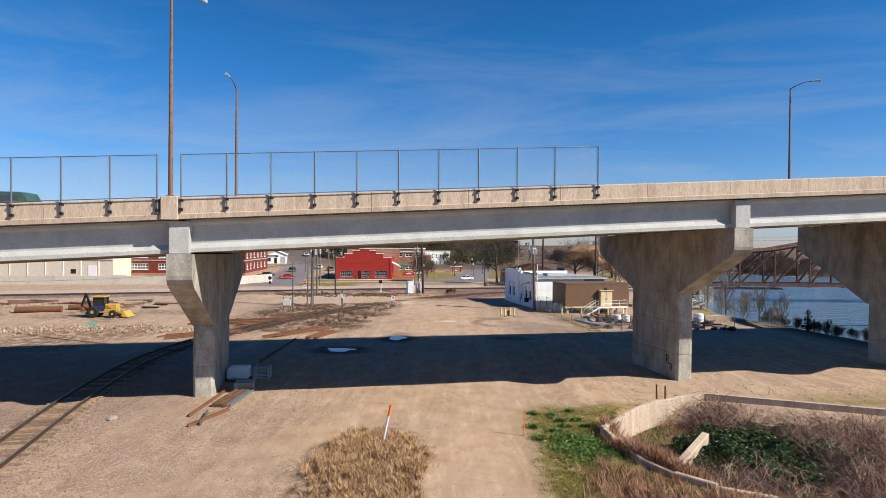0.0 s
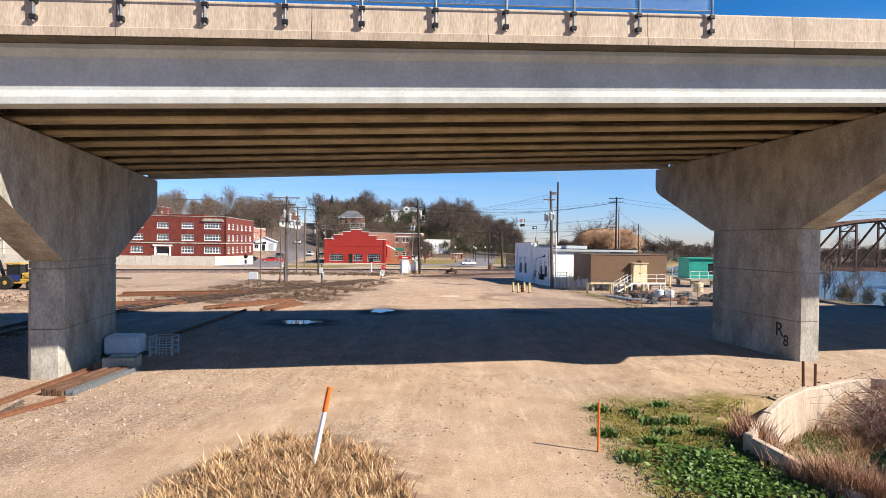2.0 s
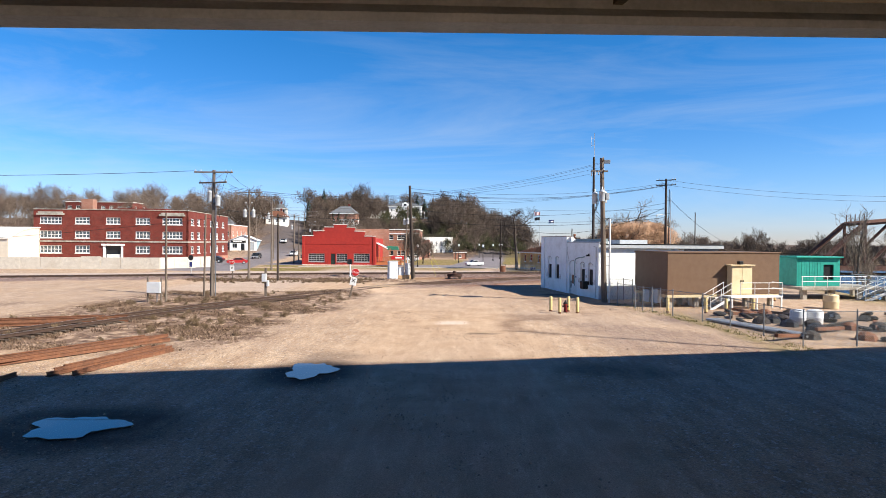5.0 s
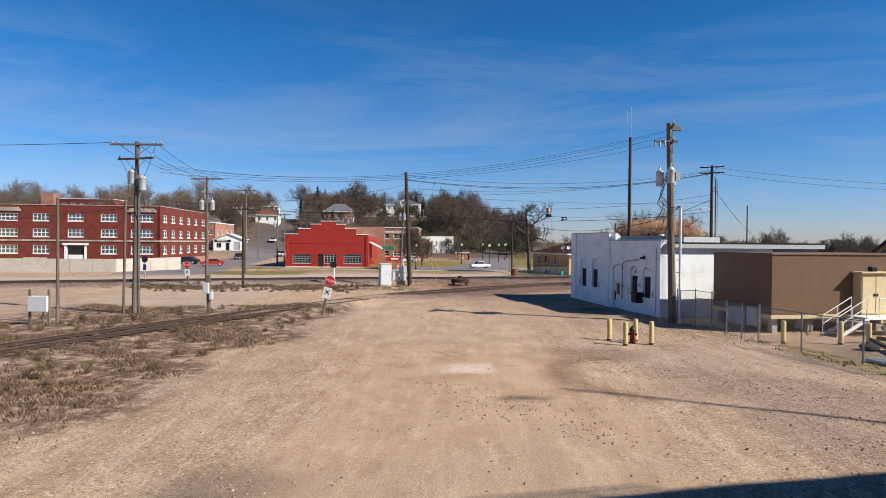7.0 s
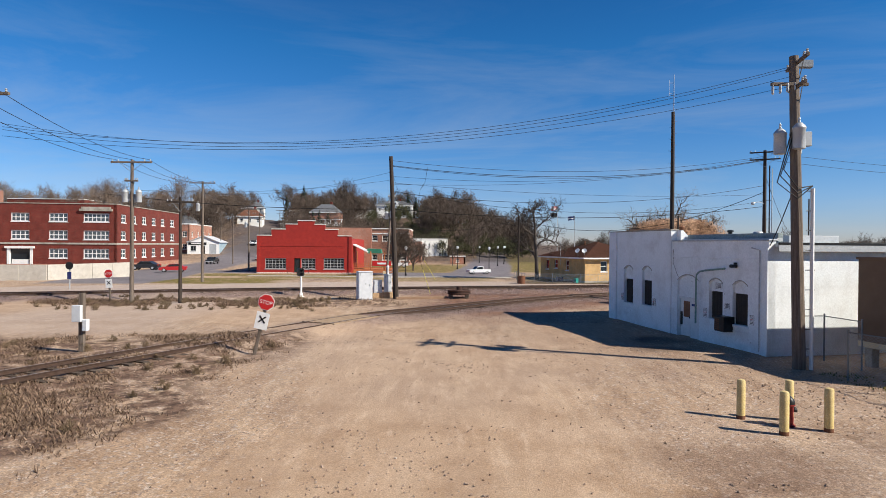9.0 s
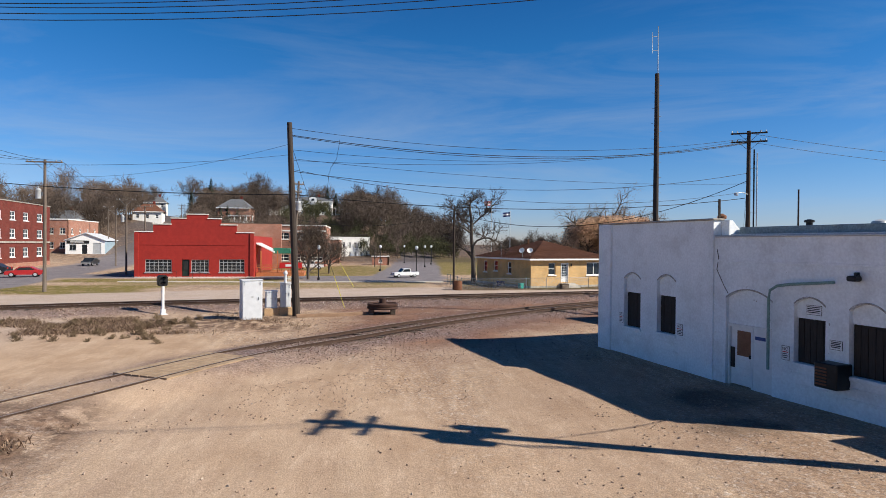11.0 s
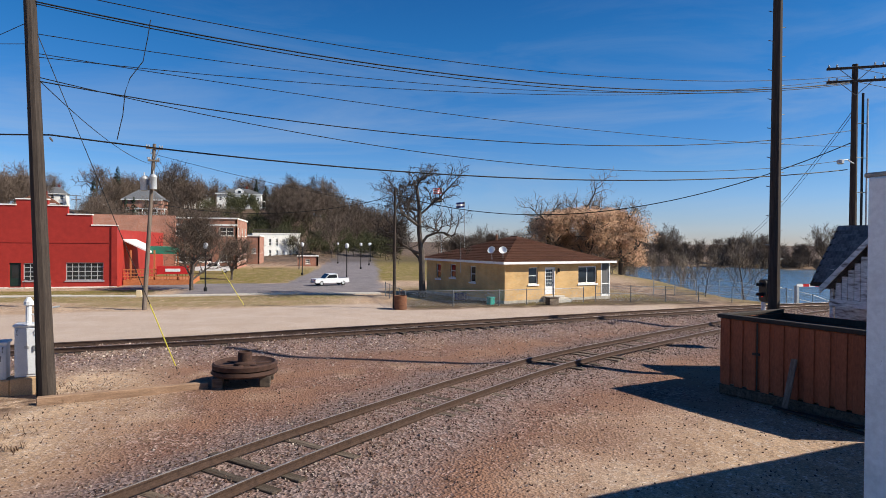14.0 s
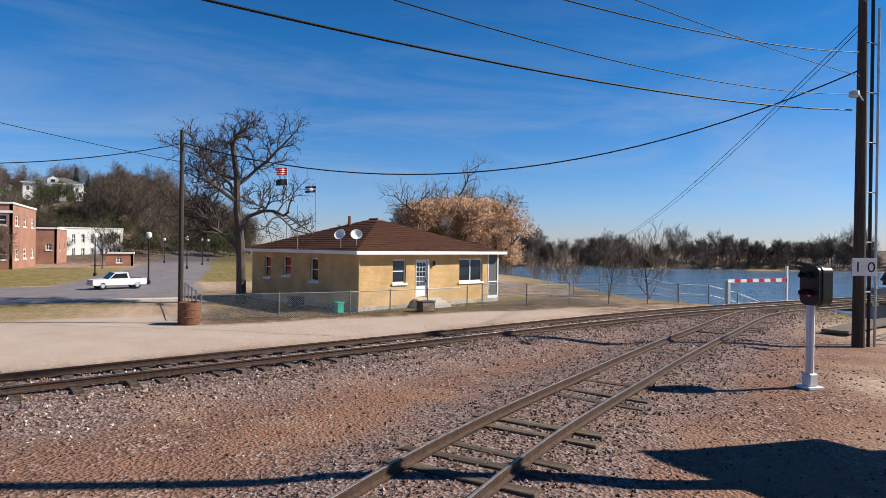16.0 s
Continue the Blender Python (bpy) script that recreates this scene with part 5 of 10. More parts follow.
for k in (-1.3, 0, 1.3):
    make_cable((-20.2 + k, 94.6, 10.95), (-23.9 + k, 115.5, 10.9), 0.5, 0.015)
    make_cable((-23.9 + k, 115.5, 10.9), (-28.9 + k, 141.8, 11.9), 0.6, 0.015)
    make_cable((-28.9 + k, 141.8, 11.9), (-33 + k, 172, 10.4), 0.6, 0.015)
make_cable((13.3, 92.6, 7.6), (13.6, 95.4, 4.6), 0.15, 0.02)


# ---- buildings ----
def wall(g, length, tall, thick, holes, m, z0=0.0):
    """A wall along x from 0, its outer face at y = 0, with openings (x0, x1, z0, z1) that go through it."""
    xs = sorted({0.0, length, *[h[0] for h in holes], *[h[1] for h in holes]})
    zs = sorted({z0, tall, *[h[2] for h in holes if h[2] > z0], *[h[3] for h in holes]})
    nx, nz = len(xs) - 1, len(zs) - 1

    def full(i, j):
        if not (0 <= i < nx and 0 <= j < nz):
            return False
        cx, cz = (xs[i] + xs[i + 1]) / 2, (zs[j] + zs[j + 1]) / 2
        return not any(h[0] < cx < h[1] and h[2] < cz < h[3] for h in holes)

    vs, ids, fs = [], {}, []

    def v(i, j, k):
        if (i, j, k) not in ids:
            ids[i, j, k] = len(vs)
            vs.append(m @ Vector((xs[i], thick * k, zs[j])))
        return ids[i, j, k]

    for i in range(nx):
        for j in range(nz):
            if not full(i, j):
                continue
            a, b, c, d = (i, j), (i + 1, j), (i + 1, j + 1), (i, j + 1)
            fs.append((v(*a, 0), v(*b, 0), v(*c, 0), v(*d, 0)))
            fs.append((v(*d, 1), v(*c, 1), v(*b, 1), v(*a, 1)))
            for near, (p, q) in (((i, j - 1), (b, a)), ((i + 1, j), (c, b)), ((i, j + 1), (d, c)), ((i - 1, j), (a, d))):
                if not full(*near):
                    fs.append((v(*p, 0), v(*q, 0), v(*q, 1), v(*p, 1)))
    g.add(vs, fs)


def window(parent, x0, x1, z0, z1, m, cols=2, rows=2, frame_mt=None, pane_mt=None, deep=0.12, bar=0.05, sill=True, name="window", label=""):
    """A window in an opening: frame, glazing bars, one pane of glass, sill."""
    frame_mt, pane_mt = frame_mt or WHITEM, pane_mt or DARKWIN
    f = bar * 1.3
    g = Geo().box(x0, deep - 0.03, z0, x0 + f, deep + 0.05, z1, m=m).box(x1 - f, deep - 0.03, z0, x1, deep + 0.05, z1, m=m)
    g.box(x0 + f, deep - 0.03, z0, x1 - f, deep + 0.05, z0 + f, m=m).box(x0 + f, deep - 0.03, z1 - f, x1 - f, deep + 0.05, z1, m=m)
    w = part(name, g, frame_mt, parent, label)
    for k in range(1, cols):
        x = x0 + (x1 - x0) * k / cols
        part("glazing_bar", Geo().box(x - bar / 2, deep - 0.02, z0 + f, x + bar / 2, deep + 0.045, z1 - f, m=m), frame_mt, w)
    for k in range(1, rows):
        z = z0 + (z1 - z0) * k / rows
        part("glazing_bar", Geo().box(x0 + f, deep - 0.015, z - bar / 2, x1 - f, deep + 0.04, z + bar / 2, m=m), frame_mt, w)
    part("pane", Geo().box(x0 + f * 0.5, deep + 0.01, z0 + f * 0.5, x1 - f * 0.5, deep + 0.025, z1 - f * 0.5, m=m), pane_mt, w)
    if sill:
        part("sill", Geo().box(x0 - 0.08, -0.07, z0 - 0.12, x1 + 0.08, deep + 0.06, z0 - 0.002, m=m), frame_mt, w)
    return w


I4 = Matrix.Identity(4)


def side_m(x, y, turn):
    return pose(x, y, 0, 0, 0, turn)


def make_white_building():
    b = thing("white_building", (13.45, 95.2, -0.08), "white-painted brick workshop with boarded windows and stepped front", "building", turn=11.7)
    L = side_m(0, 14.3, -90)          # the long wall, seen from the yard: x runs from the far corner to the near one
    Y = lambda y: 14.3 - y
    # openings: south edge, north edge, sill, head of the shutter, springing and crown of the arch
    bays = [(11.33, 12.44, 1.27, 2.72, 3.3, 3.54), (9.2, 10.28, 1.31, 2.75, 3.32, 3.56), (3.01, 4.05, 1.25, 2.58, 2.98, 3.2), (1.27, 2.3, 1.18, 2.6, 2.96, 3.18)]
    doorway = (4.83, 6.75, 0.02, 2.05, 2.95, 3.26)
    openings = [(Y(n), Y(s), lo, crown) for s, n, lo, _, _, crown in bays + [doorway]]
    low = L @ Matrix.Translation((7.0, 0.06, 0))
    g = Geo()
    wall(g, 7.0, 5.6, 0.35, [h for h in openings if h[1] < 7.0], L)
    part("tall_front_wall", g, WHITEP, b)
    g = Geo()
    wall(g, 7.3, 5.0, 0.35, [(h[0] - 7.0, h[1] - 7.0, h[2], h[3]) for h in openings if h[0] > 7.0], low)
    part("low_front_wall", g, WHITEP, b)
    part("coping", Geo().box(-0.06, -0.07, 5.6, 7.05, 0.45, 5.67, 0.02, m=L), CONCRETE, b)
    part("coping", Geo().box(7.06, 0.0, 5.0, 14.36, 0.46, 5.07, 0.02, m=L), GREYMET, b)
    part("corner_pier", Geo().box(0.02, -0.1, -0.02, 0.93, -0.002, 5.6, 0.02, m=L), WHITEP, b)
    part("stepped_parapet", Geo().prism([(0.36, 4.95), (0.36, 5.6), (0.5, 5.6), (0.8, 5.3), (0.9, 4.95)], 6.95, 7.3, "y"), WHITEP, b)
    part("string_course", Geo().box(7.05, 0.03, 4.16, 14.3, 0.058, 4.24, 0.01, m=L), WHITEP, b)
    part("roof_curb", Geo().box(0.75, 0.3, 4.95, 1.0, 6.9, 5.36, 0.02), mat("grey_green_flashing", (0.22, 0.27, 0.27), (0.3, 0.35, 0.34), 2, 0.6, 0.05, c3=(0.16, 0.17, 0.16), scale2=1.5), b, "grey-green roof curb flashing")
    part("roof_flashing", Geo().box(7.06, 0.44, 5.0, 14.3, 0.75, 5.12, 0.01, m=L), GREYMET, b)
    # near wall and the rest of the shell
    R = I4
    g = Geo()
    wall(g, 11.6, 4.7, 0.35, [], R)
    part("end_wall", g, WHITEP, b)
    part("back_wall", Geo().box(11.25, 0.35, -0.02, 11.6, 14.3, 4.7).box(0.35, 13.95, -0.02, 11.25, 14.3, 5.2), WHITEP, b)
    part("roof", Geo().add([(0.36, -0.25, 4.72), (11.9, -0.25, 4.72), (11.9, 13.9, 4.55), (0.36, 13.9, 4.55), (0.36, -0.25, 4.9), (11.9, -0.25, 4.9), (11.9, 13.9, 4.73), (0.36, 13.9, 4.73)], [(0, 3, 2, 1), (4, 5, 6, 7), (0, 1, 5, 4), (1, 2, 6, 5), (2, 3, 7, 6), (3, 0, 4, 7)]), GREYMET, b, "grey flat metal roof")
    part("roof_fascia", Geo().box(0.3, -0.3, 4.55, 11.95, -0.252, 4.84, 0.01), GREYMET, b)
    part("roof_edge", Geo().box(0.3, -0.32, 4.842, 11.97, -0.252, 4.94, 0.01), BLACK, b, "dark metal roof edge")
    part("roof_box", Geo().box(3.2, 2.5, 4.9, 6.0, 4.5, 5.3, 0.02), GREYMET, b)
    part("side_panel", Geo().box(8.2, -0.06, 4.0, 11.6, -0.002, 4.54, 0.01), GALV, b, "grey-green metal cladding strip")
    part("chimney", Geo().box(2.05, 5.25, 4.8, 2.4, 5.6, 5.3, 0.02), REDBRICK, b)
    part("chimney_pot", Geo().lathe([(0.11, 5.301), (0.1, 5.5), (0.16, 5.52), (0.16, 5.58), (0.04, 5.62)], 10, (2.22, 5.42, 0)), BLACK, b, "", True)
    part("vent_turbine", Geo().lathe([(0.12, 4.8), (0.12, 5.1), (0.22, 5.15), (0.27, 5.3), (0.2, 5.45), (0.05, 5.5)], 12, (1.6, 2.6, 0)), GREYMET, b, "", True)
    part("flue_pipe", Geo().lathe([(0.09, 4.8), (0.09, 5.7), (0.16, 5.72), (0.16, 5.82), (0.03, 5.9)], 10, (1.2, 8.2, 0)), RUST, b, "", True)
    part("roof_post", Geo().tube([(0.8, 7.9, 4.8), (0.8, 7.9, 6.4)], 0.05, 6), DARKPOLE, b)
    # segmental arches: the wall's brick fills the corners over the curve, a plastered panel lies back in the recess
    def arch(x0, x1, spring, crown, m, name):
        n = 10
        curve = [(x0 + (x1 - x0) * k / n, spring + (crown - spring) * math.sin(math.pi * k / n) ** 0.8) for k in range(n + 1)]
        half = n // 2
        for pts, top in ((curve[:half + 1], (x0, crown)), (curve[half:], (x1, crown))):
            poly = [p for p in pts if p != top] + [top]
            g = Geo().prism(poly, 0.0, 0.35, "y")
            part(name, Geo().add([m @ Vector(v) for v in g.v], g.f), WHITEP, b)
        ring = []
        for x, z in curve:
            ring += [m @ Vector((x, -0.018, z + 0.002)), m @ Vector((x, -0.018, z + 0.05)), m @ Vector((x, -0.001, z + 0.05)), m @ Vector((x, -0.001, z + 0.002))]
        fs = [(4 * k + q, 4 * k + (q + 1) % 4, 4 * k + 4 + (q + 1) % 4, 4 * k + 4 + q) for k in range(n) for q in range(4)]
        # thin darker, mottled band that outlines the arch curve
        part("arch_edge", Geo().add(ring, fs + [(3, 2, 1, 0), (4 * n, 4 * n + 1, 4 * n + 2, 4 * n + 3)]), ARCHDARK, b, "dark-mottled arch edge")

    for s, n, lo, head, spring, crown in bays:
        x0, x1 = Y(n), Y(s)
        m = L if x0 < 7 else L @ Matrix.Translation((0, 0.06, 0))
        arch(x0, x1, spring, crown, m, "arch_spandrel")
        part("arch_panel", Geo().box(x0 - 0.05, 0.13, head, x1 + 0.05, 0.25, crown + 0.05, m=m), WHITEP, b)
        w = part("boarded_window", Geo().box(x0 - 0.05, 0.2, lo - 0.02, x1 + 0.05, 0.26, head - 0.002, m=m), DARKWOOD, b, "dark board shutter")
        for k in range(5):
            x = x0 + (x1 - x0) * (k + 0.06) / 5
            part("board", Geo().box(x, 0.172, lo + 0.03, x + (x1 - x0) / 5.5, 0.198, head - 0.03 - 0.05 * (k % 2), 0.004, m=m), DARKWOOD, w)
        part("window_sill", Geo().box(x0 - 0.06, -0.05, lo - 0.12, x1 + 0.06, 0.13, lo - 0.003, 0.015, m=m), WHITEP, w)
        for zz in (lo - 0.62, lo - 0.3):
            part("apron", Geo().box(x0 - 0.1, -0.03, zz - 0.03, x1 + 0.1, -0.003, zz, 0.006, m=m), WHITEP, w)
    # doorway with blind arch, half-glazed door and a filled panel
    Lx = L @ Matrix.Translation((0, 0.06, 0))
    d0, d1 = Y(6.72), Y(5.66)
    p1 = Y(4.85)
    arch(Y(6.75), Y(4.83), doorway[4], doorway[5], Lx, "arch_spandrel")
    part("arch_panel", Geo().box(d0 - 0.05, 0.12, 2.1, p1 + 0.05, 0.26, 3.3, m=Lx), WHITEP, b)
    door = part("door", Geo().box(d0 + 0.06, 0.16, 0.06, d1 - 0.06, 0.21, 1.98, 0.01, m=Lx), WHITEM, b, "weathered white panel door with a brown pane")
    part("pane", Geo().box(d0 + 0.34, 0.145, 1.05, d1 - 0.16, 0.158, 1.88, m=Lx), mat("brown_board", (0.23, 0.1, 0.05), (0.28, 0.13, 0.07), 4, 0.7, 0.1), door)
    for z in (0.22, 0.48, 0.74):
        part("door_panel", Geo().box(d0 + 0.3, 0.145, z, d1 - 0.16, 0.158, z + 0.18, 0.01, m=Lx), WHITEM, door)
    part("door_edge", Geo().box(d0 + 0.07, 0.13, 0.62, d0 + 0.24, 0.158, 1.3, m=Lx), BLACK, door)
    part("door_handle", Geo().box(d1 - 0.2, 0.11, 1.0, d1 - 0.14, 0.158, 1.12, 0.01, m=Lx), BLACK, door)
    part("door_frame", Geo().box(d0, 0.08, 0.0, d0 + 0.058, 0.26, 2.04, m=Lx).box(d1 - 0.058, 0.08, 0.0, d1, 0.26, 2.04, m=Lx).box(d0 + 0.06, 0.08, 1.982, d1 - 0.06, 0.26, 2.04, m=Lx), WHITEM, b)
    part("filled_panel", Geo().box(d1 + 0.004, 0.09, 0.02, p1 + 0.02, 0.26, 2.04, 0.006, m=Lx), WHITEM, b)
    part("lintel_board", Geo().box(d0, 0.06, 2.044, p1, 0.26, 2.098, 0.006, m=Lx), WHITEM, b)
    # notices: plain bars for the small print, NO that can be read
    def notice(x0, x1, z0, z1, head, deep=0.06, dark=False):
        Lx = L @ Matrix.Translation((0, deep, 0))
        s = part("notice", Geo().box(x0, -0.022, z0, x1, -0.006, z1, m=Lx), BLACK if dark else WHITEM, b, "small printed notice board")
        part("rim", Geo().box(x0 - 0.012, -0.012, z0 - 0.012, x1 + 0.012, -0.005, z1 + 0.012, m=Lx), BLACK, s)
        n = 4
        for k in range(n):
            z = z1 - (z1 - z0) * (0.42 if head else 0.16) - (z1 - z0) * 0.14 * k * (1 if head else 1.4)
            if z > z0 + 0.03:
                part("print_line", Geo().box(x0 + 0.03, -0.027, z - 0.012, x1 - 0.03 - 0.03 * (k % 2), -0.0225, z + 0.012, m=Lx), SIGNRED if head and k == 0 else BLACK, s)
        if head:
            cu = bpy.data.curves.new("print_word", "FONT")
            cu.body, cu.size, cu.align_x = "NO", (z1 - z0) * 0.34, "CENTER"
            ob = new("print_word", cu)
            ob.data.materials.append(BLACK)
            ob.parent = s
            ob.matrix_basis = Lx @ pose((x0 + x1) / 2, -0.0235, z1 - (z1 - z0) * 0.31, 90, 0, 0)
    notice(Y(4.46), Y(4.2), 1.27, 1.68, True)
    notice(Y(9.1), Y(8.8), 1.36, 1.76, True, 0.0)
    notice(Y(12.76), Y(12.5), 1.4, 1.8, True, 0.0)
    notice(Y(1.12), Y(0.86), 1.3, 1.7, True)
    notice(Y(3.72), Y(3.24), 2.72, 2.98, False, 0.19)
    notice(Y(2.85), Y(2.49), 1.84, 2.08, False)
    part("name_plate", Geo().box(d1 + 0.1, 0.07, 1.68, d1 + 0.5, 0.088, 1.79, m=Lx), mat("blue_plate", (0.03, 0.06, 0.2), (0.04, 0.08, 0.24), 5, 0.4, 0), b)
    # conduit pipe, wall lamp, window machine
    g = Geo().tube([Lx @ Vector(p) for p in ((Y(4.75), -0.25, 0.9), (Y(4.75), -0.25, 3.1), (Y(4.7), -0.25, 3.35), (Y(4.45), -0.25, 3.5), (Y(4.0), -0.25, 3.58), (Y(2.6), -0.2, 3.72))], 0.045, 8)
    part("swing_pipe", g, mat("green_grey_pipe", (0.18, 0.3, 0.26), (0.25, 0.36, 0.32), 4, 0.5, 0.05), b)
    part("wall_lamp", Geo().box(Y(2.2), -0.3, 3.78, Y(1.92), -0.02, 3.93, 0.04, m=Lx).box(Y(2.1), -0.12, 3.93, Y(2.02), -0.002, 4.02, m=Lx), BLACK, b, "dark wall lamp")
    ac = part("window_unit", Geo().box(Y(2.95), -0.5, 0.8, Y(2.25), 0.1, 1.5, 0.03, m=Lx), BLACK, b, "dark window air-conditioner box")
    for k in range(6):
        part("grille_slat", Geo().box(Y(2.9), -0.515, 0.88 + 0.09 * k, Y(2.55), -0.502, 0.93 + 0.09 * k, m=Lx), RUST, ac)
    part("roof_conduit", Geo().tube([(-0.06, 0.4, 0.2), (-0.06, 0.4, 4.6), (-0.06, 0.9, 4.7)], 0.035, 6), GREYMET, b)
    part("crack_line", Geo().tube([Lx @ Vector(p) for p in ((7.12, -0.004, 4.6), (7.2, -0.004, 4.3), (7.12, -0.004, 3.9), (7.45, -0.004, 3.35), (7.65, -0.004, 3.1))], 0.014, 4), DARKWOOD, b, "dark settlement crack")


make_white_building()


def make_brown_building():
    b = thing("brown_shed_building", (17.1, 88.5, 0), "brown metal-clad control building raised on short piers", "building", turn=11.7)
    g = Geo()
    part("body", Geo().box(0, 0, 1.0, 9.7, 5.0, 4.22, 0.02), BROWNP, b)
    part("roof_edge", Geo().box(-0.06, -0.06, 4.2, 9.76, 5.06, 4.3, 0.02), BROWNP, b)
    part("floor_beam", Geo().box(0.02, 0.02, 0.78, 9.68, 4.98, 0.998), CREAM, b)
    for x in (0.3, 2.5, 4.7, 6.9, 9.1):
        for y in (0.3, 2.5, 4.6):
            part("pier", Geo().box(x, y, -0.1, x + 0.35, y + 0.35, 0.779, 0.02), CONCRETE, b)
    box = part("door_porch", Geo().box(5.05, -0.55, 1.02, 6.85, -0.002, 3.25, 0.01), CREAM, b, "cream sheet-metal door enclosure")
    part("porch_roof", Geo().box(4.9, -0.72, 3.25, 7.0, -0.002, 3.33, 0.01), CREAM, b)
    for x in (5.1, 5.97):
        d = part("door_leaf", Geo().box(x, -0.58, 1.1, x + 0.83, -0.552, 3.15, 0.01), CREAM, box)
        part("handle", Geo().box(x + (0.72 if x < 5.5 else 0.05), -0.62, 2.0, x + (0.78 if x < 5.5 else 0.11), -0.582, 2.15), BLACK, d)
    part("roof_lamp", Geo().box(5.75, -0.5, 3.34, 6.15, -0.2, 3.6, 0.04), BLACK, b)
    p = part("landing", Geo().box(4.2, -1.75, 0.88, 8.6, -0.6, 1.0, 0.01), WHITEM, b, "white steel landing")
    for x in (4.3, 6.4, 8.5):
        for y in (-1.7, -0.75):
            part("landing_post", Geo().box(x - 0.05, y - 0.05, -0.1, x + 0.05, y + 0.05, 0.879), WHITEM, p)
    def rail(pts, name):
        for z in (0.55, 1.0):
            part(name, Geo().tube([(x, y, q + z) for x, y, q in pts], 0.025, 6), WHITEM, b)
    rail([(5.0, -1.72, 1.0), (8.55, -1.72, 1.0), (8.55, -0.65, 1.0)], "handrail")
    for x in (5.0, 6.2, 7.4, 8.55):
        part("baluster", Geo().tube([(x, -1.72, 1.0), (x, -1.72, 2.0)], 0.025, 6), WHITEM, b)
    for y in (-1.72, -0.75):
        rail([(4.25, y, 1.0), (2.5, y, 0.05)], "stair_rail")
        for t in (0.0, 0.5, 1.0):
            part("baluster", Geo().tube([(4.25 - 1.75 * t, y, 1.0 - 0.95 * t), (4.25 - 1.75 * t, y, 2.0 - 0.95 * t)], 0.025, 6), WHITEM, b)
        part("stringer", Geo().prism([(4.25, 0.99), (4.25, 0.79), (2.45, -0.15), (2.45, 0.05)], y - 0.03, y + 0.03, "y"), WHITEM, b)
    for k in range(5):
        part("tread", Geo().box(2.6 + 0.34 * k, -1.68, 0.16 + 0.185 * k, 2.9 + 0.34 * k, -0.8, 0.2 + 0.185 * k), GALV, b)
    part("gas_tank", Geo().lathe([(0.3, 0.05), (0.42, 0.12), (0.42, 0.7), (0.3, 0.85), (0.08, 0.9)], 16, (3.0, 1.2, -0.02)), WATERJUG, b, "", True)
    part("meter_box", Geo().box(-0.35, 0.8, 0.3, -0.01, 1.5, 1.3, 0.02), GREYMET, b)
    part("meter_box", Geo().box(-0.4, 2.0, 0.25, -0.01, 3.0, 1.2, 0.02), GREYMET, b)
    part("conduit", Geo().tube([(-0.2, 0.6, 0), (-0.2, 0.6, 1.5)], 0.04, 6).tube([(-0.25, 1.8, 0), (-0.25, 1.8, 1.3)], 0.04, 6), GREYMET, b)


make_brown_building()


def make_teal_hut():
    b = thing("teal_pump_hut", (32.3, 98.3, 0), "teal sheet-metal pump hut on a raised grey platform with stairs", "hut", turn=6)
    part("platform", Geo().box(-0.6, -1.6, 0.85, 8.0, 3.4, 1.12, 0.02), CONCRETE, b)
    for x in (-0.3, 2.4, 5.0, 7.6):
        part("platform_pier", Geo().box(x, -1.3, -0.4, x + 0.4, -0.9, 0.85), CONCRETE, b)
        part("platform_pier", Geo().box(x, 2.6, -0.8, x + 0.4, 3.0, 0.85), CONCRETE, b)
    g = Geo()
    wall(g, 4.2, 3.7, 0.1, [(2.6, 3.6, 1.7, 3.1)], I4, 1.125)
    g.box(0, 0.1, 1.125, 0.1, 3.0, 3.7).box(4.1, 0.1, 1.125, 4.2, 3.0, 3.7).box(0.1, 2.9, 1.125, 4.1, 3.0, 3.7)
    part("body", g, GREENM, b)
    part("roof", Geo().box(-0.2, -0.25, 3.702, 4.4, 3.2, 3.84, 0.03), GREENM, b)
    part("opening_dark", Geo().box(2.62, 0.14, 1.72, 3.58, 0.18, 3.08), BLACK, b)
    for k in range(9):
        part("cladding_rib", Geo().box(0.2 + 0.26 * k, -0.015, 1.14, 0.23 + 0.26 * k, -0.001, 3.68), GREENM, b)
    for z in (0.5, 0.95):
        part("handrail", Geo().tube([(-0.6, -1.55, 1.12 + z), (5.6, -1.55, 1.12 + z)], 0.03, 6), WHITEM, b)
        part("handrail", Geo().tube([(5.9, -1.55, 1.12 + z), (8.0, -1.55, 1.12 + z), (8.0, 3.3, 1.12 + z)], 0.03, 6), WHITEM, b)
    for k in range(8):
        x = -0.55 + 1.2 * k
        part("baluster", Geo().tube([(x, -1.55, 1.12), (x, -1.55, 2.08)], 0.03, 6), WHITEM, b)
    for y in (-2.6, -1.62):
        part("stringer", Geo().prism([(7.4, 1.1), (7.4, 0.85), (4.4, -0.3), (4.4, -0.05)], y - 0.04, y + 0.04, "y"), WHITEM, b)
        for z in (0.5, 0.95):
            part("stair_rail", Geo().tube([(7.4, y, 1.1 + z), (4.5, y, -0.02 + z)], 0.03, 6), WHITEM, b)
        for t in (0.05, 0.35, 0.65, 0.95):
            part("baluster", Geo().tube([(7.4 - 2.9 * t, y, 1.1 - 1.12 * t), (7.4 - 2.9 * t, y, 2.05 - 1.12 * t)], 0.03, 6), WHITEM, b)
    for k in range(6):
        part("tread", Geo().box(4.7 + 0.45 * k, -2.58, 0.08 + 0.18 * k, 5.1 + 0.45 * k, -1.66, 0.12 + 0.18 * k), GALV, b)


make_teal_hut()


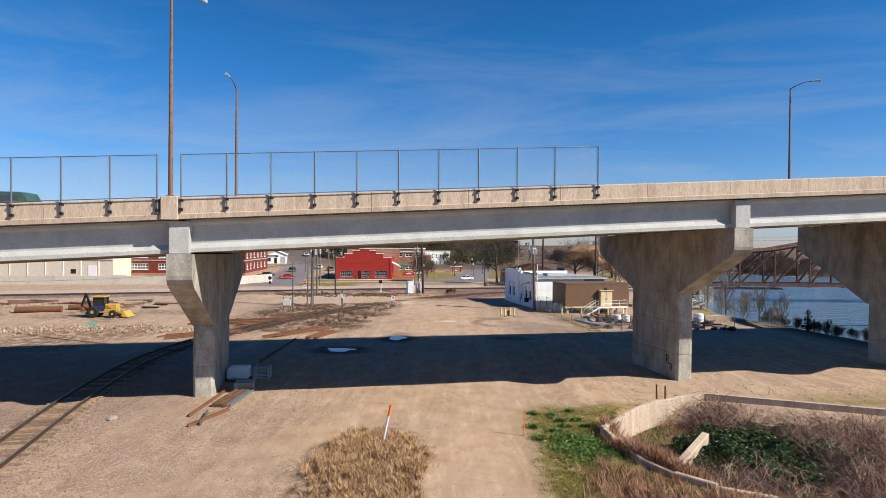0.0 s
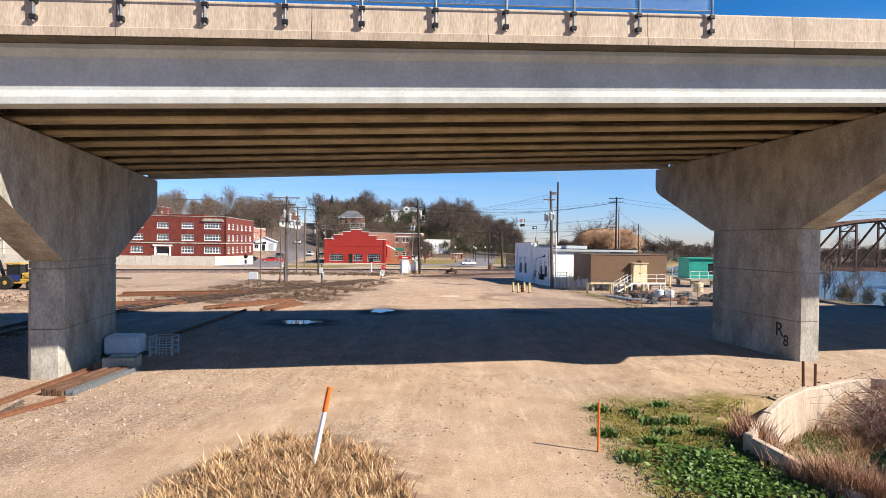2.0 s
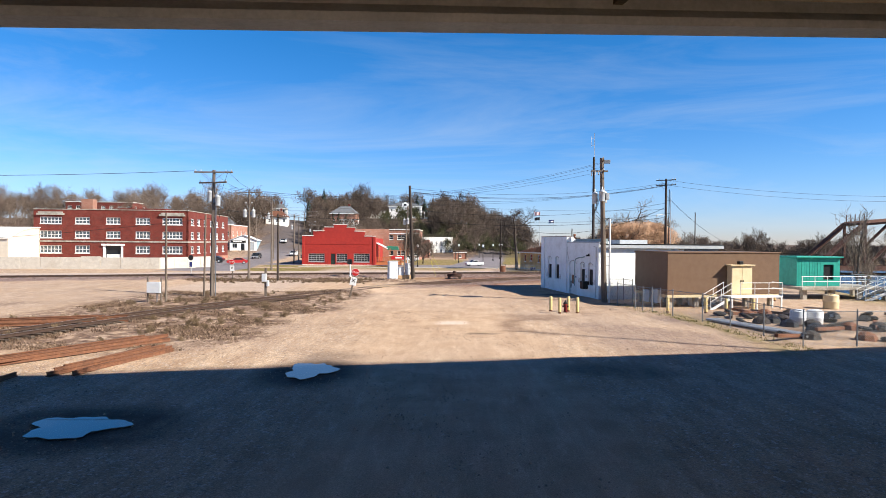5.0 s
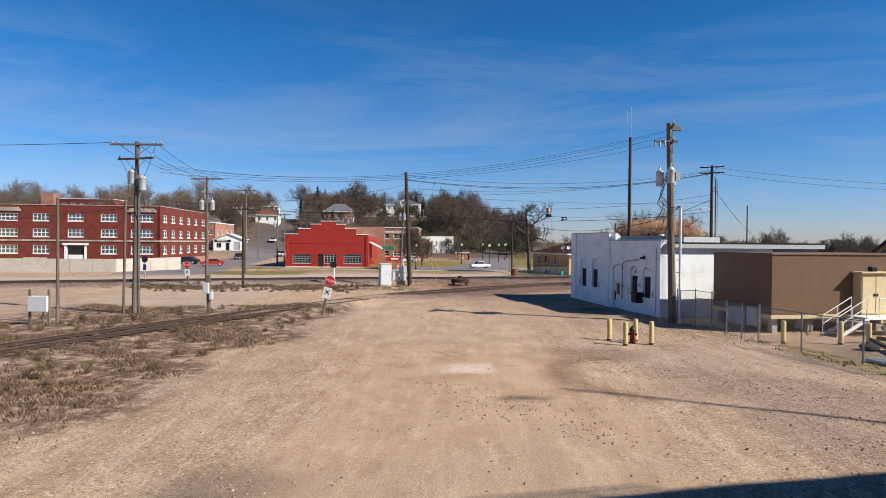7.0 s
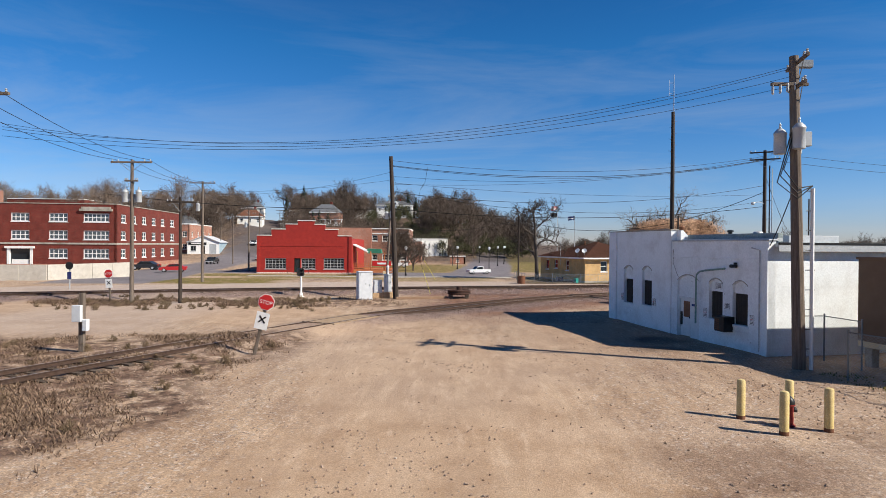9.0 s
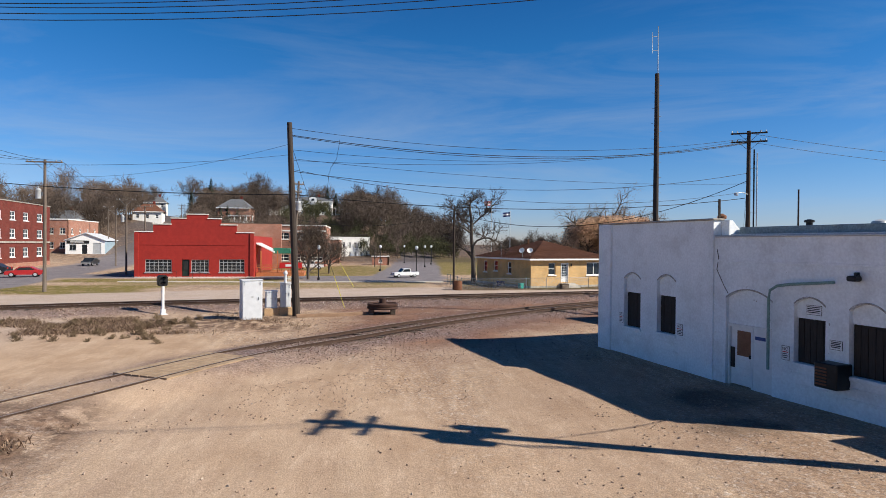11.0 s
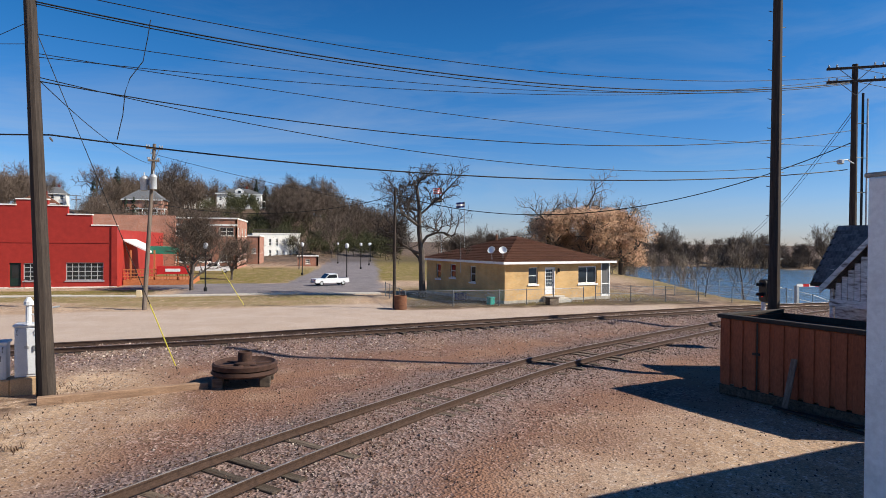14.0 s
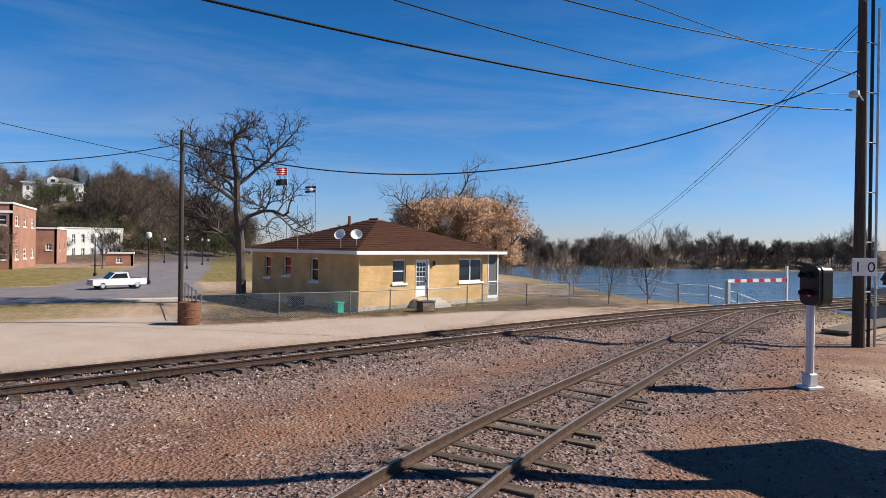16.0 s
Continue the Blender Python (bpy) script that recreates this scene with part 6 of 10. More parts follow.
def make_brick_building():
    b = thing("red_brick_building", (-58.0, 177.3, gz(-58, 177) - 0.1), "three-storey dark red brick building with white sash windows", "building", turn=6)
    M = pose(-32.5, 0, 0)
    rows = ((1.9, 3.6), (5.2, 6.8), (8.3, 9.8))
    cols = [(1.3, 5.85, 3), (8.6, 11.7, 2), (15.1, 18.1, 2), (21.3, 24.4, 2), (27.0, 31.3, 3)]
    holes = [(x0, x1, z0, z1) for x0, x1, _ in cols for z0, z1 in rows if not (x0 == 15.1 and z0 < 2)] + [(14.8, 18.4, 0.6, 3.5)]
    g = Geo()
    wall(g, 32.5, 11.4, 0.4, holes, M)
    part("front_wall", g, REDBRICK, b)
    for x0, x1, n in cols:
        for z0, z1 in rows:
            if not (x0 == 15.1 and z0 < 2):
                window(b, x0, x1, z0, z1, M, n * 2, 2, pane_mt=PALEWIN, bar=0.12, deep=0.15)
    e = part("entrance", Geo().box(14.8, 0.3, 0.6, 18.4, 0.36, 3.5, m=M), DARKWIN, b, "dark recessed entrance")
    part("door_surround", Geo().box(14.5, -0.1, 0.5, 14.95, 0.29, 3.6, m=M).box(18.25, -0.1, 0.5, 18.7, 0.29, 3.6, m=M).box(14.2, -0.3, 3.6, 19.0, 0.29, 4.0, m=M).box(15.2, 0.1, 0.6, 18.0, 0.28, 1.7, m=M), WHITEM, e)
    S = pose(0, 0, 0, 0, 0, 90)
    sc = [(2.0, 4.2), (6.8, 9.0), (11.8, 14.0), (17.0, 19.2), (22.2, 24.4), (28.0, 30.6)]
    g = Geo()
    wall(g, 34, 11.4, 0.4, [(x0, x1, z0, z1) for x0, x1 in sc for z0, z1 in rows], S)
    part("side_wall", g, REDBRICK, b)
    for x0, x1 in sc:
        for z0, z1 in rows:
            window(b, x0, x1, z0, z1, S, 2, 2, pane_mt=PALEWIN, bar=0.12, deep=0.15)
    part("back_wall", Geo().box(-32.5, 33.6, 0, -0.4, 34, 11.4).box(-32.5, 0.4, 0, -32.1, 33.6, 11.4), REDBRICK, b)
    part("roof", Geo().box(-32.1, 0.4, 10.6, -0.4, 33.6, 10.8), ASPHALT, b)
    part("coping", Geo().box(-32.6, -0.1, 11.402, 0.1, 0.45, 11.55).box(-0.45, 0.45, 11.402, 0.1, 34.1, 11.55), CONCRETE, b)
    for x0, x1 in ((0.7, 6.4), (26.4, 31.9)):
        part("cornice", Geo().box(x0, -0.35, 10.2, x1, -0.002, 10.6, m=M), CONCRETE, b)
        part("cornice_step", Geo().box(x0 + 0.3, -0.2, 10.602, x1 - 0.3, -0.002, 10.95, m=M), CONCRETE, b)
    part("belt_course", Geo().box(-32.55, -0.12, 4.35, 0.12, -0.002, 4.65).box(0.002, -0.002, 4.35, 0.12, 34, 4.65), CONCRETE, b)
    part("basement_band", Geo().box(-32.55, -0.1, -0.4, 0.1, -0.002, 0.9).box(0.002, -0.002, -0.4, 0.1, 34, 0.9), PINKBRICK, b)
    part("chimney", Geo().box(-24.5, 4, 10.8, -22.0, 6, 14.0, 0.05), PINKBRICK, b)
    part("roof_house", Geo().box(-20, 12, 10.8, -9, 20, 12.4), REDBRICK, b)


make_brick_building()


def make_red_building():
    b = thing("red_false_front_building", (-29.75, 165.95, gz(-22, 166) - 0.05), "bright red shop building with stepped false front", "building", turn=3.1)
    W = 14.75
    steps = [(0, 5.95), (2.2, 5.95), (2.2, 6.95), (4.4, 6.95), (4.4, 7.75), (6.3, 7.75), (6.3, 8.3), (8.95, 8.3), (8.95, 7.75), (10.6, 7.75), (10.6, 6.95), (12.6, 6.95), (12.6, 5.95), (W, 5.95)]
    holes = [(1.25, 4.5, 0.75, 2.4), (5.75, 6.7, 0.2, 2.42), (6.9, 9.1, 0.75, 2.4), (10.4, 13.6, 0.75, 2.45)]
    g = Geo()
    wall(g, W, 5.9, 0.3, holes, I4)
    g.prism([(0, 5.9)] + steps + [(W, 5.9)], 0, 0.3, "y")
    part("front_wall", g, REDSIDE, b)
    for (xa, za), (xb, zb) in zip(steps, steps[1:]):
        if za == zb:
            part("coping", Geo().box(xa - 0.06, -0.08, za, xb + 0.06, 0.38, za + 0.12, 0.015), STOREWALL, b, "pale stone coping")
    part("side_wall", Geo().box(0, 0.3, 0, 0.3, 26, 5.6).box(W - 0.3, 0.3, 0, W, 26, 5.6).box(0.3, 25.7, 0, W - 0.3, 26, 5.6), REDSIDE, b)
    for x in (-0.05, W - 0.45):
        part("corner_post", Geo().box(x, -0.1, 0, x + 0.5, -0.002, 5.9, 0.01), REDSIDE, b)
    part("roof", Geo().box(0.3, 0.3, 5.2, W - 0.3, 25.7, 5.35), STOREWALL, b)
    part("rear_parapet", Geo().box(0.0, 26.001, 0, W + 1.5, 27, 8.0), PINKBRICK, b, "brown brick rear parapet wall")
    part("belt_line", Geo().box(0.45, -0.04, 4.3, W - 0.45, -0.002, 4.38), REDSIDE, b)
    part("plinth", Geo().box(-0.05, -0.14, -0.3, 5.7, -0.002, 0.16).box(6.75, -0.14, -0.3, W + 0.05, -0.002, 0.16), STOREWALL, b, "pale stone plinth")
    for h, n in ((holes[0], 3), (holes[2], 2), (holes[3], 3)):
        window(b, *h, I4, n * 2, 4, GREYMET, DARKWIN, bar=0.06)
    d = part("door", Geo().box(5.8, 0.12, 0.22, 6.65, 0.18, 2.38), mat("dark_green_door", (0.015, 0.03, 0.025), (0.02, 0.04, 0.03), 4, 0.4, 0), b)
    part("pane", Geo().box(5.95, 0.1, 1.0, 6.5, 0.118, 2.2), DARKWIN, d)
    part("step", Geo().box(5.4, -1.0, -0.2, 7.2, -0.145, 0.15, 0.02), SIDEWALK, b)
    for x in (4.9, 5.3, 7.3, 8.2):
        part("ramp_rail_post", Geo().tube([(x, -1.0, 0), (x, -1.0, 0.95)], 0.03, 6), BLACK, b)
    part("ramp_rail", Geo().tube([(4.9, -1.0, 0.93), (5.3, -1.0, 0.93)], 0.03, 6).tube([(7.3, -1.0, 0.93), (9.6, -1.0, 0.5)], 0.03, 6), BLACK, b)
    # porch at the side: white slanting roof, timber deck rail
    part("porch_roof", Geo().prism([(W, 4.7), (W + 2.4, 3.5), (W + 2.4, 3.35), (W, 4.55)], 2.5, 9, "y"), WHITEM, b)
    part("awning", Geo().prism([(W + 2.2, 4.0), (W + 4.4, 3.9), (W + 4.6, 3.2), (W + 2.2, 3.2)], 4, 8, "y"), mat("green_awning", (0.03, 0.16, 0.1), (0.04, 0.2, 0.13), 3, 0.8, 0.05), b, "green canvas awning")
    deck = part("porch_deck", Geo().box(W + 0.1, 2.2, -0.1, W + 6.5, 9, 0.6), mat("orange_stained_timber", (0.42, 0.14, 0.05), (0.5, 0.19, 0.08), 4, 0.7, 0.1), b, "orange-stained timber porch deck")
    for z in (0.9, 1.25, 1.6):
        part("deck_rail", Geo().box(W + 0.1, 2.2, z, W + 6.5, 2.28, z + 0.09), deck.data.materials[0], deck)
    for k in range(22):
        part("baluster", Geo().box(W + 0.15 + 0.3 * k, 2.22, 0.6, W + 0.2 + 0.3 * k, 2.26, 1.6), deck.data.materials[0], deck)
    for k in range(3):
        part("porch_post", Geo().box(W + 0.6 + 2.2 * k, 2.6, 0.6, W + 0.75 + 2.2 * k, 2.75, 3.6), deck.data.materials[0], b)
    part("banner", Geo().box(W + 3.2, 2.1, 1.2, W + 6.2, 2.16, 2.0), SIGNRED, b, "red banner with white marks")
    part("banner_mark", Geo().box(W + 4.0, 2.06, 1.45, W + 5.4, 2.098, 1.75), WHITEM, b)


make_red_building()


def make_house():
    b = thing("yellow_brick_house", (17.3, 146.1, 0.1), "single-storey buff brick house with brown hipped roof", "house", turn=19.5)
    W, D, H = 10.05, 11.5, 3.0
    F = I4
    L = pose(0, D, 0, 0, 0, -90)
    front = [(2.3, 3.25, 1.3, 2.6), (3.95, 4.95, 0.45, 2.55), (7.5, 9.6, 1.2, 2.62)]
    g = Geo()
    wall(g, W, H, 0.3, front, F, -0.3)
    part("front_wall", g, TANBRICK, b)
    left = [(D - 4.6, D - 3.8, 1.3, 2.6), (D - 7.6, D - 6.7, 1.5, 2.65), (D - 9.9, D - 9.1, 1.3, 2.6)]
    g = Geo()
    wall(g, D - 0.3, H, 0.3, left, L, -0.3)
    part("side_wall", g, TANBRICK, b)
    part("back_wall", Geo().box(0.3, D - 0.3, -0.3, W, D, H).box(W - 0.3, 0.3, -0.3, W, D - 0.3, H), TANBRICK, b)
    part("foundation", Geo().box(-0.04, -0.04, -0.4, W + 0.04, D + 0.04, 0.12), CONCRETE, b)
    window(b, *front[0], F, 1, 2, WHITEM, DARKWIN, bar=0.05)
    window(b, *front[2], F, 2, 1, WHITEM, DARKWIN, bar=0.07)
    for h in left:
        window(b, *h, L, 1, 2, WHITEM, DARKWIN, bar=0.05)
    d = part("screen_door", Geo().box(4.0, 0.08, 0.47, 4.9, 0.13, 2.52, 0.01), WHITEM, b, "white storm door with glazed panels")
    for r in range(5):
        for c in range(3):
            part("pane", Geo().box(4.12 + 0.23 * c, 0.065, 1.1 + 0.27 * r, 4.31 + 0.23 * c, 0.078, 1.33 + 0.27 * r), PALEWIN if r < 2 else DARKWIN, d)
    part("door_handle", Geo().box(4.78, 0.03, 1.3, 4.84, 0.078, 1.42), BLACK, d)
    part("door_frame", Geo().box(3.95, -0.03, 0.45, 3.998, 0.2, 2.55).box(4.902, -0.03, 0.45, 4.95, 0.2, 2.55).box(3.95, -0.03, 2.522, 4.95, 0.2, 2.58), WHITEM, b)
    part("porch_lamp", Geo().lathe([(0.03, 2.2), (0.08, 2.25), (0.08, 2.45), (0.02, 2.52)], 8, (5.3, -0.1, 0)), BLACK, b)
    # hipped roof of overlapping shingle courses
    o, rise = 0.5, 2.0
    x0, x1, y0, y1, zb = -o, W + 1.3, -o, D + o, H + 0.02
    half = (x1 - x0) / 2
    ya, yb, xm = y0 + half * 0.98, y1 - half * 0.98, (x0 + x1) / 2
    yb = max(yb, ya + 0.4)
    n = 16
    for f, name in ((0, "front"), (1, "left"), (2, "back"), (3, "right")):
        g = Geo()
        for k in range(n):
            t0, t1 = k / n, min(1.0, (k + 1.12) / n)
            z0, z1 = zb + rise * t0 + 0.035, zb + rise * t1 + 0.004
            def ring(t):
                return ((x0 + (xm - x0) * t, y0 + (ya - y0) * t), (x1 + (xm - x1) * t, y0 + (ya - y0) * t), (x1 + (xm - x1) * t, y1 + (yb - y1) * t), (x0 + (xm - x0) * t, y1 + (yb - y1) * t))
            r0, r1 = ring(t0), ring(t1)
            i, j = ((0, 1), (3, 0), (2, 3), (1, 2))[f]
            g.add([(*r0[i], z0), (*r0[j], z0), (*r1[j], z1), (*r1[i], z1), (*r0[i], z0 - 0.035), (*r0[j], z0 - 0.035)], [(0, 1, 2, 3), (4, 5, 1, 0)])
            part("shingle_course", g, ROOFBR, b)
    part("roof_deck", Geo().add([(x0, y0, zb), (x1, y0, zb), (x1, y1, zb), (x0, y1, zb), (xm, ya, zb + rise - 0.03), (xm, yb, zb + rise - 0.03)], [(0, 3, 2, 1), (0, 1, 4), (1, 2, 5, 4), (2, 3, 5), (3, 0, 4, 5)]), DARKWOOD, b)
    part("ridge_cap", Geo().tube([(xm, ya, zb + rise + 0.03), (xm, yb, zb + rise + 0.03)], 0.07, 6), ROOFBR, b)
    part("fascia", Geo().box(x0, y0 - 0.03, H - 0.12, x1, y0 - 0.002, zb + 0.04).box(x0 - 0.03, y0, H - 0.12, x0 - 0.002, y1, zb + 0.04), WHITEM, b, "white eaves board")
    part("soffit", Geo().box(x0, y0, H - 0.1, x1, -0.002, H - 0.06).box(x0, 0, H - 0.1, -0.002, y1, H - 0.06), WHITEM, b)
    part("downpipe", Geo().tube([(-0.05, -0.1, H - 0.1), (-0.05, -0.1, 0.2)], 0.04, 6), TANBRICK, b)
    part("vent_pipe", Geo().tube([(xm - 1.2, ya + 1.4, zb + 1.5), (xm - 1.2, ya + 1.4, zb + 2.2)], 0.09, 8), RUST, b)
    for k, (lx, ly) in enumerate(((-0.1, 1.5), (0.35, 0.7))):
        dish = part("satellite_dish", Geo().lathe([(0.02, 0), (0.16, 0.025), (0.26, 0.08), (0.31, 0.13), (0.3, 0.14), (0.16, 0.045), (0.02, 0.025)], 18, m=pose(lx, ly, zb + 0.85, 60, 0, -60 + 25 * k)), WHITEM, b, "white satellite dish", True)
        part("dish_arm", Geo().tube([(lx, ly, zb + 0.8), (lx + 0.1, ly + 0.1, zb + 0.1)], 0.025, 6), GREYMET, dish)
    part("antenna_rod", Geo().tube([(-0.3, 5.5, 2.0), (-0.3, 5.5, 5.6)], 0.02, 5), GREYMET, b)
    # screened porch at the end, front step and stair
    part("porch_post", Geo().box(W + 0.95, -0.02, 0.1, W + 1.05, 0.08, H - 0.12), WHITEM, b)
    part("porch_post", Geo().box(W + 0.02, -0.02, 0.1, W + 0.1, 0.08, H - 0.12), WHITEM, b)
    part("porch_rail", Geo().box(W + 0.1, 0.0, 1.1, W + 0.95, 0.06, 1.18).box(W + 0.1, 0.0, 0.1, W + 0.95, 0.06, 0.3), WHITEM, b)
    part("insect_screen", Geo().box(W + 0.1, 0.025, 0.3, W + 0.95, 0.035, H - 0.14), glass_mat("dark_screen", (0.1, 0.1, 0.1), 0.7), b)
    part("porch_floor", Geo().box(W + 0.05, 0, -0.3, W + 1.1, D, 0.099), CONCRETE, b)
    for k in range(3):
        part("door_step", Geo().box(3.7 - 0.05 * k, -0.5 - 0.32 * k, -0.3, 5.6 + 0.1 * k, -0.05 - 0.32 * k if k == 0 else -0.182 - 0.32 * k, 0.38 - 0.14 * k, 0.015), SIDEWALK, b)


make_house()


# ---- town beyond the tracks ----
def make_block(name, x, y, w, d, h, turn, wall_mt, label, cols, rows, win=(1.2, 1.6), first=1.0, storey=3.4, z=None, trim=None, side=0, pane=None, parapet=0.4):
    """A flat-roofed building with a grid of real windows on its front, and side windows on the right."""
    z = gz(x + w / 2, y) - 0.1 if z is None else z
    b = thing(name, (x, y, z), label, "building", turn=turn)
    trim = trim or STOREWALL
    holes = [(w * (k + 0.5) / cols - win[0] / 2, w * (k + 0.5) / cols + win[0] / 2, first + storey * r, first + storey * r + win[1]) for k in range(cols) for r in range(rows)]
    g = Geo()
    wall(g, w, h, 0.3, holes, I4, -1.0)
    part("front_wall", g, wall_mt, b)
    for q in holes:
        window(b, *q, I4, 2, 2, trim, pane or DARKWIN, bar=0.09)
    S = pose(w, 0, 0, 0, 0, 90)
    sh = [(d * (k + 0.5) / side - win[0] / 2, d * (k + 0.5) / side + win[0] / 2, first + storey * r, first + storey * r + win[1]) for k in range(side) for r in range(rows)]
    g = Geo()
    wall(g, d, h, 0.3, sh, S, -1.0)
    part("side_wall", g, wall_mt, b)
    for q in sh:
        window(b, *q, S, 2, 2, trim, pane or DARKWIN, bar=0.09)
    part("back_wall", Geo().box(0, d - 0.3, -1, w - 0.3, d, h).box(0, 0.3, -1, 0.3, d - 0.3, h), wall_mt, b)
    part("roof", Geo().box(0.3, 0.3, h - parapet - 0.2, w - 0.3, d - 0.3, h - parapet), ASPHALT, b)
    part("cornice", Geo().box(-0.12, -0.15, h + 0.002, w + 0.12, 0.35, h + 0.22).box(w - 0.35, 0.351, h + 0.002, w + 0.12, d + 0.12, h + 0.22), trim, b)
    return b


sb = make_block("brick_hall", -27.4, 205, 19.3, 16, 8.0, 0, PINKBRICK, "long pale red brick hall with white bands", 6, 2, (2.2, 1.3), 1.2, 4.2, side=3)
part("white_band", Geo().box(-0.05, -0.06, 6.9, 19.35, -0.002, 7.2), STOREWALL, sb)
make_block("brick_annex", -10.6, 228, 4.2, 12, 5.5, 0, PINKBRICK, "low plain brick annex", 2, 1, (0.8, 1.0), 2.2, side=2)
wb3 = make_block("white_stucco_building", -11.3, 270.5, 12.6, 15, 7.0, 16, STOREWALL, "white stuccoed building with tall dark arched windows", 7, 2, (0.72, 1.9), 0.8, 3.0, z=-0.6, side=3)
for k in range(14):
    part("roof_baluster", Geo().box(0.2 + 0.87 * k, 0.05, 7.22, 0.42 + 0.87 * k, 0.3, 8.0), DARKWOOD, wb3)
part("roof_rail", Geo().box(0, 0.05, 8.0, 12, 0.3, 8.15), DARKWOOD, wb3)
make_block("street_corner_building", -78, 238, 7.5, 20, 8.0, 4, PINKBRICK, "two-storey brick corner building", 3, 2, (1.2, 1.5), 1.2, side=4)
make_block("hilltop_school", -153, 284, 26, 14, 6.5, 3, REDBRICK, "far orange-red brick building on the wooded slope", 8, 2, (1.6, 1.3), 0.8, 3.0, side=2, z=13.0)
make_block("garden_pavilion", 1.1, 216, 3.6, 3, 1.8, 0, PINKBRICK, "small brick pavilion box in the park", 1, 1, (0.8, 0.8), 0.5, z=0.0)


def make_gabled_shop():
    b = thing("white_gabled_shop", (-70.0, 236, gz(-66, 238) - 0.1), "white metal shop with a pale low gable roof and dark fascia", "building", turn=14)
    w, d, h, rise = 8.2, 22, 3.3, 1.7
    holes = [(0.8, 2.2, 0.9, 2.3), (3.4, 4.5, 0.1, 2.3), (5.6, 7.4, 0.1, 2.7)]
    g = Geo()
    wall(g, w, h, 0.25, holes, I4, -1.0)
    g.prism([(0, h), (w, h), (w / 2, h + rise)], 0.0, 0.25, "y")
    part("front_wall", g, WHITEM, b)
    window(b, *holes[0], I4, 2, 1, GREYMET, DARKWIN, bar=0.07)
    part("door", Geo().box(3.4, 0.1, 0.1, 4.5, 0.16, 2.3), DARKWIN, b, "dark glazed shop door")
    part("roll_door", Geo().box(5.6, 0.1, 0.1, 7.4, 0.16, 2.7), GREYMET, b)
    part("sign_fascia", Geo().box(0.3, -0.12, 2.55, 4.9, -0.002, 3.25, 0.02), BLACK, b, "dark sign fascia")
    part("fascia_mark", Geo().box(1.0, -0.13, 2.8, 3.8, -0.122, 3.0), WHITEM, b)
    for x in (0.0, w - 0.25):
        part("side_wall", Geo().box(x, 0.25, -1, x + 0.25, d, h), LIGHTBLUE, b)
    part("back_wall", Geo().box(0.25, d - 0.25, -1, w - 0.25, d, h), LIGHTBLUE, b)
    for sx in (-1, 1):
        e = w / 2 + sx * (w / 2 + 0.3)
        part("roof", Geo().prism([(w / 2, h + rise + 0.02), (e, h - 0.1), (e, h + 0.02), (w / 2, h + rise + 0.14)], -0.4, d + 0.3, "y"), CABINET, b, "pale metal roof")


make_gabled_shop()


def make_warehouse():
    b = thing("beige_warehouse", (-122, 162, 0), "long beige metal warehouse with a pale curved roof", "warehouse", turn=3)
    w, d = 33.5, 22
    part("front_wall", Geo().box(0, 0, -0.3, w, 0.2, 4.8), BEIGE, b)
    part("side_wall", Geo().prism([(0.2, -0.3), (0.2, 4.8), (4, 6.4), (8, 7.1), (14, 7.1), (18, 6.4), (22, 4.8), (22, -0.3)], w - 0.2, w, "x"), BEIGE, b)
    roof = [(-0.3, 4.8), (4, 6.45), (8, 7.2), (14, 7.2), (18, 6.45), (22.3, 4.8), (22.3, 4.95), (18, 6.6), (14, 7.35), (8, 7.35), (4, 6.6), (-0.3, 4.95)]
    part("roof", Geo().prism(roof, -0.2, w + 0.2, "x"), STOREWALL, b)
    for k in range(7):
        part("wall_post", Geo().box(2 + 4.6 * k, -0.1, -0.3, 2.25 + 4.6 * k, -0.002, 4.75), STOREWALL, b)
    part("roll_door", Geo().box(27, -0.08, 0, 29.2, -0.002, 3.2), WHITEM, b)
    part("vent_window", Geo().box(22.5, -0.05, 1.0, 23.8, -0.002, 2.2), DARKWIN, b)
    part("side_door", Geo().box(w + 0.002, 6, 0, w + 0.06, 7.2, 2.4), WHITEM, b)


make_warehouse()


def make_yard_wall():
    b = thing("concrete_yard_wall", (-120, 132, 0), "weathered pale concrete yard wall made of panels", "wall", turn=8.0)
    for k in range(24):
        h = 2.0 if k % 5 else 2.15
        part("wall_panel", Geo().box(3.05 * k, -0.1, -0.3, 3.05 * k + 3.02, 0.12, h - 0.1, 0.02), SIDEWALK, b)
    m = pose(73.2, 0, 0, 0, 0, 62)
    for k in range(4):
        part("wall_panel", Geo().box(3.05 * k, -0.1, -0.3, 3.05 * k + 3.02, 0.12, 1.9, 0.02, m=m), SIDEWALK, b)


make_yard_wall()


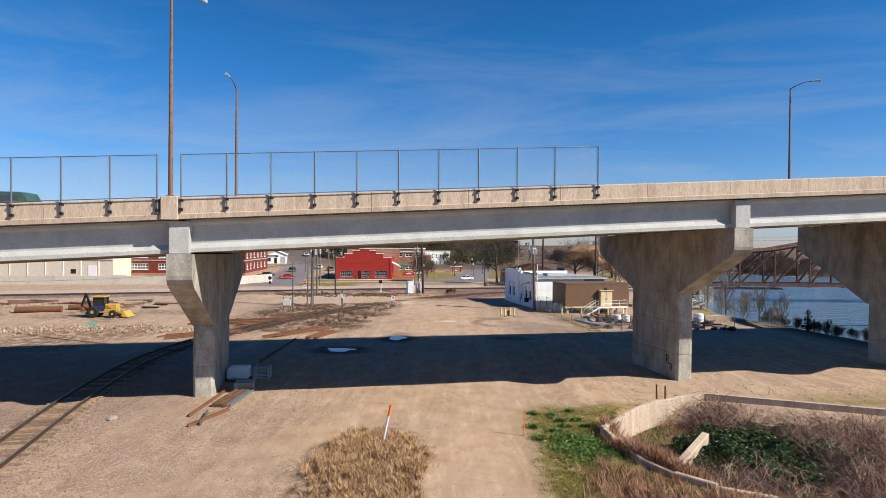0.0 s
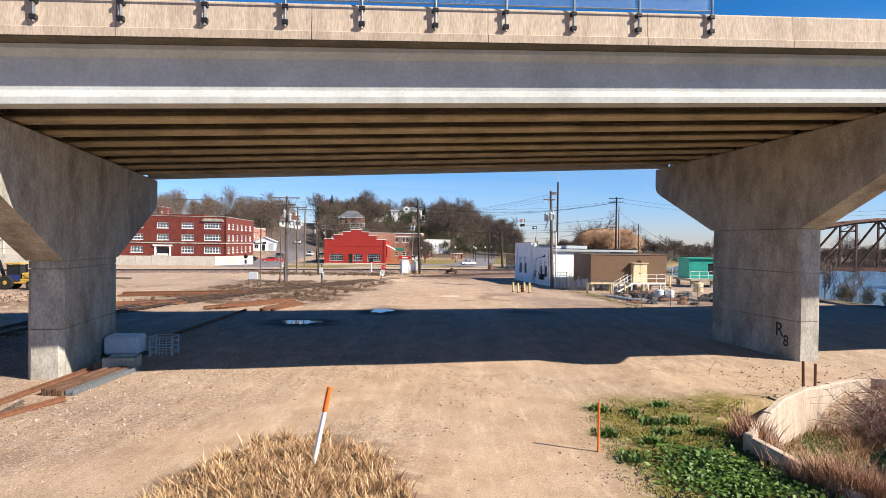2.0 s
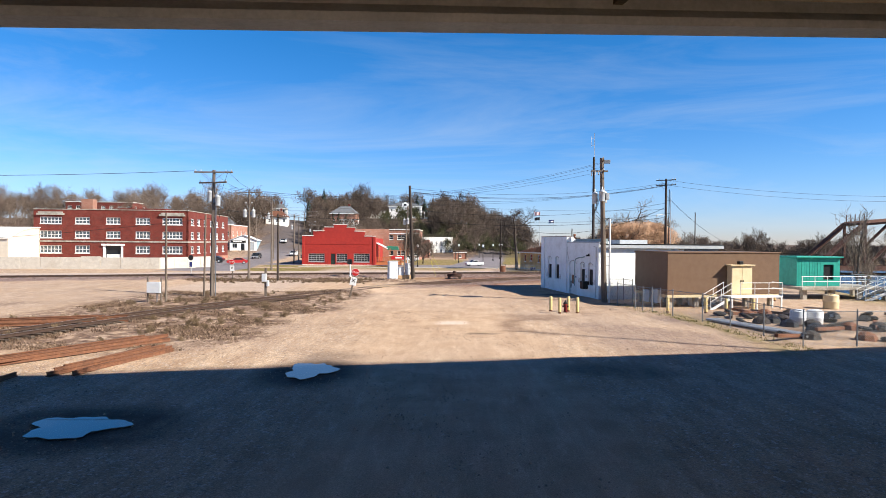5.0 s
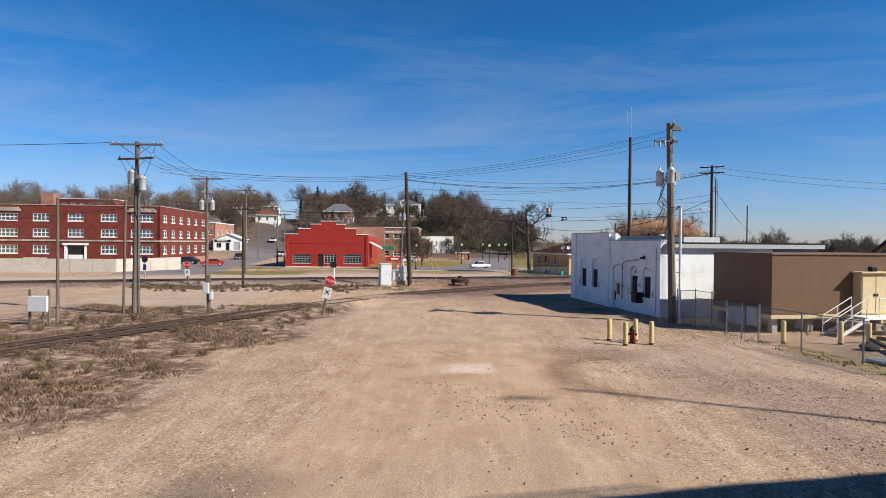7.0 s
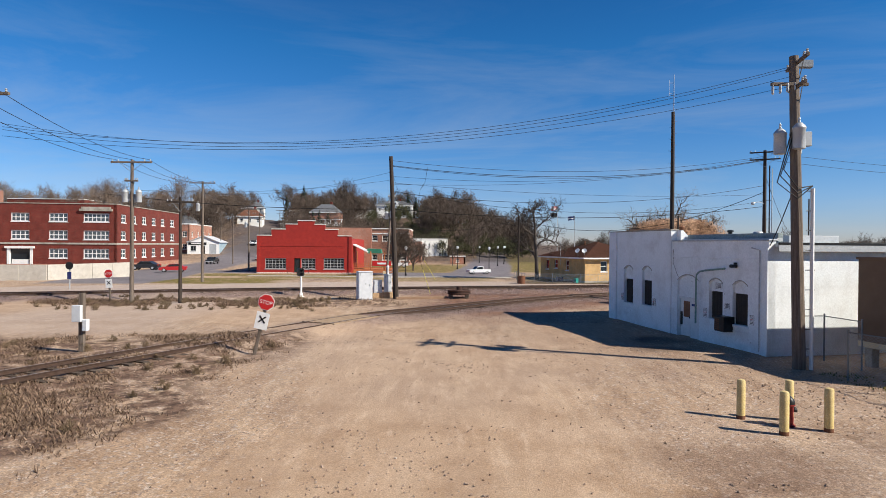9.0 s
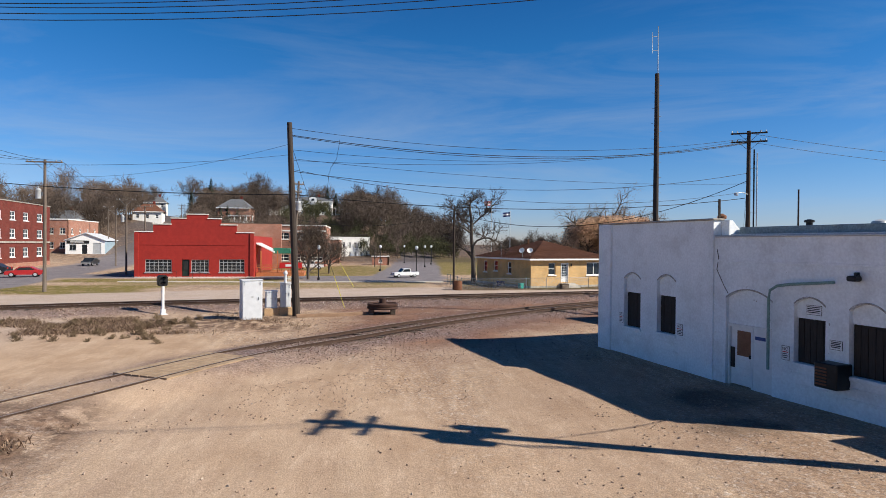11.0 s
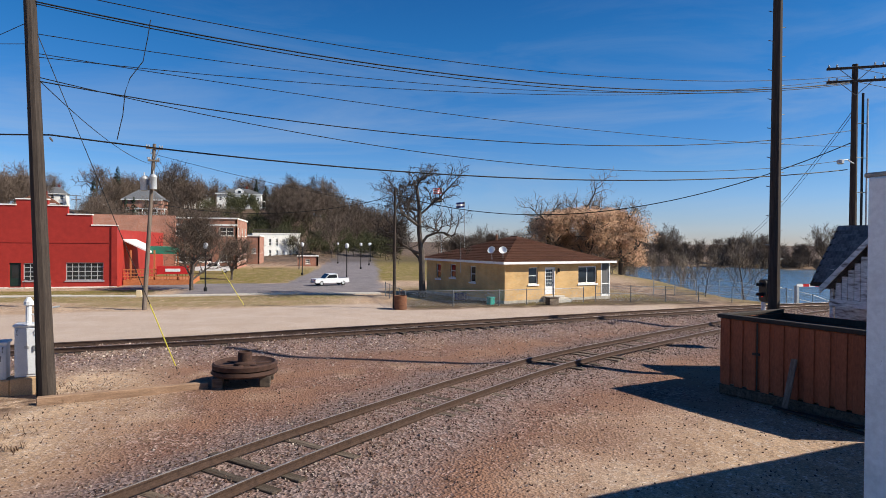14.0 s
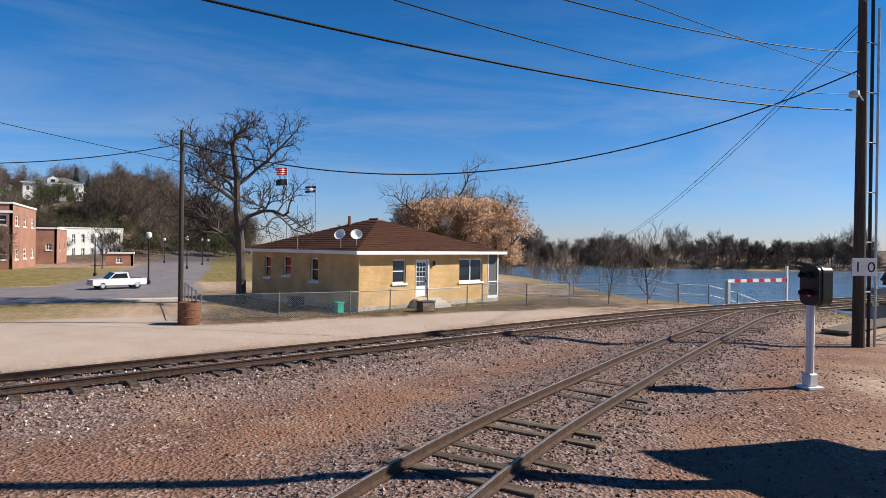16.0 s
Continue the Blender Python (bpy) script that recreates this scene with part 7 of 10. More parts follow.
def make_gable_house(x, y, w, d, h, rise, turn, wall_mt, roof_mt, label, porch=False, z=None, dormer=False):
    z = gz(x, y) - 0.3 if z is None else z
    b = thing("hillside_house", (x, y, z), label, "house", "houses on the hill", turn=turn)
    cols = max(2, int(w / 2.6))
    rows = max(1, int(h / 2.7))
    holes = [(w * (k + 0.5) / cols - 0.5, w * (k + 0.5) / cols + 0.5, 0.9 + 2.8 * r, 2.3 + 2.8 * r) for k in range(cols) for r in range(rows)]
    g = Geo()
    wall(g, w, h, 0.25, holes, I4, -2.0)
    part("front_wall", g, wall_mt, b)
    for q in holes:
        window(b, *q, I4, 1, 2, WHITEM, DARKWIN, bar=0.1)
    part("side_wall", Geo().box(0, 0.25, -2, 0.25, d, h).box(w - 0.25, 0.25, -2, w, d, h).box(0.25, d - 0.25, -2, w - 0.25, d, h), wall_mt, b)
    o = 0.5
    part("roof", Geo().add([(-o, -o, h), (w + o, -o, h), (w + o, d + o, h), (-o, d + o, h), (w * 0.3, d / 2, h + rise), (w * 0.7, d / 2, h + rise)], [(0, 3, 2, 1), (0, 1, 5, 4), (1, 2, 5), (2, 3, 4, 5), (3, 0, 4)]), roof_mt, b)
    part("eaves_board", Geo().box(-o - 0.02, -o - 0.05, h - 0.25, w + o + 0.02, -o - 0.002, h + 0.02), WHITEM, b)
    part("chimney", Geo().box(w * 0.62, d * 0.5, h + rise * 0.6, w * 0.62 + 0.8, d * 0.5 + 0.8, h + rise + 1.0), REDBRICK, b)
    if dormer:
        part("dormer", Geo().prism([(w / 2 - 1.6, h + 0.1), (w / 2 + 1.6, h + 0.1), (w / 2 + 1.6, h + 1.3), (w / 2, h + 2.3), (w / 2 - 1.6, h + 1.3)], 0.3, d / 2, "y"), WHITEM, b, "white gabled dormer")
        part("dormer_window", Geo().box(w / 2 - 0.6, 0.24, h + 0.35, w / 2 + 0.6, 0.298, h + 1.2), DARKWIN, b)
    if porch:
        part("porch_roof", Geo().box(w * 0.35, -2.6, h - 2.9, w + 1.5, -0.002, h - 2.7), WHITEM, b)
        part("porch_floor", Geo().box(w * 0.35, -2.6, -0.6, w + 1.5, -0.002, 0.0), WHITEM, b)
        for k in range(5):
            part("porch_column", Geo().tube([(w * 0.37 + (w * 0.65 + 1.2) * k / 4, -2.4, 0), (w * 0.37 + (w * 0.65 + 1.2) * k / 4, -2.4, h - 2.9)], 0.16, 8), WHITEM, b)
        for k in range(20):
            part("porch_baluster", Geo().box(w * 0.37 + (w * 0.63 + 1.2) * k / 19, -2.5, 0.0, w * 0.37 + (w * 0.63 + 1.2) * k / 19 + 0.1, -2.4, 0.9), WHITEM, b)
    return b


make_gable_house(-31.5, 352, 16.5, 11, 6.4, 2.4, 2, WHITEM, ROOFGR, "large white and pale blue hilltop house with columned porch", True, 16.2, True)
make_gable_house(-50.5, 300, 10.5, 9, 4.6, 3.2, 0, PINKBRICK, ROOFGR, "dark brick hillside house with a steep grey roof", True, 11.9)
make_gable_house(-42, 345, 9, 8, 4.2, 2.6, 0, STOREWALL, ROOFGR, "pale hillside house among bare trees", z=15.5)
rng = random.Random(11)
for k, (x, y) in enumerate([(-88, 262), (-104, 250), (-78, 300), (-98, 300), (-118, 285), (-134, 262), (-66, 330), (-110, 330), (-90, 345)]):
    make_gable_house(x, y, rng.uniform(8, 11), 8, rng.choice([3.2, 5.6]), rng.uniform(2.2, 3.2), rng.uniform(-8, 12), rng.choice([STOREWALL, PINKBRICK, LIGHTBLUE, BEIGE]), rng.choice([ROOFGR, ROOFBR]), "small hillside house behind bare trees")


# ---- trees ----
def grow(seed, tall, spread, trunk_r, levels, counts, first=0.3, twig_r=0.012, seg=(8, 6, 5, 3, 3), up=0.25, droop=0.0, twist=0.32, limb=1.0):
    """A bare tree: wood (trunk and limbs) and twigs as two meshes' worth of geometry, and the twig ends."""
    r = random.Random(seed)
    wood, fine, tips = Geo(), Geo(), []

    def branch(p, d, length, rad, level):
        n = 5 if level < 2 else 3
        pts, q, dd = [p], p, d.copy()
        for k in range(n):
            w = 0.3 * twist if level == 0 else twist
            dd = (dd + Vector((r.uniform(-w, w), r.uniform(-w, w), r.uniform(-w, w) + (up if level else 0) * 0.35 - droop * level * 0.05))).normalized()
            q = q + dd * (length / n)
            pts.append(q)
        end = max(rad * 0.45, twig_r) if level < levels else twig_r * 0.6
        (wood if level < 3 else fine).tube(pts, max(rad, twig_r), seg[min(level, 4)], end, cap=False)
        if level >= levels:
            tips.append((q, dd))
            return
        c = counts[level]
        for k in range(c):
            t = (first if level == 0 else 0.25) + (1 - (first if level == 0 else 0.25)) * (k + r.uniform(0.2, 0.9)) / c
            t = min(t, 0.98)
            i = min(int(t * n), n - 1)
            s = pts[i].lerp(pts[i + 1], t * n - i)
            ax = (pts[i + 1] - pts[i]).normalized()
            a = ax.orthogonal().normalized()
            b = ax.cross(a)
            ang = k * 2.4 + r.uniform(-0.6, 0.6)
            side = a * math.cos(ang) + b * math.sin(ang)
            out = (ax * r.uniform(0.35, 0.7) + side * spread * r.uniform(0.7, 1.1) + Vector((0, 0, up))).normalized()
            ln = length * limb * r.uniform(0.48, 0.72) * ((1.12 - 0.55 * t) if level == 0 else 1)
            branch(s, out, ln, rad * (0.5 if level == 0 else 0.55) * (1.1 - 0.4 * t), level + 1)

    branch(Vector((0, 0, -0.3)), Vector((0, 0, 1)), tall, trunk_r, 0)
    return wood, fine, tips


def make_tree(x, y, geo3, label, group="", bark=None, twig=None, z=None, category="tree", scale=1.0, turn=0.0):
    wood, fine, _ = geo3
    t = thing("bare_tree", (x, y, gz(x, y) if z is None else z), label, category, group)
    t.matrix_basis = t.matrix_basis @ Matrix.Rotation(radians(turn), 4, "Z") @ Matrix.Scale(scale, 4)
    part("trunk", wood, bark or BARK, t)
    if fine.f:
        part("crown", fine, twig or TWIG, t, "fine bare twigs")
    return t


big = grow(11, 10.9, 0.85, 0.34, 4, (9, 8, 8, 7), 0.26, 0.012, up=0.16, twist=0.5, limb=0.78)
make_tree(12.3, 152.8, big, "large bare spreading oak beside the yellow house", scale=0.88, bark=BARK, twig=mat("dark_twigs", (0.045, 0.035, 0.03), (0.075, 0.06, 0.05), 1, 0.95, 0))
rnd = grow(9, 5.4, 0.8, 0.2, 4, (16, 8, 6, 4), 0.2, 0.013, up=0.3)
make_tree(-7.4, 161.8, rnd, "small rounded bare tree with dense brown twigs", "trees by the hall")
make_tree(-5.8, 178, rnd, "small bare tree on the lawn", "trees by the hall", scale=0.7, turn=80)
make_tree(1.5, 205, grow(19, 4.5, 0.6, 0.1, 3, (10, 6, 4), 0.25, 0.012), "slender young bare tree in the park", "trees by the hall")
make_tree(-31, 176, grow(29, 4.2, 0.7, 0.1, 3, (10, 6, 4), 0.25, 0.015), "slender young bare tree at the shop corner", "trees by the hall")


def make_tan_tree():
    t = thing("tan_leaved_tree", (44, 192, gz(44, 192)), "broad tree still holding faded tan leaves", "tree")
    geo = [grow(31 + k, (8.8, 10.2, 8.4)[k], 1.0, 0.34, 4, (11, 6, 5, 4), 0.12, 0.014, up=0.2, limb=0.9) for k in range(3)]
    r = random.Random(3)
    leaves = Geo()
    for k, (ox, oy) in enumerate(((1.0, 0), (6.0, -2.0), (10.5, -3.0))):
        wood, fine, tips = geo[k]
        part("trunk", Geo().add([(v[0] + ox, v[1] + oy, v[2]) for v in wood.v], wood.f), BARK, t)
        part("twig_crown", Geo().add([(v[0] + ox, v[1] + oy, v[2]) for v in fine.v], fine.f), TWIGP, t)
        for p, d in tips:
            full = 34 if p.x + ox > -1.5 else 18
            if p.z > 9.2 or r.random() < 0.1:
                continue
            for _ in range(full):
                c = p + Vector((r.gauss(0, 0.3) + ox, r.gauss(0, 0.3) + oy, r.gauss(0, 0.26)))
                if ((c.x - 5.8) / 10.8) ** 2 + (c.z / 10.0) ** 2 > 1 + r.uniform(-0.22, 0.08) or c.z < 1.2:
                    continue
                a = Vector((r.uniform(-1, 1), r.uniform(-1, 1), r.uniform(-1, 1))).normalized() * r.uniform(0.07, 0.15)
                b = a.orthogonal().normalized() * r.uniform(0.06, 0.11)
                leaves.add([c - a, c + b, c + a, c - b], [(0, 1, 2, 3)])
    ob = part("leaf_crown", leaves, LEAFTAN, t, "faded tan leaf clusters")
    ob["kind"] = "stuff"
    t.matrix_basis = pose(38.5, 192, gz(44, 192) - 0.2) @ Matrix.Scale(1.08, 4)


make_tan_tree()


def scatter_trees(name, places, variants, mt, label, lo=0.75, hi=1.2, seed=1):
    """Far woods: one joined object of many different bare trees."""
    r = random.Random(seed)
    vs, fs, k = [], [], 0
    arr = []
    for wood, fine, _ in variants:
        v = np.array(wood.v + fine.v)
        f = list(wood.f) + [tuple(i + len(wood.v) for i in q) for q in fine.f]
        arr.append((v, f))
    X = np.array([p[0] for p in places])
    Y = np.array([p[1] for p in places])
    Z = height(X, Y)
    for (x, y), z in zip(places, Z):
        v, f = r.choice(arr)
        a, s = r.uniform(0, 6.28), r.uniform(lo, hi)
        c, n = math.cos(a) * s, math.sin(a) * s
        w = np.stack([v[:, 0] * c - v[:, 1] * n + x, v[:, 0] * n + v[:, 1] * c + y, v[:, 2] * s * r.uniform(0.9, 1.15) + z], 1)
        vs.append(w)
        fs += [tuple(i + k for i in q) for q in f]
        k += len(w)
    me = bpy.data.meshes.new(name)
    me.from_pydata(np.concatenate(vs).tolist(), [], fs)
    me.materials.append(mt)
    tagged(new(name, me), label, "woods", kind="stuff")


def spots(n, seed, ok):
    r, out = random.Random(seed), []
    while len(out) < n:
        p = ok(r)
        if p and all((p[0] - q[0]) ** 2 + (p[1] - q[1]) ** 2 > 3 for q in out):
            out.append(p)
    return out


woods = [grow(50 + k, 6.4 + 0.5 * k, 0.8, 0.13, 3, (12, 7, 5), 0.12, 0.026, (5, 4, 3, 3, 3), up=0.3) for k in range(6)]


def on_hill(r):
    x, y = r.uniform(-95, 62), r.uniform(262, 392)
    if abs(x - float(np.interp(y, [120, 150, 165, 250, 360, 600], [-39, -41, -44, -58, -80, -150]))) < 9:
        return None
    if -33 < x < -9 and 284 < y < 368 or -53 < x < -37 and 290 < y < 312 or -12 < x < 6 and y < 292:
        return None
    if x > 0.1 * (y - 250) + 27 or x > 10 and y < 285:
        return None
    return (x, y)


def on_left(r):
    x, y = r.uniform(-260, -70), r.uniform(228, 400)
    if abs(x - float(np.interp(y, [120, 150, 165, 250, 360, 600], [-39, -41, -44, -58, -80, -150]))) < 9 or (-156 < x < -124 and 278 < y < 300):
        return None
    return (x, y)


scatter_trees("hill_woods", spots(470, 3, on_hill), woods, TWIG, "leafless brown woods covering the hill", 0.7, 1.15, 2)
scatter_trees("left_slope_woods", spots(190, 5, on_left), woods, TWIG, "leafless woods over the town slope", 0.9, 1.4, 4)
low = [grow(70 + k, 4.0 + 0.4 * k, 1.0, 0.08, 3, (13, 7, 5), 0.02, 0.03, (4, 3, 3, 3, 3), up=0.35) for k in range(4)]


def hill_foot(r):
    x, y = r.uniform(-32, 55), r.uniform(268, 345)
    return (x, y) if x < 0.1 * (y - 250) + 26 else None


scatter_trees("hill_shrubs", spots(230, 23, hill_foot), low, mat("evergreen_shrub", (0.045, 0.05, 0.022), (0.11, 0.105, 0.05), 1, 0.9, 0), "dark evergreen shrubs under the bare hill trees", 0.55, 1.0, 24)


def far_bank(r):
    u, v = r.uniform(-60, 360), r.uniform(-3, 17)
    x, y = 100 + 0.845 * u + 0.535 * v, 290 - 0.535 * u + 0.845 * v
    return (x, y)


scatter_trees("far_bank_woods", spots(620, 7, far_bank), low + low + woods[:1], TWIG, "brown leafless thicket along the far river bank", 0.7, 1.25, 6)


def near_bank(r):
    y = r.uniform(84, 300)
    x = float(np.interp(y, SHORE_Y, SHORE_X)) - r.uniform(0.5, 6)
    if 118 < y < 150 or 150 < y < 172:
        return None
    return (x, y)


scatter_trees("bank_brush", spots(60, 9, near_bank), [grow(90 + k, 3.0, 0.9, 0.05, 3, (9, 5, 4), 0.05, 0.016, (4, 3, 3, 3, 3), up=0.5) for k in range(3)], TWIGP, "pale bare brush along the river bank", 0.7, 1.4, 8)
for k, (x, y, s) in enumerate([(43, 96, 1.0), (41, 103, 1.15), (46, 110, 0.9), (42.5, 152, 0.85), (37, 150, 0.55)]):
    make_tree(x, y, grow(120 + k, 5.0, 0.7, 0.1, 4, (8, 5, 4, 3), 0.12, 0.012, up=0.45), "bare multi-stemmed river-bank tree", "bank trees", twig=TWIGP, scale=s)


def make_conifer(x, y, tall, seed):
    r = random.Random(seed)
    t = thing("conifer", (x, y, gz(x, y)), "dark green conifer on the hill", "tree", "conifers")
    part("trunk", Geo().tube([(0, 0, -0.3), (0, 0, tall)], 0.22, 6, 0.03), BARK, t)
    g = Geo()
    n = int(tall * 3.2)
    for k in range(n):
        z = tall * (0.14 + 0.84 * k / n)
        reach = (1 - (z / tall) ** 1.2) * tall * 0.27 + 0.25
        for j in range(9):
            a = r.uniform(0, 6.28)
            l = reach * r.uniform(0.55, 1.1)
            c, s = math.cos(a), math.sin(a)
            w = 0.24 * l + 0.1
            dz = -0.22 * l + r.uniform(-0.15, 0.25)
            g.add([(0.1 * c, 0.1 * s, z), (l * 0.6 * c - w * s, l * 0.6 * s + w * c, z + dz * 0.5), (l * c, l * s, z + dz), (l * 0.6 * c + w * s, l * 0.6 * s - w * c, z + dz * 0.5 - 0.1)], [(0, 1, 2, 3)])
    part("needles", g, NEEDLE, t, "drooping dark needle boughs")


for k, (x, y, h) in enumerate([(-58, 322, 17), (-46, 294, 13), (-49, 297, 12), (-44, 300, 11), (-17.5, 361, 13), (-14, 364, 11), (14, 345, 12), (20, 350, 13), (25, 352, 10), (-64, 318, 13)]):
    make_conifer(x, y, h, 200 + k)
for k, (x, y, s) in enumerate([(-44, 330, 1.7), (-20, 372, 1.5), (-26, 376, 1.5), (8, 340, 1.5), (-3, 348, 1.2), (30, 330, 1.3), (-70, 340, 1.6)]):
    make_tree(x, y, grow(150 + k, 8.2, 0.85, 0.3, 4, (9, 6, 5, 3), 0.25, 0.03, (6, 5, 4, 3, 3), up=0.3), "tall bare hilltop tree against the sky", "hilltop trees", scale=s * 0.85)
make_conifer(42.5, 73.5, 2.6, 301)


def shore_scrub(r):
    y = r.uniform(48, 84)
    return (float(np.interp(y, SHORE_Y, SHORE_X)) - r.uniform(4.5, 8.5), y)


scatter_trees("shore_scrub", [shore_scrub(rs) for rs in [random.Random(19)] for _ in range(80)], [grow(180 + k, 1.1, 0.9, 0.03, 3, (9, 5, 4), 0.03, 0.012, (4, 3, 3, 3, 3), up=0.5) for k in range(3)], mat("dark_scrub_twigs", (0.05, 0.045, 0.03), (0.1, 0.085, 0.055), 1, 0.95, 0), "low dark scrub along the top of the river bank", 0.6, 1.3, 18)


def scrub_place(r):
    if r.random() < 0.5:
        return (r.uniform(-30, -9), r.uniform(111, 121))
    y = r.uniform(70, 98)
    return (r.uniform(-25, -9) + 0.1 * (y - 84), y)


rs = random.Random(41)
scatter_trees("yard_scrub", [scrub_place(rs) for _ in range(240)], [grow(230 + k, 0.42, 1.2, 0.016, 3, (9, 6, 5), 0.02, 0.006, (3, 3, 3, 3, 3), up=0.35) for k in range(4)], mat("dry_scrub_twigs", (0.12, 0.085, 0.05), (0.24, 0.17, 0.105), 1.5, 0.95, 0), "low twiggy dead scrub on the yard's rough ground", 0.6, 1.5, 42)


# ---- things in the yard ----
def make_signal_cabinet(x, y, w, d, h, turn, label, plinth=0.0, mt=None):
    c = thing("signal_cabinet", (x, y, gz(x, y)), label, "cabinet", "railway signal cabinets", turn=turn)
    if plinth:
        part("plinth", Geo().box(-w / 2 - 0.1, -d / 2 - 0.1, -0.3, w / 2 + 0.1, d / 2 + 0.1, plinth, 0.03), mat("tan_concrete", (0.42, 0.27, 0.15), (0.5, 0.34, 0.2), 3, 0.9, 0.1), c)
    z = plinth + 0.004
    part("body", Geo().box(-w / 2, -d / 2, z, w / 2, d / 2, h, 0.02), mt or CABINET, c)
    part("lid", Geo().box(-w / 2 - 0.04, -d / 2 - 0.05, h - 0.05, w / 2 + 0.04, d / 2 + 0.05, h + 0.02, 0.015), mt or CABINET, c)
    door = part("door", Geo().box(-w / 2 + 0.05, -d / 2 - 0.03, z + 0.08, w / 2 - 0.05, -d / 2 - 0.001, h - 0.1, 0.01), mt or CABINET, c)
    part("door_handle", Geo().box(w * 0.28, -d / 2 - 0.07, z + (h - z) * 0.5, w * 0.28 + 0.04, -d / 2 - 0.031, z + (h - z) * 0.5 + 0.16), GALV, door)
    part("maker_plate", Geo().box(-0.06, -d / 2 - 0.036, z + (h - z) * 0.55, 0.06, -d / 2 - 0.031, z + (h - z) * 0.6), GREYMET, door)
    for s in (-1, 1):
        part("lifting_eye", Geo().tube([(s * w * 0.38, -d / 2 - 0.01, h - 0.12), (s * w * 0.38, -d / 2 - 0.08, h - 0.16), (s * w * 0.38, -d / 2 - 0.06, h - 0.28), (s * w * 0.38, -d / 2 - 0.01, h - 0.3)], 0.015, 5), GALV, c)
    return c


make_signal_cabinet(-6.95, 120.5, 1.2, 0.75, 2.4, 22, "tall silver-grey signal cabinet standing in dry weeds")
make_signal_cabinet(-6.1, 122.75, 0.72, 0.55, 1.55, 12, "small grey relay box on a tan plinth", 0.45)
jb = make_signal_cabinet(-5.22, 122.85, 0.62, 0.55, 2.05, 12, "narrow grey relay cabinet beside the dark pole", 0.5)
part("vent_post", Geo().lathe([(0.08, 2.05), (0.08, 2.6), (0.13, 2.62), (0.13, 2.72), (0.05, 2.85)], 10), CABINET, jb)
part("gooseneck", Geo().tube([(0, 0, 2.35), (0.3, 0, 2.3), (0.45, 0, 2.5), (0.8, 0, 2.55)], 0.03, 6), GREYMET, jb)
tp = thing("timber_beam", (-4.35, 121.15, gz(-3.9, 121.4)), "long weathered timber beam lying on the gravel", "timber", turn=15)
part("beam", Geo().box(0, -0.12, -0.02, 4.45, 0.12, 0.22, 0.02), mat("tan_timber", (0.26, 0.16, 0.1), (0.38, 0.25, 0.16), 5, 0.85, 0.3, c3=(0.16, 0.1, 0.065), scale2=2, stretch=(0.3, 2, 2)), tp)


def make_wheel_pile():
    x, y = 1.02, 122.65
    IRON = mat("dark_rusted_iron", (0.045, 0.026, 0.02), (0.085, 0.045, 0.033), 7, 0.8, 0.3, metal=0.2)
    t = thing("rusty_wheel_hub", (x, y, gz(x, y)), "heavy rusty iron wheel hub lying on timber blocks", "scrap iron")
    for sx, sy in ((-0.75, -0.5), (0.65, -0.5), (-0.7, 0.5), (0.7, 0.55)):
        part("timber_block", Geo().box(sx - 0.16, sy - 0.16, -0.05, sx + 0.16, sy + 0.16, 0.32, 0.02), TIE, t)
    part("tyre_ring", Geo().lathe([(0.45, 0.33), (0.98, 0.33), (1.02, 0.38), (1.0, 0.48), (0.5, 0.5), (0.45, 0.45)], 28), IRON, t, "", True)
    part("rim", Geo().lathe([(0.75, 0.5), (0.98, 0.52), (1.0, 0.66), (0.94, 0.7), (0.86, 0.62), (0.7, 0.6)], 28), IRON, t, "", True)
    part("hub", Geo().lathe([(0.34, 0.5), (0.34, 0.66), (0.22, 0.72), (0.22, 1.0), (0.17, 1.02), (0.16, 0.85)], 20), IRON, t, "orange-rusted hub", True)
    for k in range(6):
        part("spoke", Geo().box(0.2, -0.07, 0.55, 0.8, 0.07, 0.64, 0.02, m=pose(0, 0, 0, 0, 0, 60 * k + 15)), IRON, t)


make_wheel_pile()


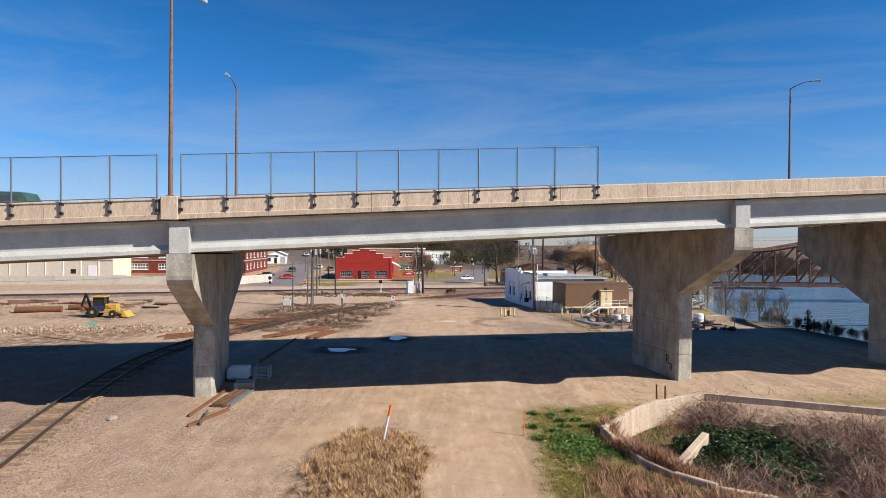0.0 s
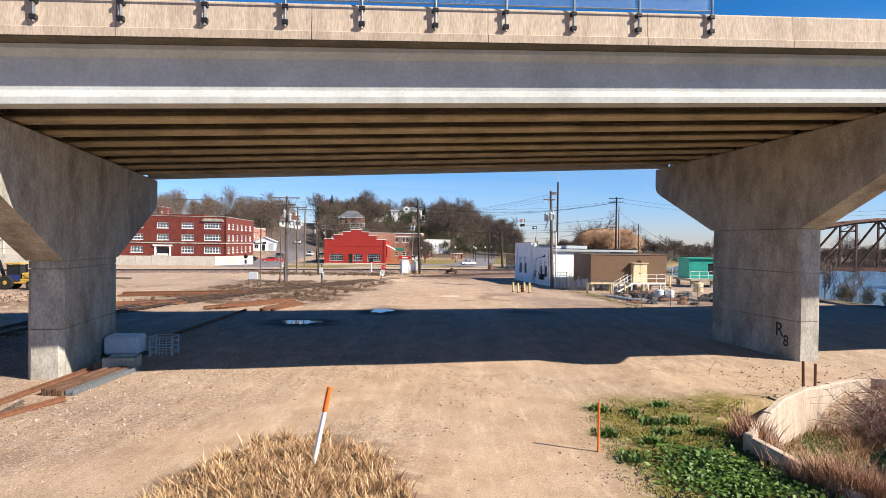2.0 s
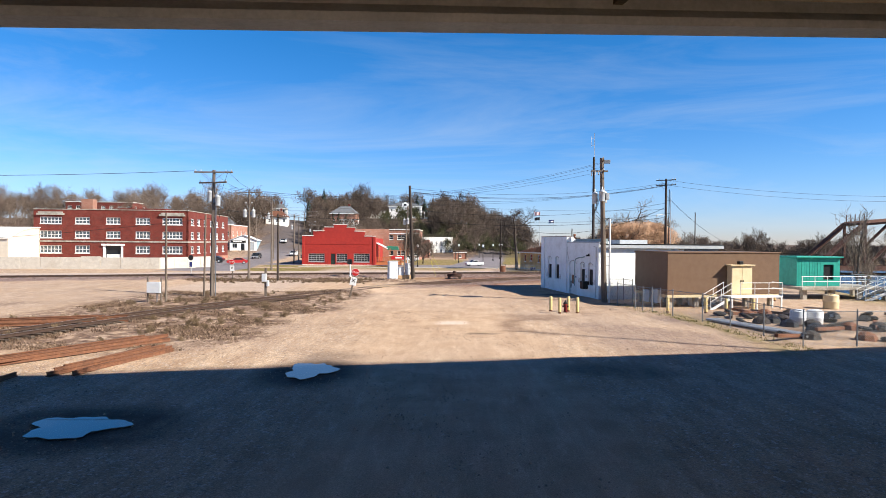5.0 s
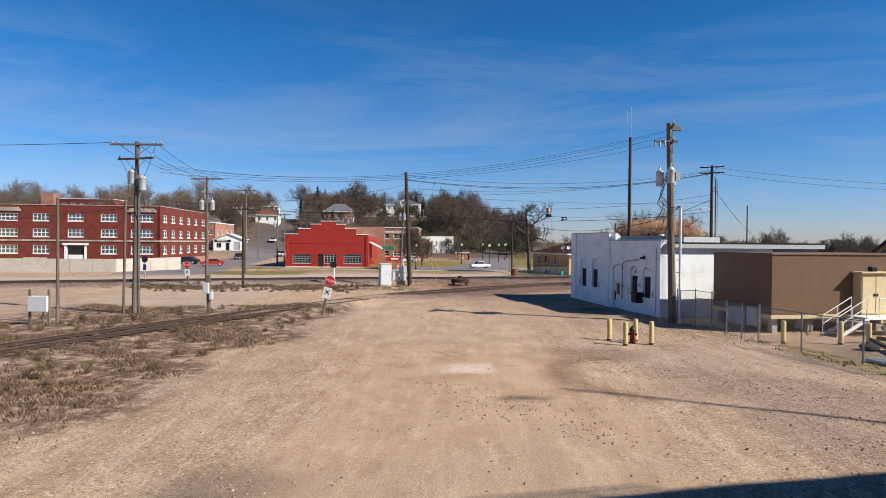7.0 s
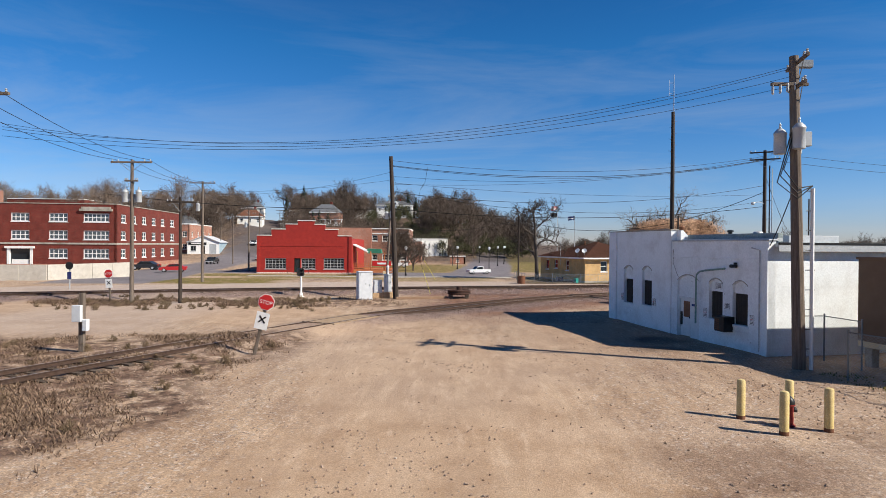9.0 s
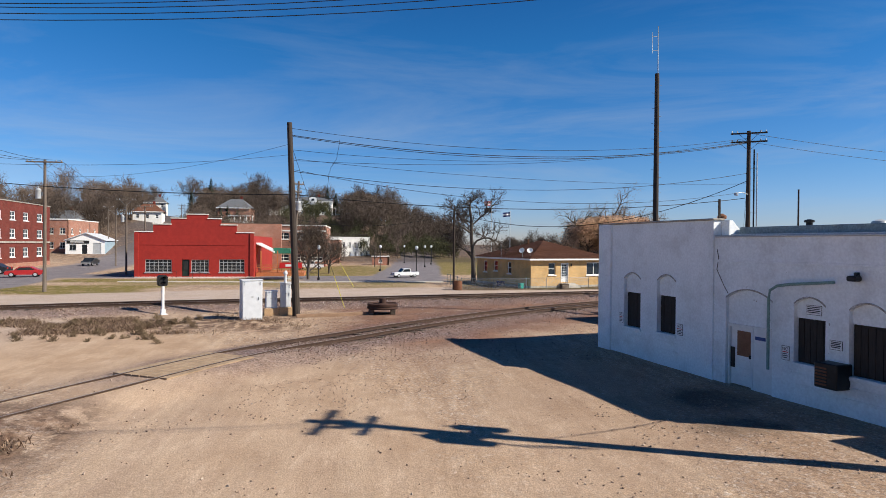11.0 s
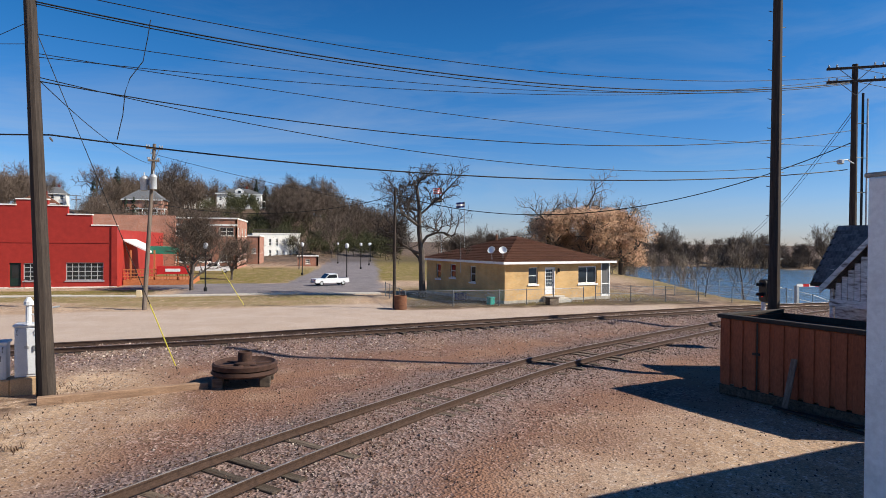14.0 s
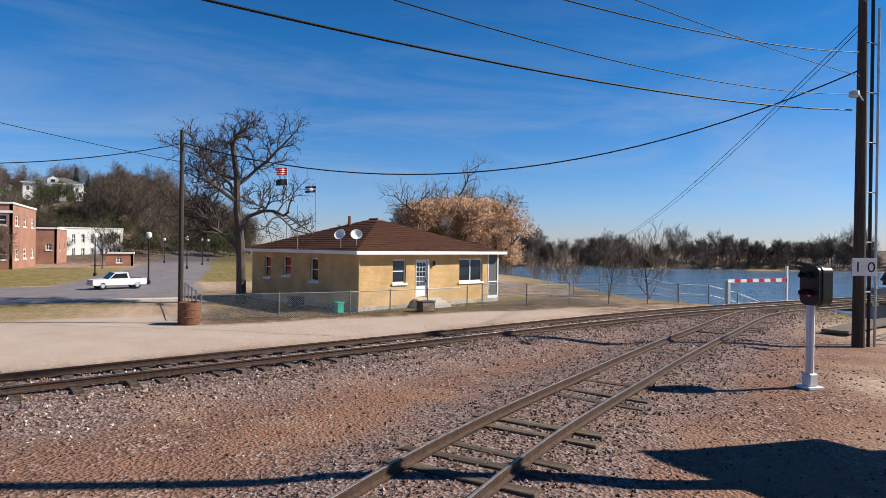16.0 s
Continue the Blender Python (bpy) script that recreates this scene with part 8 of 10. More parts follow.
def make_dwarf_signal(x, y, h, turn, label, red=False, post=None, tall=0.85):
    s = thing("railway_signal", (x, y, gz(x, y)), label, "railway signal", "railway signals", turn=turn)
    part("post", Geo().tube([(0, 0, 0), (0, 0, h - tall)], 0.09, 10), post or CABINET, s)
    part("base_plate", Geo().box(-0.22, -0.22, -0.02, 0.22, 0.22, 0.05, 0.01).box(-0.13, -0.13, 0.05, 0.13, 0.13, 0.35, 0.03), post or CABINET, s)
    head = []
    for cx, cz, a0 in ((0.11, h - tall + 0.17, -90), (0.11, h - 0.17, 0), (-0.11, h - 0.17, 90), (-0.11, h - tall + 0.17, 180)):
        head += [(cx + 0.17 * math.cos(radians(a0 + 22.5 * k)), cz + 0.17 * math.sin(radians(a0 + 22.5 * k))) for k in range(5)]
    hd = part("signal_head", Geo().prism(head, -0.05, 0.35, "y"), BLACK, s)
    part("backplate", Geo().prism([(a * 1.06, h - tall / 2 + (b - h + tall / 2) * 1.03) for a, b in head], 0.05, 0.09, "y"), BLACK, hd)
    for z in ((h - tall * 0.28), (h - tall * 0.72)):
        vs, fs = [], []
        for k in range(9):
            a = math.pi * (k / 8) * 1.1 - 0.16
            vs += [(0.13 * math.cos(a), -0.051, z + 0.13 * math.sin(a)), (0.13 * math.cos(a), -0.26, z + 0.13 * math.sin(a))]
        fs = [(2 * k, 2 * k + 2, 2 * k + 3, 2 * k + 1) for k in range(8)]
        part("visor", Geo().add(vs, fs), BLACK, hd)
        lens = DARKWIN
        if red and z < h - tall / 2:
            lens = bpy.data.materials.new("lit_red_lens")
            lens.use_nodes = True
            q = lens.node_tree.nodes["Principled BSDF"]
            q.inputs["Base Color"].default_value = (0.5, 0.01, 0.01, 1)
            q.inputs["Emission Color"].default_value = (1, 0.02, 0.02, 1)
            q.inputs["Emission Strength"].default_value = 0.45
        part("lens", Geo().lathe([(0.06, 0), (0.05, 0.02), (0.015, 0.03)], 14, m=pose(0, -0.055, z, 90)), lens, hd)
    return s


make_dwarf_signal(22.0, 124.95, 2.92, -100, "black railway signal with a red light on a silver post", True, None, 0.95)
make_dwarf_signal(-12.9, 123.3, 2.5, 35, "black railway signal head on a pale post", False, WHITEM, 0.7)


def make_stop_sign(x, y, z, lean, label, scale=1.0, turn=0):
    s = thing("stop_sign", (x, y, z), label, "road sign", "stop signs")
    s.matrix_basis = pose(x, y, z, 0, lean, turn) @ Matrix.Scale(scale, 4)
    part("post", Geo().box(-0.07, -0.04, -0.3, 0.07, 0.05, 2.6, 0.01), POLEW, s)
    oc = [(0.34 * math.cos(math.pi / 8 + math.pi * k / 4), 2.3 + 0.34 * math.sin(math.pi / 8 + math.pi * k / 4)) for k in range(8)]
    part("border", Geo().prism([(a * 1.09, 2.3 + (b - 2.3) * 1.09) for a, b in oc], -0.062, -0.05, "y"), WHITEM, s)
    face = part("plate", Geo().prism(oc, -0.075, -0.063, "y"), SIGNRED, s, "red octagonal stop plate")
    cu = bpy.data.curves.new("print_word", "FONT")
    cu.body, cu.size, cu.align_x = "STOP", 0.23, "CENTER"
    w = new("print_word", cu)
    cu.materials.append(WHITEM)
    w.parent = face
    w.matrix_basis = pose(0, -0.08, 2.22, 90, 0, 0)
    part("crossbuck_plate", Geo().box(-0.28, -0.07, 1.12, 0.28, -0.055, 1.85, 0.005), WHITEM, s)
    for a in (45, -45):
        part("cross_bar", Geo().box(-0.2, -0.082, -0.03, 0.2, -0.072, 0.03, m=pose(0, 0, 1.55, 0, a, 0)), BLACK, s)


make_stop_sign(-8.2, 94.7, gz(-8.2, 94.7), 13, "leaning stop sign above a white crossing plate", 0.98)
make_stop_sign(-26.5, 117.3, gz(-26.5, 117.3), -3, "stop sign at the far level crossing", 0.95)


def make_bollard(x, y, h):
    b = thing("bollard", (x, y, gz(x, y)), "yellow-painted steel pipe bollard guarding the hydrant", "bollard", "yellow bollards")
    part("pipe", Geo().lathe([(0.11, -0.2), (0.11, h - 0.06), (0.09, h - 0.015), (0.04, h)], 14), YELLOW, b, "", True)
    part("base_rust_band", Geo().lathe([(0.114, -0.02), (0.114, 0.09), (0.112, 0.1)], 14), RUST, b, "", True)


for x, y, h in ((7.82, 85.75, 1.08), (8.2, 84.3, 1.1), (9.05, 85.6, 1.1), (9.5, 84.6, 1.12)):
    make_bollard(x, y, h)
for x, y, h in ((16.0, 85.2, 1.1), (18.6, 85.0, 1.1), (20.2, 85.4, 1.0), (22.5, 86.2, 1.0), (28.6, 95.0, 1.5)):
    b = make_bollard(x, y, h)
HYDRANT = mat("dull_hydrant_red", (0.2, 0.018, 0.016), (0.28, 0.028, 0.022), 6, 0.55, 0.1, c3=(0.1, 0.02, 0.016), scale2=4)
hy = thing("fire_hydrant", (8.75, 85.1, gz(8.75, 85.1)), "dark red fire hydrant between yellow bollards", "hydrant")
part("barrel", Geo().lathe([(0.17, -0.05), (0.17, 0.03), (0.12, 0.06), (0.12, 0.52), (0.16, 0.54), (0.16, 0.58)], 16), HYDRANT, hy, "", True)
part("bonnet", Geo().lathe([(0.155, 0.581), (0.155, 0.62), (0.13, 0.7), (0.06, 0.78), (0.035, 0.79), (0.03, 0.84)], 16), BLACK, hy, "black domed bonnet", True)
for a in (0, 90, 180):
    part("hose_cap", Geo().lathe([(0.06, 0), (0.07, 0.04), (0.07, 0.09), (0.03, 0.11)], 10, m=pose(0, 0, 0.42) @ Matrix.Rotation(radians(a), 4, "Z") @ pose(0.11, 0, 0, 0, 90, 0)), BLACK, hy)


def make_fence(name, pts, h, label, posts=True, mt=None, cap=True, rails=(0.98,), every=None, fabric=True):
    f = thing(name, (pts[0][0], pts[0][1], 0), label, "fence", "chain-link fences")
    o = Vector((pts[0][0], pts[0][1], 0))
    P = [Vector((x, y, gz(x, y))) - o for x, y in pts]
    if every:
        Q = []
        for a, b in zip(P, P[1:]):
            n = max(1, round((b - a).length / every))
            Q += [a.lerp(b, k / n) for k in range(n)]
        P = Q + [P[-1]]
        P = [Vector((p.x, p.y, gz(p.x + o.x, p.y + o.y))) for p in P]
    for p in P:
        part("post", Geo().tube([p - Vector((0, 0, 0.2)), p + Vector((0, 0, h + 0.06))], 0.035, 7), mt or GALV, f)
    for r in rails:
        part("rail", Geo().tube([p + Vector((0, 0, h * r)) for p in P], 0.02, 5), mt or GALV, f)
    if fabric:
        vs = [tuple(p + Vector((0, 0, 0.05))) for p in P] + [tuple(p + Vector((0, 0, h * 0.98))) for p in P]
        n = len(P)
        part("wire_mesh", Geo().add(vs, [(k, k + 1, n + k + 1, n + k) for k in range(n - 1)]), bpy.data.materials["chain_link"], f, "galvanised chain-link wire")


make_fence("chain_link_fence", [(13.9, 90.6), (14.6, 88.2), (14.7, 86.7), (15.1, 85.8), (15.5, 82.8), (16.35, 80.0), (17.05, 77.7), (17.45, 74.6), (17.75, 71.4), (20.3, 71.35), (22.7, 71.5), (24.5, 71.4), (27, 71.6), (30, 72.2), (34, 73.5)], 1.75, "galvanised chain-link fence round the pump yard")
make_fence("chain_link_fence", [(14.2, 94.2), (15.4, 94.4), (15.6, 92.4)], 1.9, "chain-link side fence by the white wall")
make_fence("yard_fence", [(9.3, 153.5), (9.6, 144.6), (13.0, 144.6), (16.5, 144.9), (21.0, 145.6), (23.9, 146.6)], 1.15, "low chain-link garden fence round the house", every=2.4)
make_fence("river_fence", [(25.2, 147.2), (31, 146.6), (36, 145.2), (40, 144.0), (44, 143.0)], 1.25, "pipe rail fence along the river bank", every=2.6, rails=(0.98, 0.5))
make_fence("gangway_rail", [(33.5, 152.5), (38, 149.5), (41, 147.6)], 1.5, "pale pipe railing of a boat ramp", mt=GREYMET, every=1.6, rails=(0.98, 0.66, 0.33), fabric=False)


# ---- rail car body, shed ----
def make_crate():
    c = thing("red_brown_container", (15.35, 118.82, 0.02), "large red-brown sheet-metal container with rotten base", "container", turn=18)
    # x runs east, y runs towards the white building as negative
    ln, w, h = 5.8, 3.2, 2.42
    part("side_wall", Geo().box(0.04, -ln, 0.35, 0.12, -0.02, h - 0.1), CRATEW, c)
    part("end_wall", Geo().box(0.122, -0.1, 0.35, w, -0.02, h - 0.1), CRATEW, c)
    part("side_wall", Geo().box(w - 0.08, -ln, 0.35, w, -0.102, h - 0.1), CRATEW, c)
    for k in range(14):
        y = -0.05 - ln / 14 * k
        part("sheet_rib", Geo().box(0.0, y - 0.3, 0.3, 0.038, y - 0.02, h - 0.12, 0.012), CRATEW, c)
    for k in range(7):
        x = 0.06 + w / 7 * k
        part("sheet_rib", Geo().box(x, -0.018, 0.3, x + 0.36, 0.02, h - 0.12, 0.012), CRATEW, c)
    part("top_rim", Geo().box(-0.06, -ln, h - 0.1, 0.16, 0.06, h + 0.02, 0.02), DARKWOOD, c, "dark rotten top rim")
    part("top_rim", Geo().box(0.162, -0.12, h - 0.1, w, 0.06, h + 0.02, 0.02), DARKWOOD, c, "dark rotten top rim")
    # dark fill and liner boards added so the container's inside stays dark
    part("scrap_fill", Geo().box(0.125, -ln, 0.35, w - 0.085, -0.125, h - 0.3, 0.02), DARKWOOD, c, "dark block added to darken the container's inside")
    part("inner_board", Geo().box(0.122, -ln, h - 0.29, 0.15, -0.13, h - 0.11), DARKWOOD, c)
    part("inner_board", Geo().box(0.152, -0.128, h - 0.29, w - 0.11, -0.104, h - 0.11), DARKWOOD, c)
    part("inner_board", Geo().box(w - 0.108, -ln, h - 0.29, w - 0.083, -0.13, h - 0.1), DARKWOOD, c)
    part("door_gap", Geo().box(-0.012, -1.25, 0.3, -0.002, -1.2, h - 0.14), BLACK, c)
    part("latch", Geo().box(-0.06, -1.32, 1.35, -0.002, -1.1, 1.42, 0.01), BLACK, c)
    part("base_beam", Geo().box(-0.02, -ln, 0.0, 0.2, 0.0, 0.3, 0.03), TIE, c)
    part("lean_board", Geo().box(-0.05, -0.08, 0, 0.0, 0.08, 1.5, m=pose(-0.5, -2.35, 0.0, 0, 18, 0)), POLEW, c, "broken grey board")
    for k, (y, l, a) in enumerate(((-2.6, 2.2, 4), (-3.0, 2.6, -6), (-2.2, 1.4, 12))):
        part("loose_plank", Geo().box(-0.09, -l, 0, 0.09, 0, 0.05, 0.01, m=pose(-0.35 - 0.22 * k, y, 0.04 + 0.06 * k, 3 * k, 0, a)), DARKWOOD, c)


make_crate()


def make_shed():
    s = thing("peeling_white_shed", (21.26, 117.27, 0.02), "old shed with peeling white boards and grey shingle roof", "shed", turn=11.7)
    peel = mat("peeling_white_paint", (0.66, 0.66, 0.64), (0.74, 0.74, 0.72), 2, 0.8, 0.2, c3=(0.08, 0.06, 0.05), scale2=4.5, amount3=0.95, stretch=(0.6, 0.6, 2.5))
    w, d, ze, zr = 2.1, 2.9, 3.75, 5.2
    n = 16
    part("wall_core", Geo().box(0.03, 0.03, -0.1, w - 0.03, d - 0.03, ze), DARKWOOD, s)
    for k in range(n):
        z = ze * k / n
        part("clapboard", Geo().add([(0.0, 0, z), (0.0, d, z), (0.025, d, z + ze / n), (0.025, 0, z + ze / n), (-0.03, 0, z), (-0.03, d, z)], [(4, 5, 1, 0), (4, 3, 2, 5), (0, 3, 4), (1, 5, 2)]), peel, s)
        part("clapboard", Geo().add([(0, 0.0, z), (w, 0.0, z), (w, 0.025, z + ze / n), (0, 0.025, z + ze / n), (0, -0.03, z), (w, -0.03, z)], [(4, 5, 1, 0), (4, 3, 2, 5), (0, 3, 4), (1, 5, 2)]), peel, s)
    part("gable", Geo().prism([(-0.02, ze), (w + 0.02, ze), (w / 2, zr)], -0.02, 0.03, "y"), DARKWOOD, s)
    for k in range(9):
        x = 0.13 + (w - 0.26) * k / 8
        top = ze + (zr - ze) * (1 - abs(x - w / 2) / (w / 2)) - 0.05
        part("gable_batten", Geo().box(x - 0.08, -0.06, ze - 0.35 + 0.04 * (k % 2), x + 0.09, -0.022, max(top, ze + 0.03)), peel, s)
    for x in (-0.05, w - 0.07):
        part("corner_board", Geo().box(x, -0.07, 0, x + 0.12, -0.032, ze), peel, s)
    for y in (-0.03, d - 0.12):
        part("corner_board", Geo().box(-0.07, y, 0, -0.032, y + 0.12, ze), peel, s)
    # single shingles, course by course, on the slope that is seen; the back slope is one sheet
    r = random.Random(8)
    o = 0.35
    run, rise = w / 2 + o, (zr - ze) * (w / 2 + o) / (w / 2)
    ang = math.degrees(math.atan2(rise, run))
    ln = math.hypot(run, rise)
    courses, per = 16, 17
    sh = [Geo().box(0, -0.125 - 0.02 * q, -0.008, ln / courses * 1.5, 0.125 - 0.02 * q, 0.012).mesh("shingle", ROOFGR) for q in range(2)]
    for k in range(courses):
        for j in range(per):
            ob = new("shingle", sh[(k + j) % 2])
            ob.parent = s
            y = -0.5 + (d + 1.0) * (j + (0.5 if k % 2 else 0.0)) / per
            ob.matrix_basis = pose(-o, y, zr - rise, 0, -ang, 0) @ pose(ln * k / courses, r.uniform(-0.01, 0.01), 0.03 + r.uniform(0, 0.008), 0, 2.2 + r.uniform(-0.8, 0.8), r.uniform(-1.5, 1.5))
    zl = zr - rise
    part("roof_deck", Geo().prism([(-o, zl - 0.05), (w / 2, zr - 0.05), (w + o, zl - 0.05), (w + o, zl + 0.01), (w / 2, zr + 0.01), (-o, zl + 0.01)], -0.5, d + 0.5, "y"), DARKWOOD, s)
    part("back_slope", Geo().prism([(w / 2, zr + 0.012), (w + o, zl + 0.012), (w + o, zl + 0.05), (w / 2, zr + 0.05)], -0.5, d + 0.5, "y"), ROOFGR, s)
    part("barge_board", Geo().prism([(-o, zl - 0.18), (w / 2, zr - 0.2), (w / 2, zr - 0.02), (-o, zl)], -0.55, -0.502, "y").prism([(w / 2, zr - 0.2), (w + o, zl - 0.18), (w + o, zl), (w / 2, zr - 0.02)], -0.55, -0.502, "y"), peel, s)
    # a lower gable thrown out over the west wall
    py0, py1, pr, px = -0.5, 2.3, 4.75, -0.95
    pm = (py0 + py1) / 2
    part("porch_roof", Geo().prism([(py0 - 0.15, zl - 0.15), (pm, pr), (py1 + 0.15, zl - 0.15), (py1 + 0.15, zl - 0.06), (pm, pr + 0.09), (py0 - 0.15, zl - 0.06)], px - 0.25, w / 2 - 0.3, "x"), ROOFGR, s)
    part("porch_gable_wall", Geo().prism([(py0 + 0.1, zl - 0.15), (pm, pr - 0.12), (py1 - 0.1, zl - 0.15)], px, px + 0.08, "x"), DARKWOOD, s)
    for k in range(12):
        y = py0 + 0.3 + (py1 - py0 - 0.6) * k / 11
        top = zl - 0.15 + (pr - 0.15 - zl + 0.15) * (1 - abs(y - pm) / (pm - py0 - 0.05))
        part("gable_batten", Geo().box(px - 0.045, y - 0.09, zl - 0.45 - 0.05 * (k % 2), px - 0.002, y + 0.09, max(top - 0.05, zl - 0.1)), peel, s)
    part("porch_beam", Geo().box(px - 0.05, py0, zl - 0.7, px + 0.1, py1, zl - 0.46, 0.01), peel, s)
    for y in (py0, py1 - 0.12):
        part("porch_post", Geo().box(px - 0.03, y, -0.1, px + 0.09, y + 0.12, zl - 0.7, 0.01), peel, s)
    part("barge_board", Geo().prism([(pm, pr - 0.1), (py1 + 0.17, zl - 0.3), (py1 + 0.17, zl - 0.06), (pm, pr + 0.1)], px - 0.3, px - 0.252, "x"), peel, s)
    part("barge_board", Geo().prism([(py0 - 0.17, zl - 0.3), (pm, pr - 0.1), (pm, pr + 0.1), (py0 - 0.17, zl - 0.06)], px - 0.3, px - 0.252, "x"), peel, s)
    part("eaves_gutter", Geo().box(-o - 0.04, -0.5, zl - 0.12, -o + 0.0, d + 0.5, zl - 0.02), DARKWOOD, s)


make_shed()


# ---- railway bridge over the river ----
def make_truss():
    t = thing("railway_truss_bridge", (57.0, 138.0, 1.35), "old rusty riveted steel railway truss bridge", "bridge")
    pan, n, w = 7.7, 8, 5.0
    tops = [0, 6.95, 7.7, 9.1, 9.9, 9.1, 7.7, 6.95, 0]
    steel = mat("rusty_truss_steel", (0.075, 0.036, 0.026), (0.14, 0.065, 0.045), 3, 0.8, 0.15, metal=0.2, c3=(0.22, 0.15, 0.125), scale2=1.2)

    def bar(a, b, r, name):
        part(name, Geo().tube([Vector(a), Vector(b)], r, 4), steel, t)

    for y in (0.0, w):
        part("bottom_chord", Geo().box(0, y - 0.22, -0.4, pan * n, y + 0.22, 0.3), steel, t)
        bar((0, y, 0), (pan, y, tops[1]), 0.42, "end_post")
        bar((pan * n, y, 0), (pan * (n - 1), y, tops[1]), 0.42, "end_post")
        for k in range(1, n):
            bar((pan * k, y, 0), (pan * k, y, tops[k]), 0.24, "upright")
            if k < n - 1:
                bar((pan * k, y, tops[k]), (pan * (k + 1), y, tops[k + 1]), 0.36, "top_chord")
                a, b = (k, k + 1) if k < n / 2 else (k + 1, k)
                bar((pan * a, y, 0), (pan * b, y, tops[b]), 0.25, "diagonal")
    for k in range(1, n):
        h = tops[k]
        bar((pan * k, 0, h), (pan * k, w, h), 0.2, "top_strut")
        bar((pan * k, 0, h - 1.7), (pan * k, w, h - 1.7), 0.14, "sway_strut")
        bar((pan * k, 0, h), (pan * k, w, h - 1.7), 0.06, "sway_brace")
        bar((pan * k, w, h), (pan * k, 0, h - 1.7), 0.06, "sway_brace")
        if k < n - 1:
            bar((pan * k, 0, h), (pan * (k + 1), w, tops[k + 1]), 0.08, "top_lateral")
            bar((pan * k, w, h), (pan * (k + 1), 0, tops[k + 1]), 0.08, "top_lateral")
    for k in range(n + 1):
        part("floor_beam", Geo().box(pan * k - 0.15, 0.23, -0.6, pan * k + 0.15, w - 0.23, -0.02), steel, t)
    part("deck", Geo().box(0, 1.2, 0.0, pan * n, w - 1.2, 0.14), TIE, t)
    for y in (1.75, 3.25):
        part("rail", Geo().sweep(RAILP, [(0, y, 0.141), (pan * n, y, 0.141)]), RAILTOP, t)
    for x in (0, pan * n):
        part("stone_pier", Geo().box(x - 1.6, -1.0, -6.5, x + 1.6, w + 1.0, -0.62, 0.1), CONCRETE, t)
    for k in range(5):
        part("warning_rod", Geo().tube([(pan + 0.1, 0.3 + 1.1 * k, tops[1] + 0.2), (pan + 0.1, 0.3 + 1.1 * k, tops[1] + 1.5)], 0.06, 4), steel, t)


make_truss()


def make_trestle():
    t = thing("timber_trestle_deck", (0, 0, 0), "timber walkway and railing beside the river track", "trestle", kind="structure")
    part("walkway", Geo().sweep([(-0.5, -0.1), (0.5, -0.1), (0.5, 0.02), (-0.5, 0.02)], [(33, 131.4, 0.2), (37, 132.5, 0.2), (42, 133.2, 0.22)]), POLEW, t)
    for k in range(7):
        x, y = 34.0 + 1.6 * k, 129.6 + 0.35 * k
        part("rail_post", Geo().tube([(x, y, -0.6), (x, y, 1.35)], 0.06, 6), GREYMET if k % 2 else BLACK, t)
    for z in (0.7, 1.25):
        part("handrail", Geo().tube([(34, 129.6, z), (43.6, 131.7, z)], 0.035, 6), GREYMET, t)


make_trestle()


def make_number_board():
    b = thing("milepost_board", (30.2, 128.6, 2.6), "white railway board with black number ten on the dark pole", "sign", turn=-55)
    part("plate", Geo().box(-0.36, -0.02, 0, 0.36, 0.0, 0.62, 0.01), WHITEM, b)
    cu = bpy.data.curves.new("print_word", "FONT")
    cu.body, cu.size, cu.align_x = "1 0", 0.5, "CENTER"
    w = new("print_word", cu)
    cu.materials.append(BLACK)
    w.parent = b
    w.matrix_basis = pose(0, -0.025, 0.14, 90, 0, 0)
    part("bracket", Geo().box(-0.03, 0.001, 0.1, 0.03, 0.35, 0.2), BLACK, b)


make_number_board()


def make_gate(x, y, turn, length):
    g = thing("crossing_gate", (x, y, gz(x, y)), "red and white striped barrier arm lowered across the riverside path", "barrier", turn=turn)
    part("stand", Geo().box(-0.12, -0.12, -0.2, 0.12, 0.12, 1.5, 0.02), GREYMET, g)
    n = 10
    for k in range(n):
        part("arm_stripe", Geo().box(length * k / n, -0.04, 1.42, length * (k + 1) / n, 0.04, 1.62), SIGNRED if k % 2 else WHITEM, g)
    part("tip_post", Geo().box(length - 0.06, -0.06, -0.2, length + 0.06, 0.06, 2.4), WHITEM, g)


make_gate(38.5, 141.3, 0, 5.2)


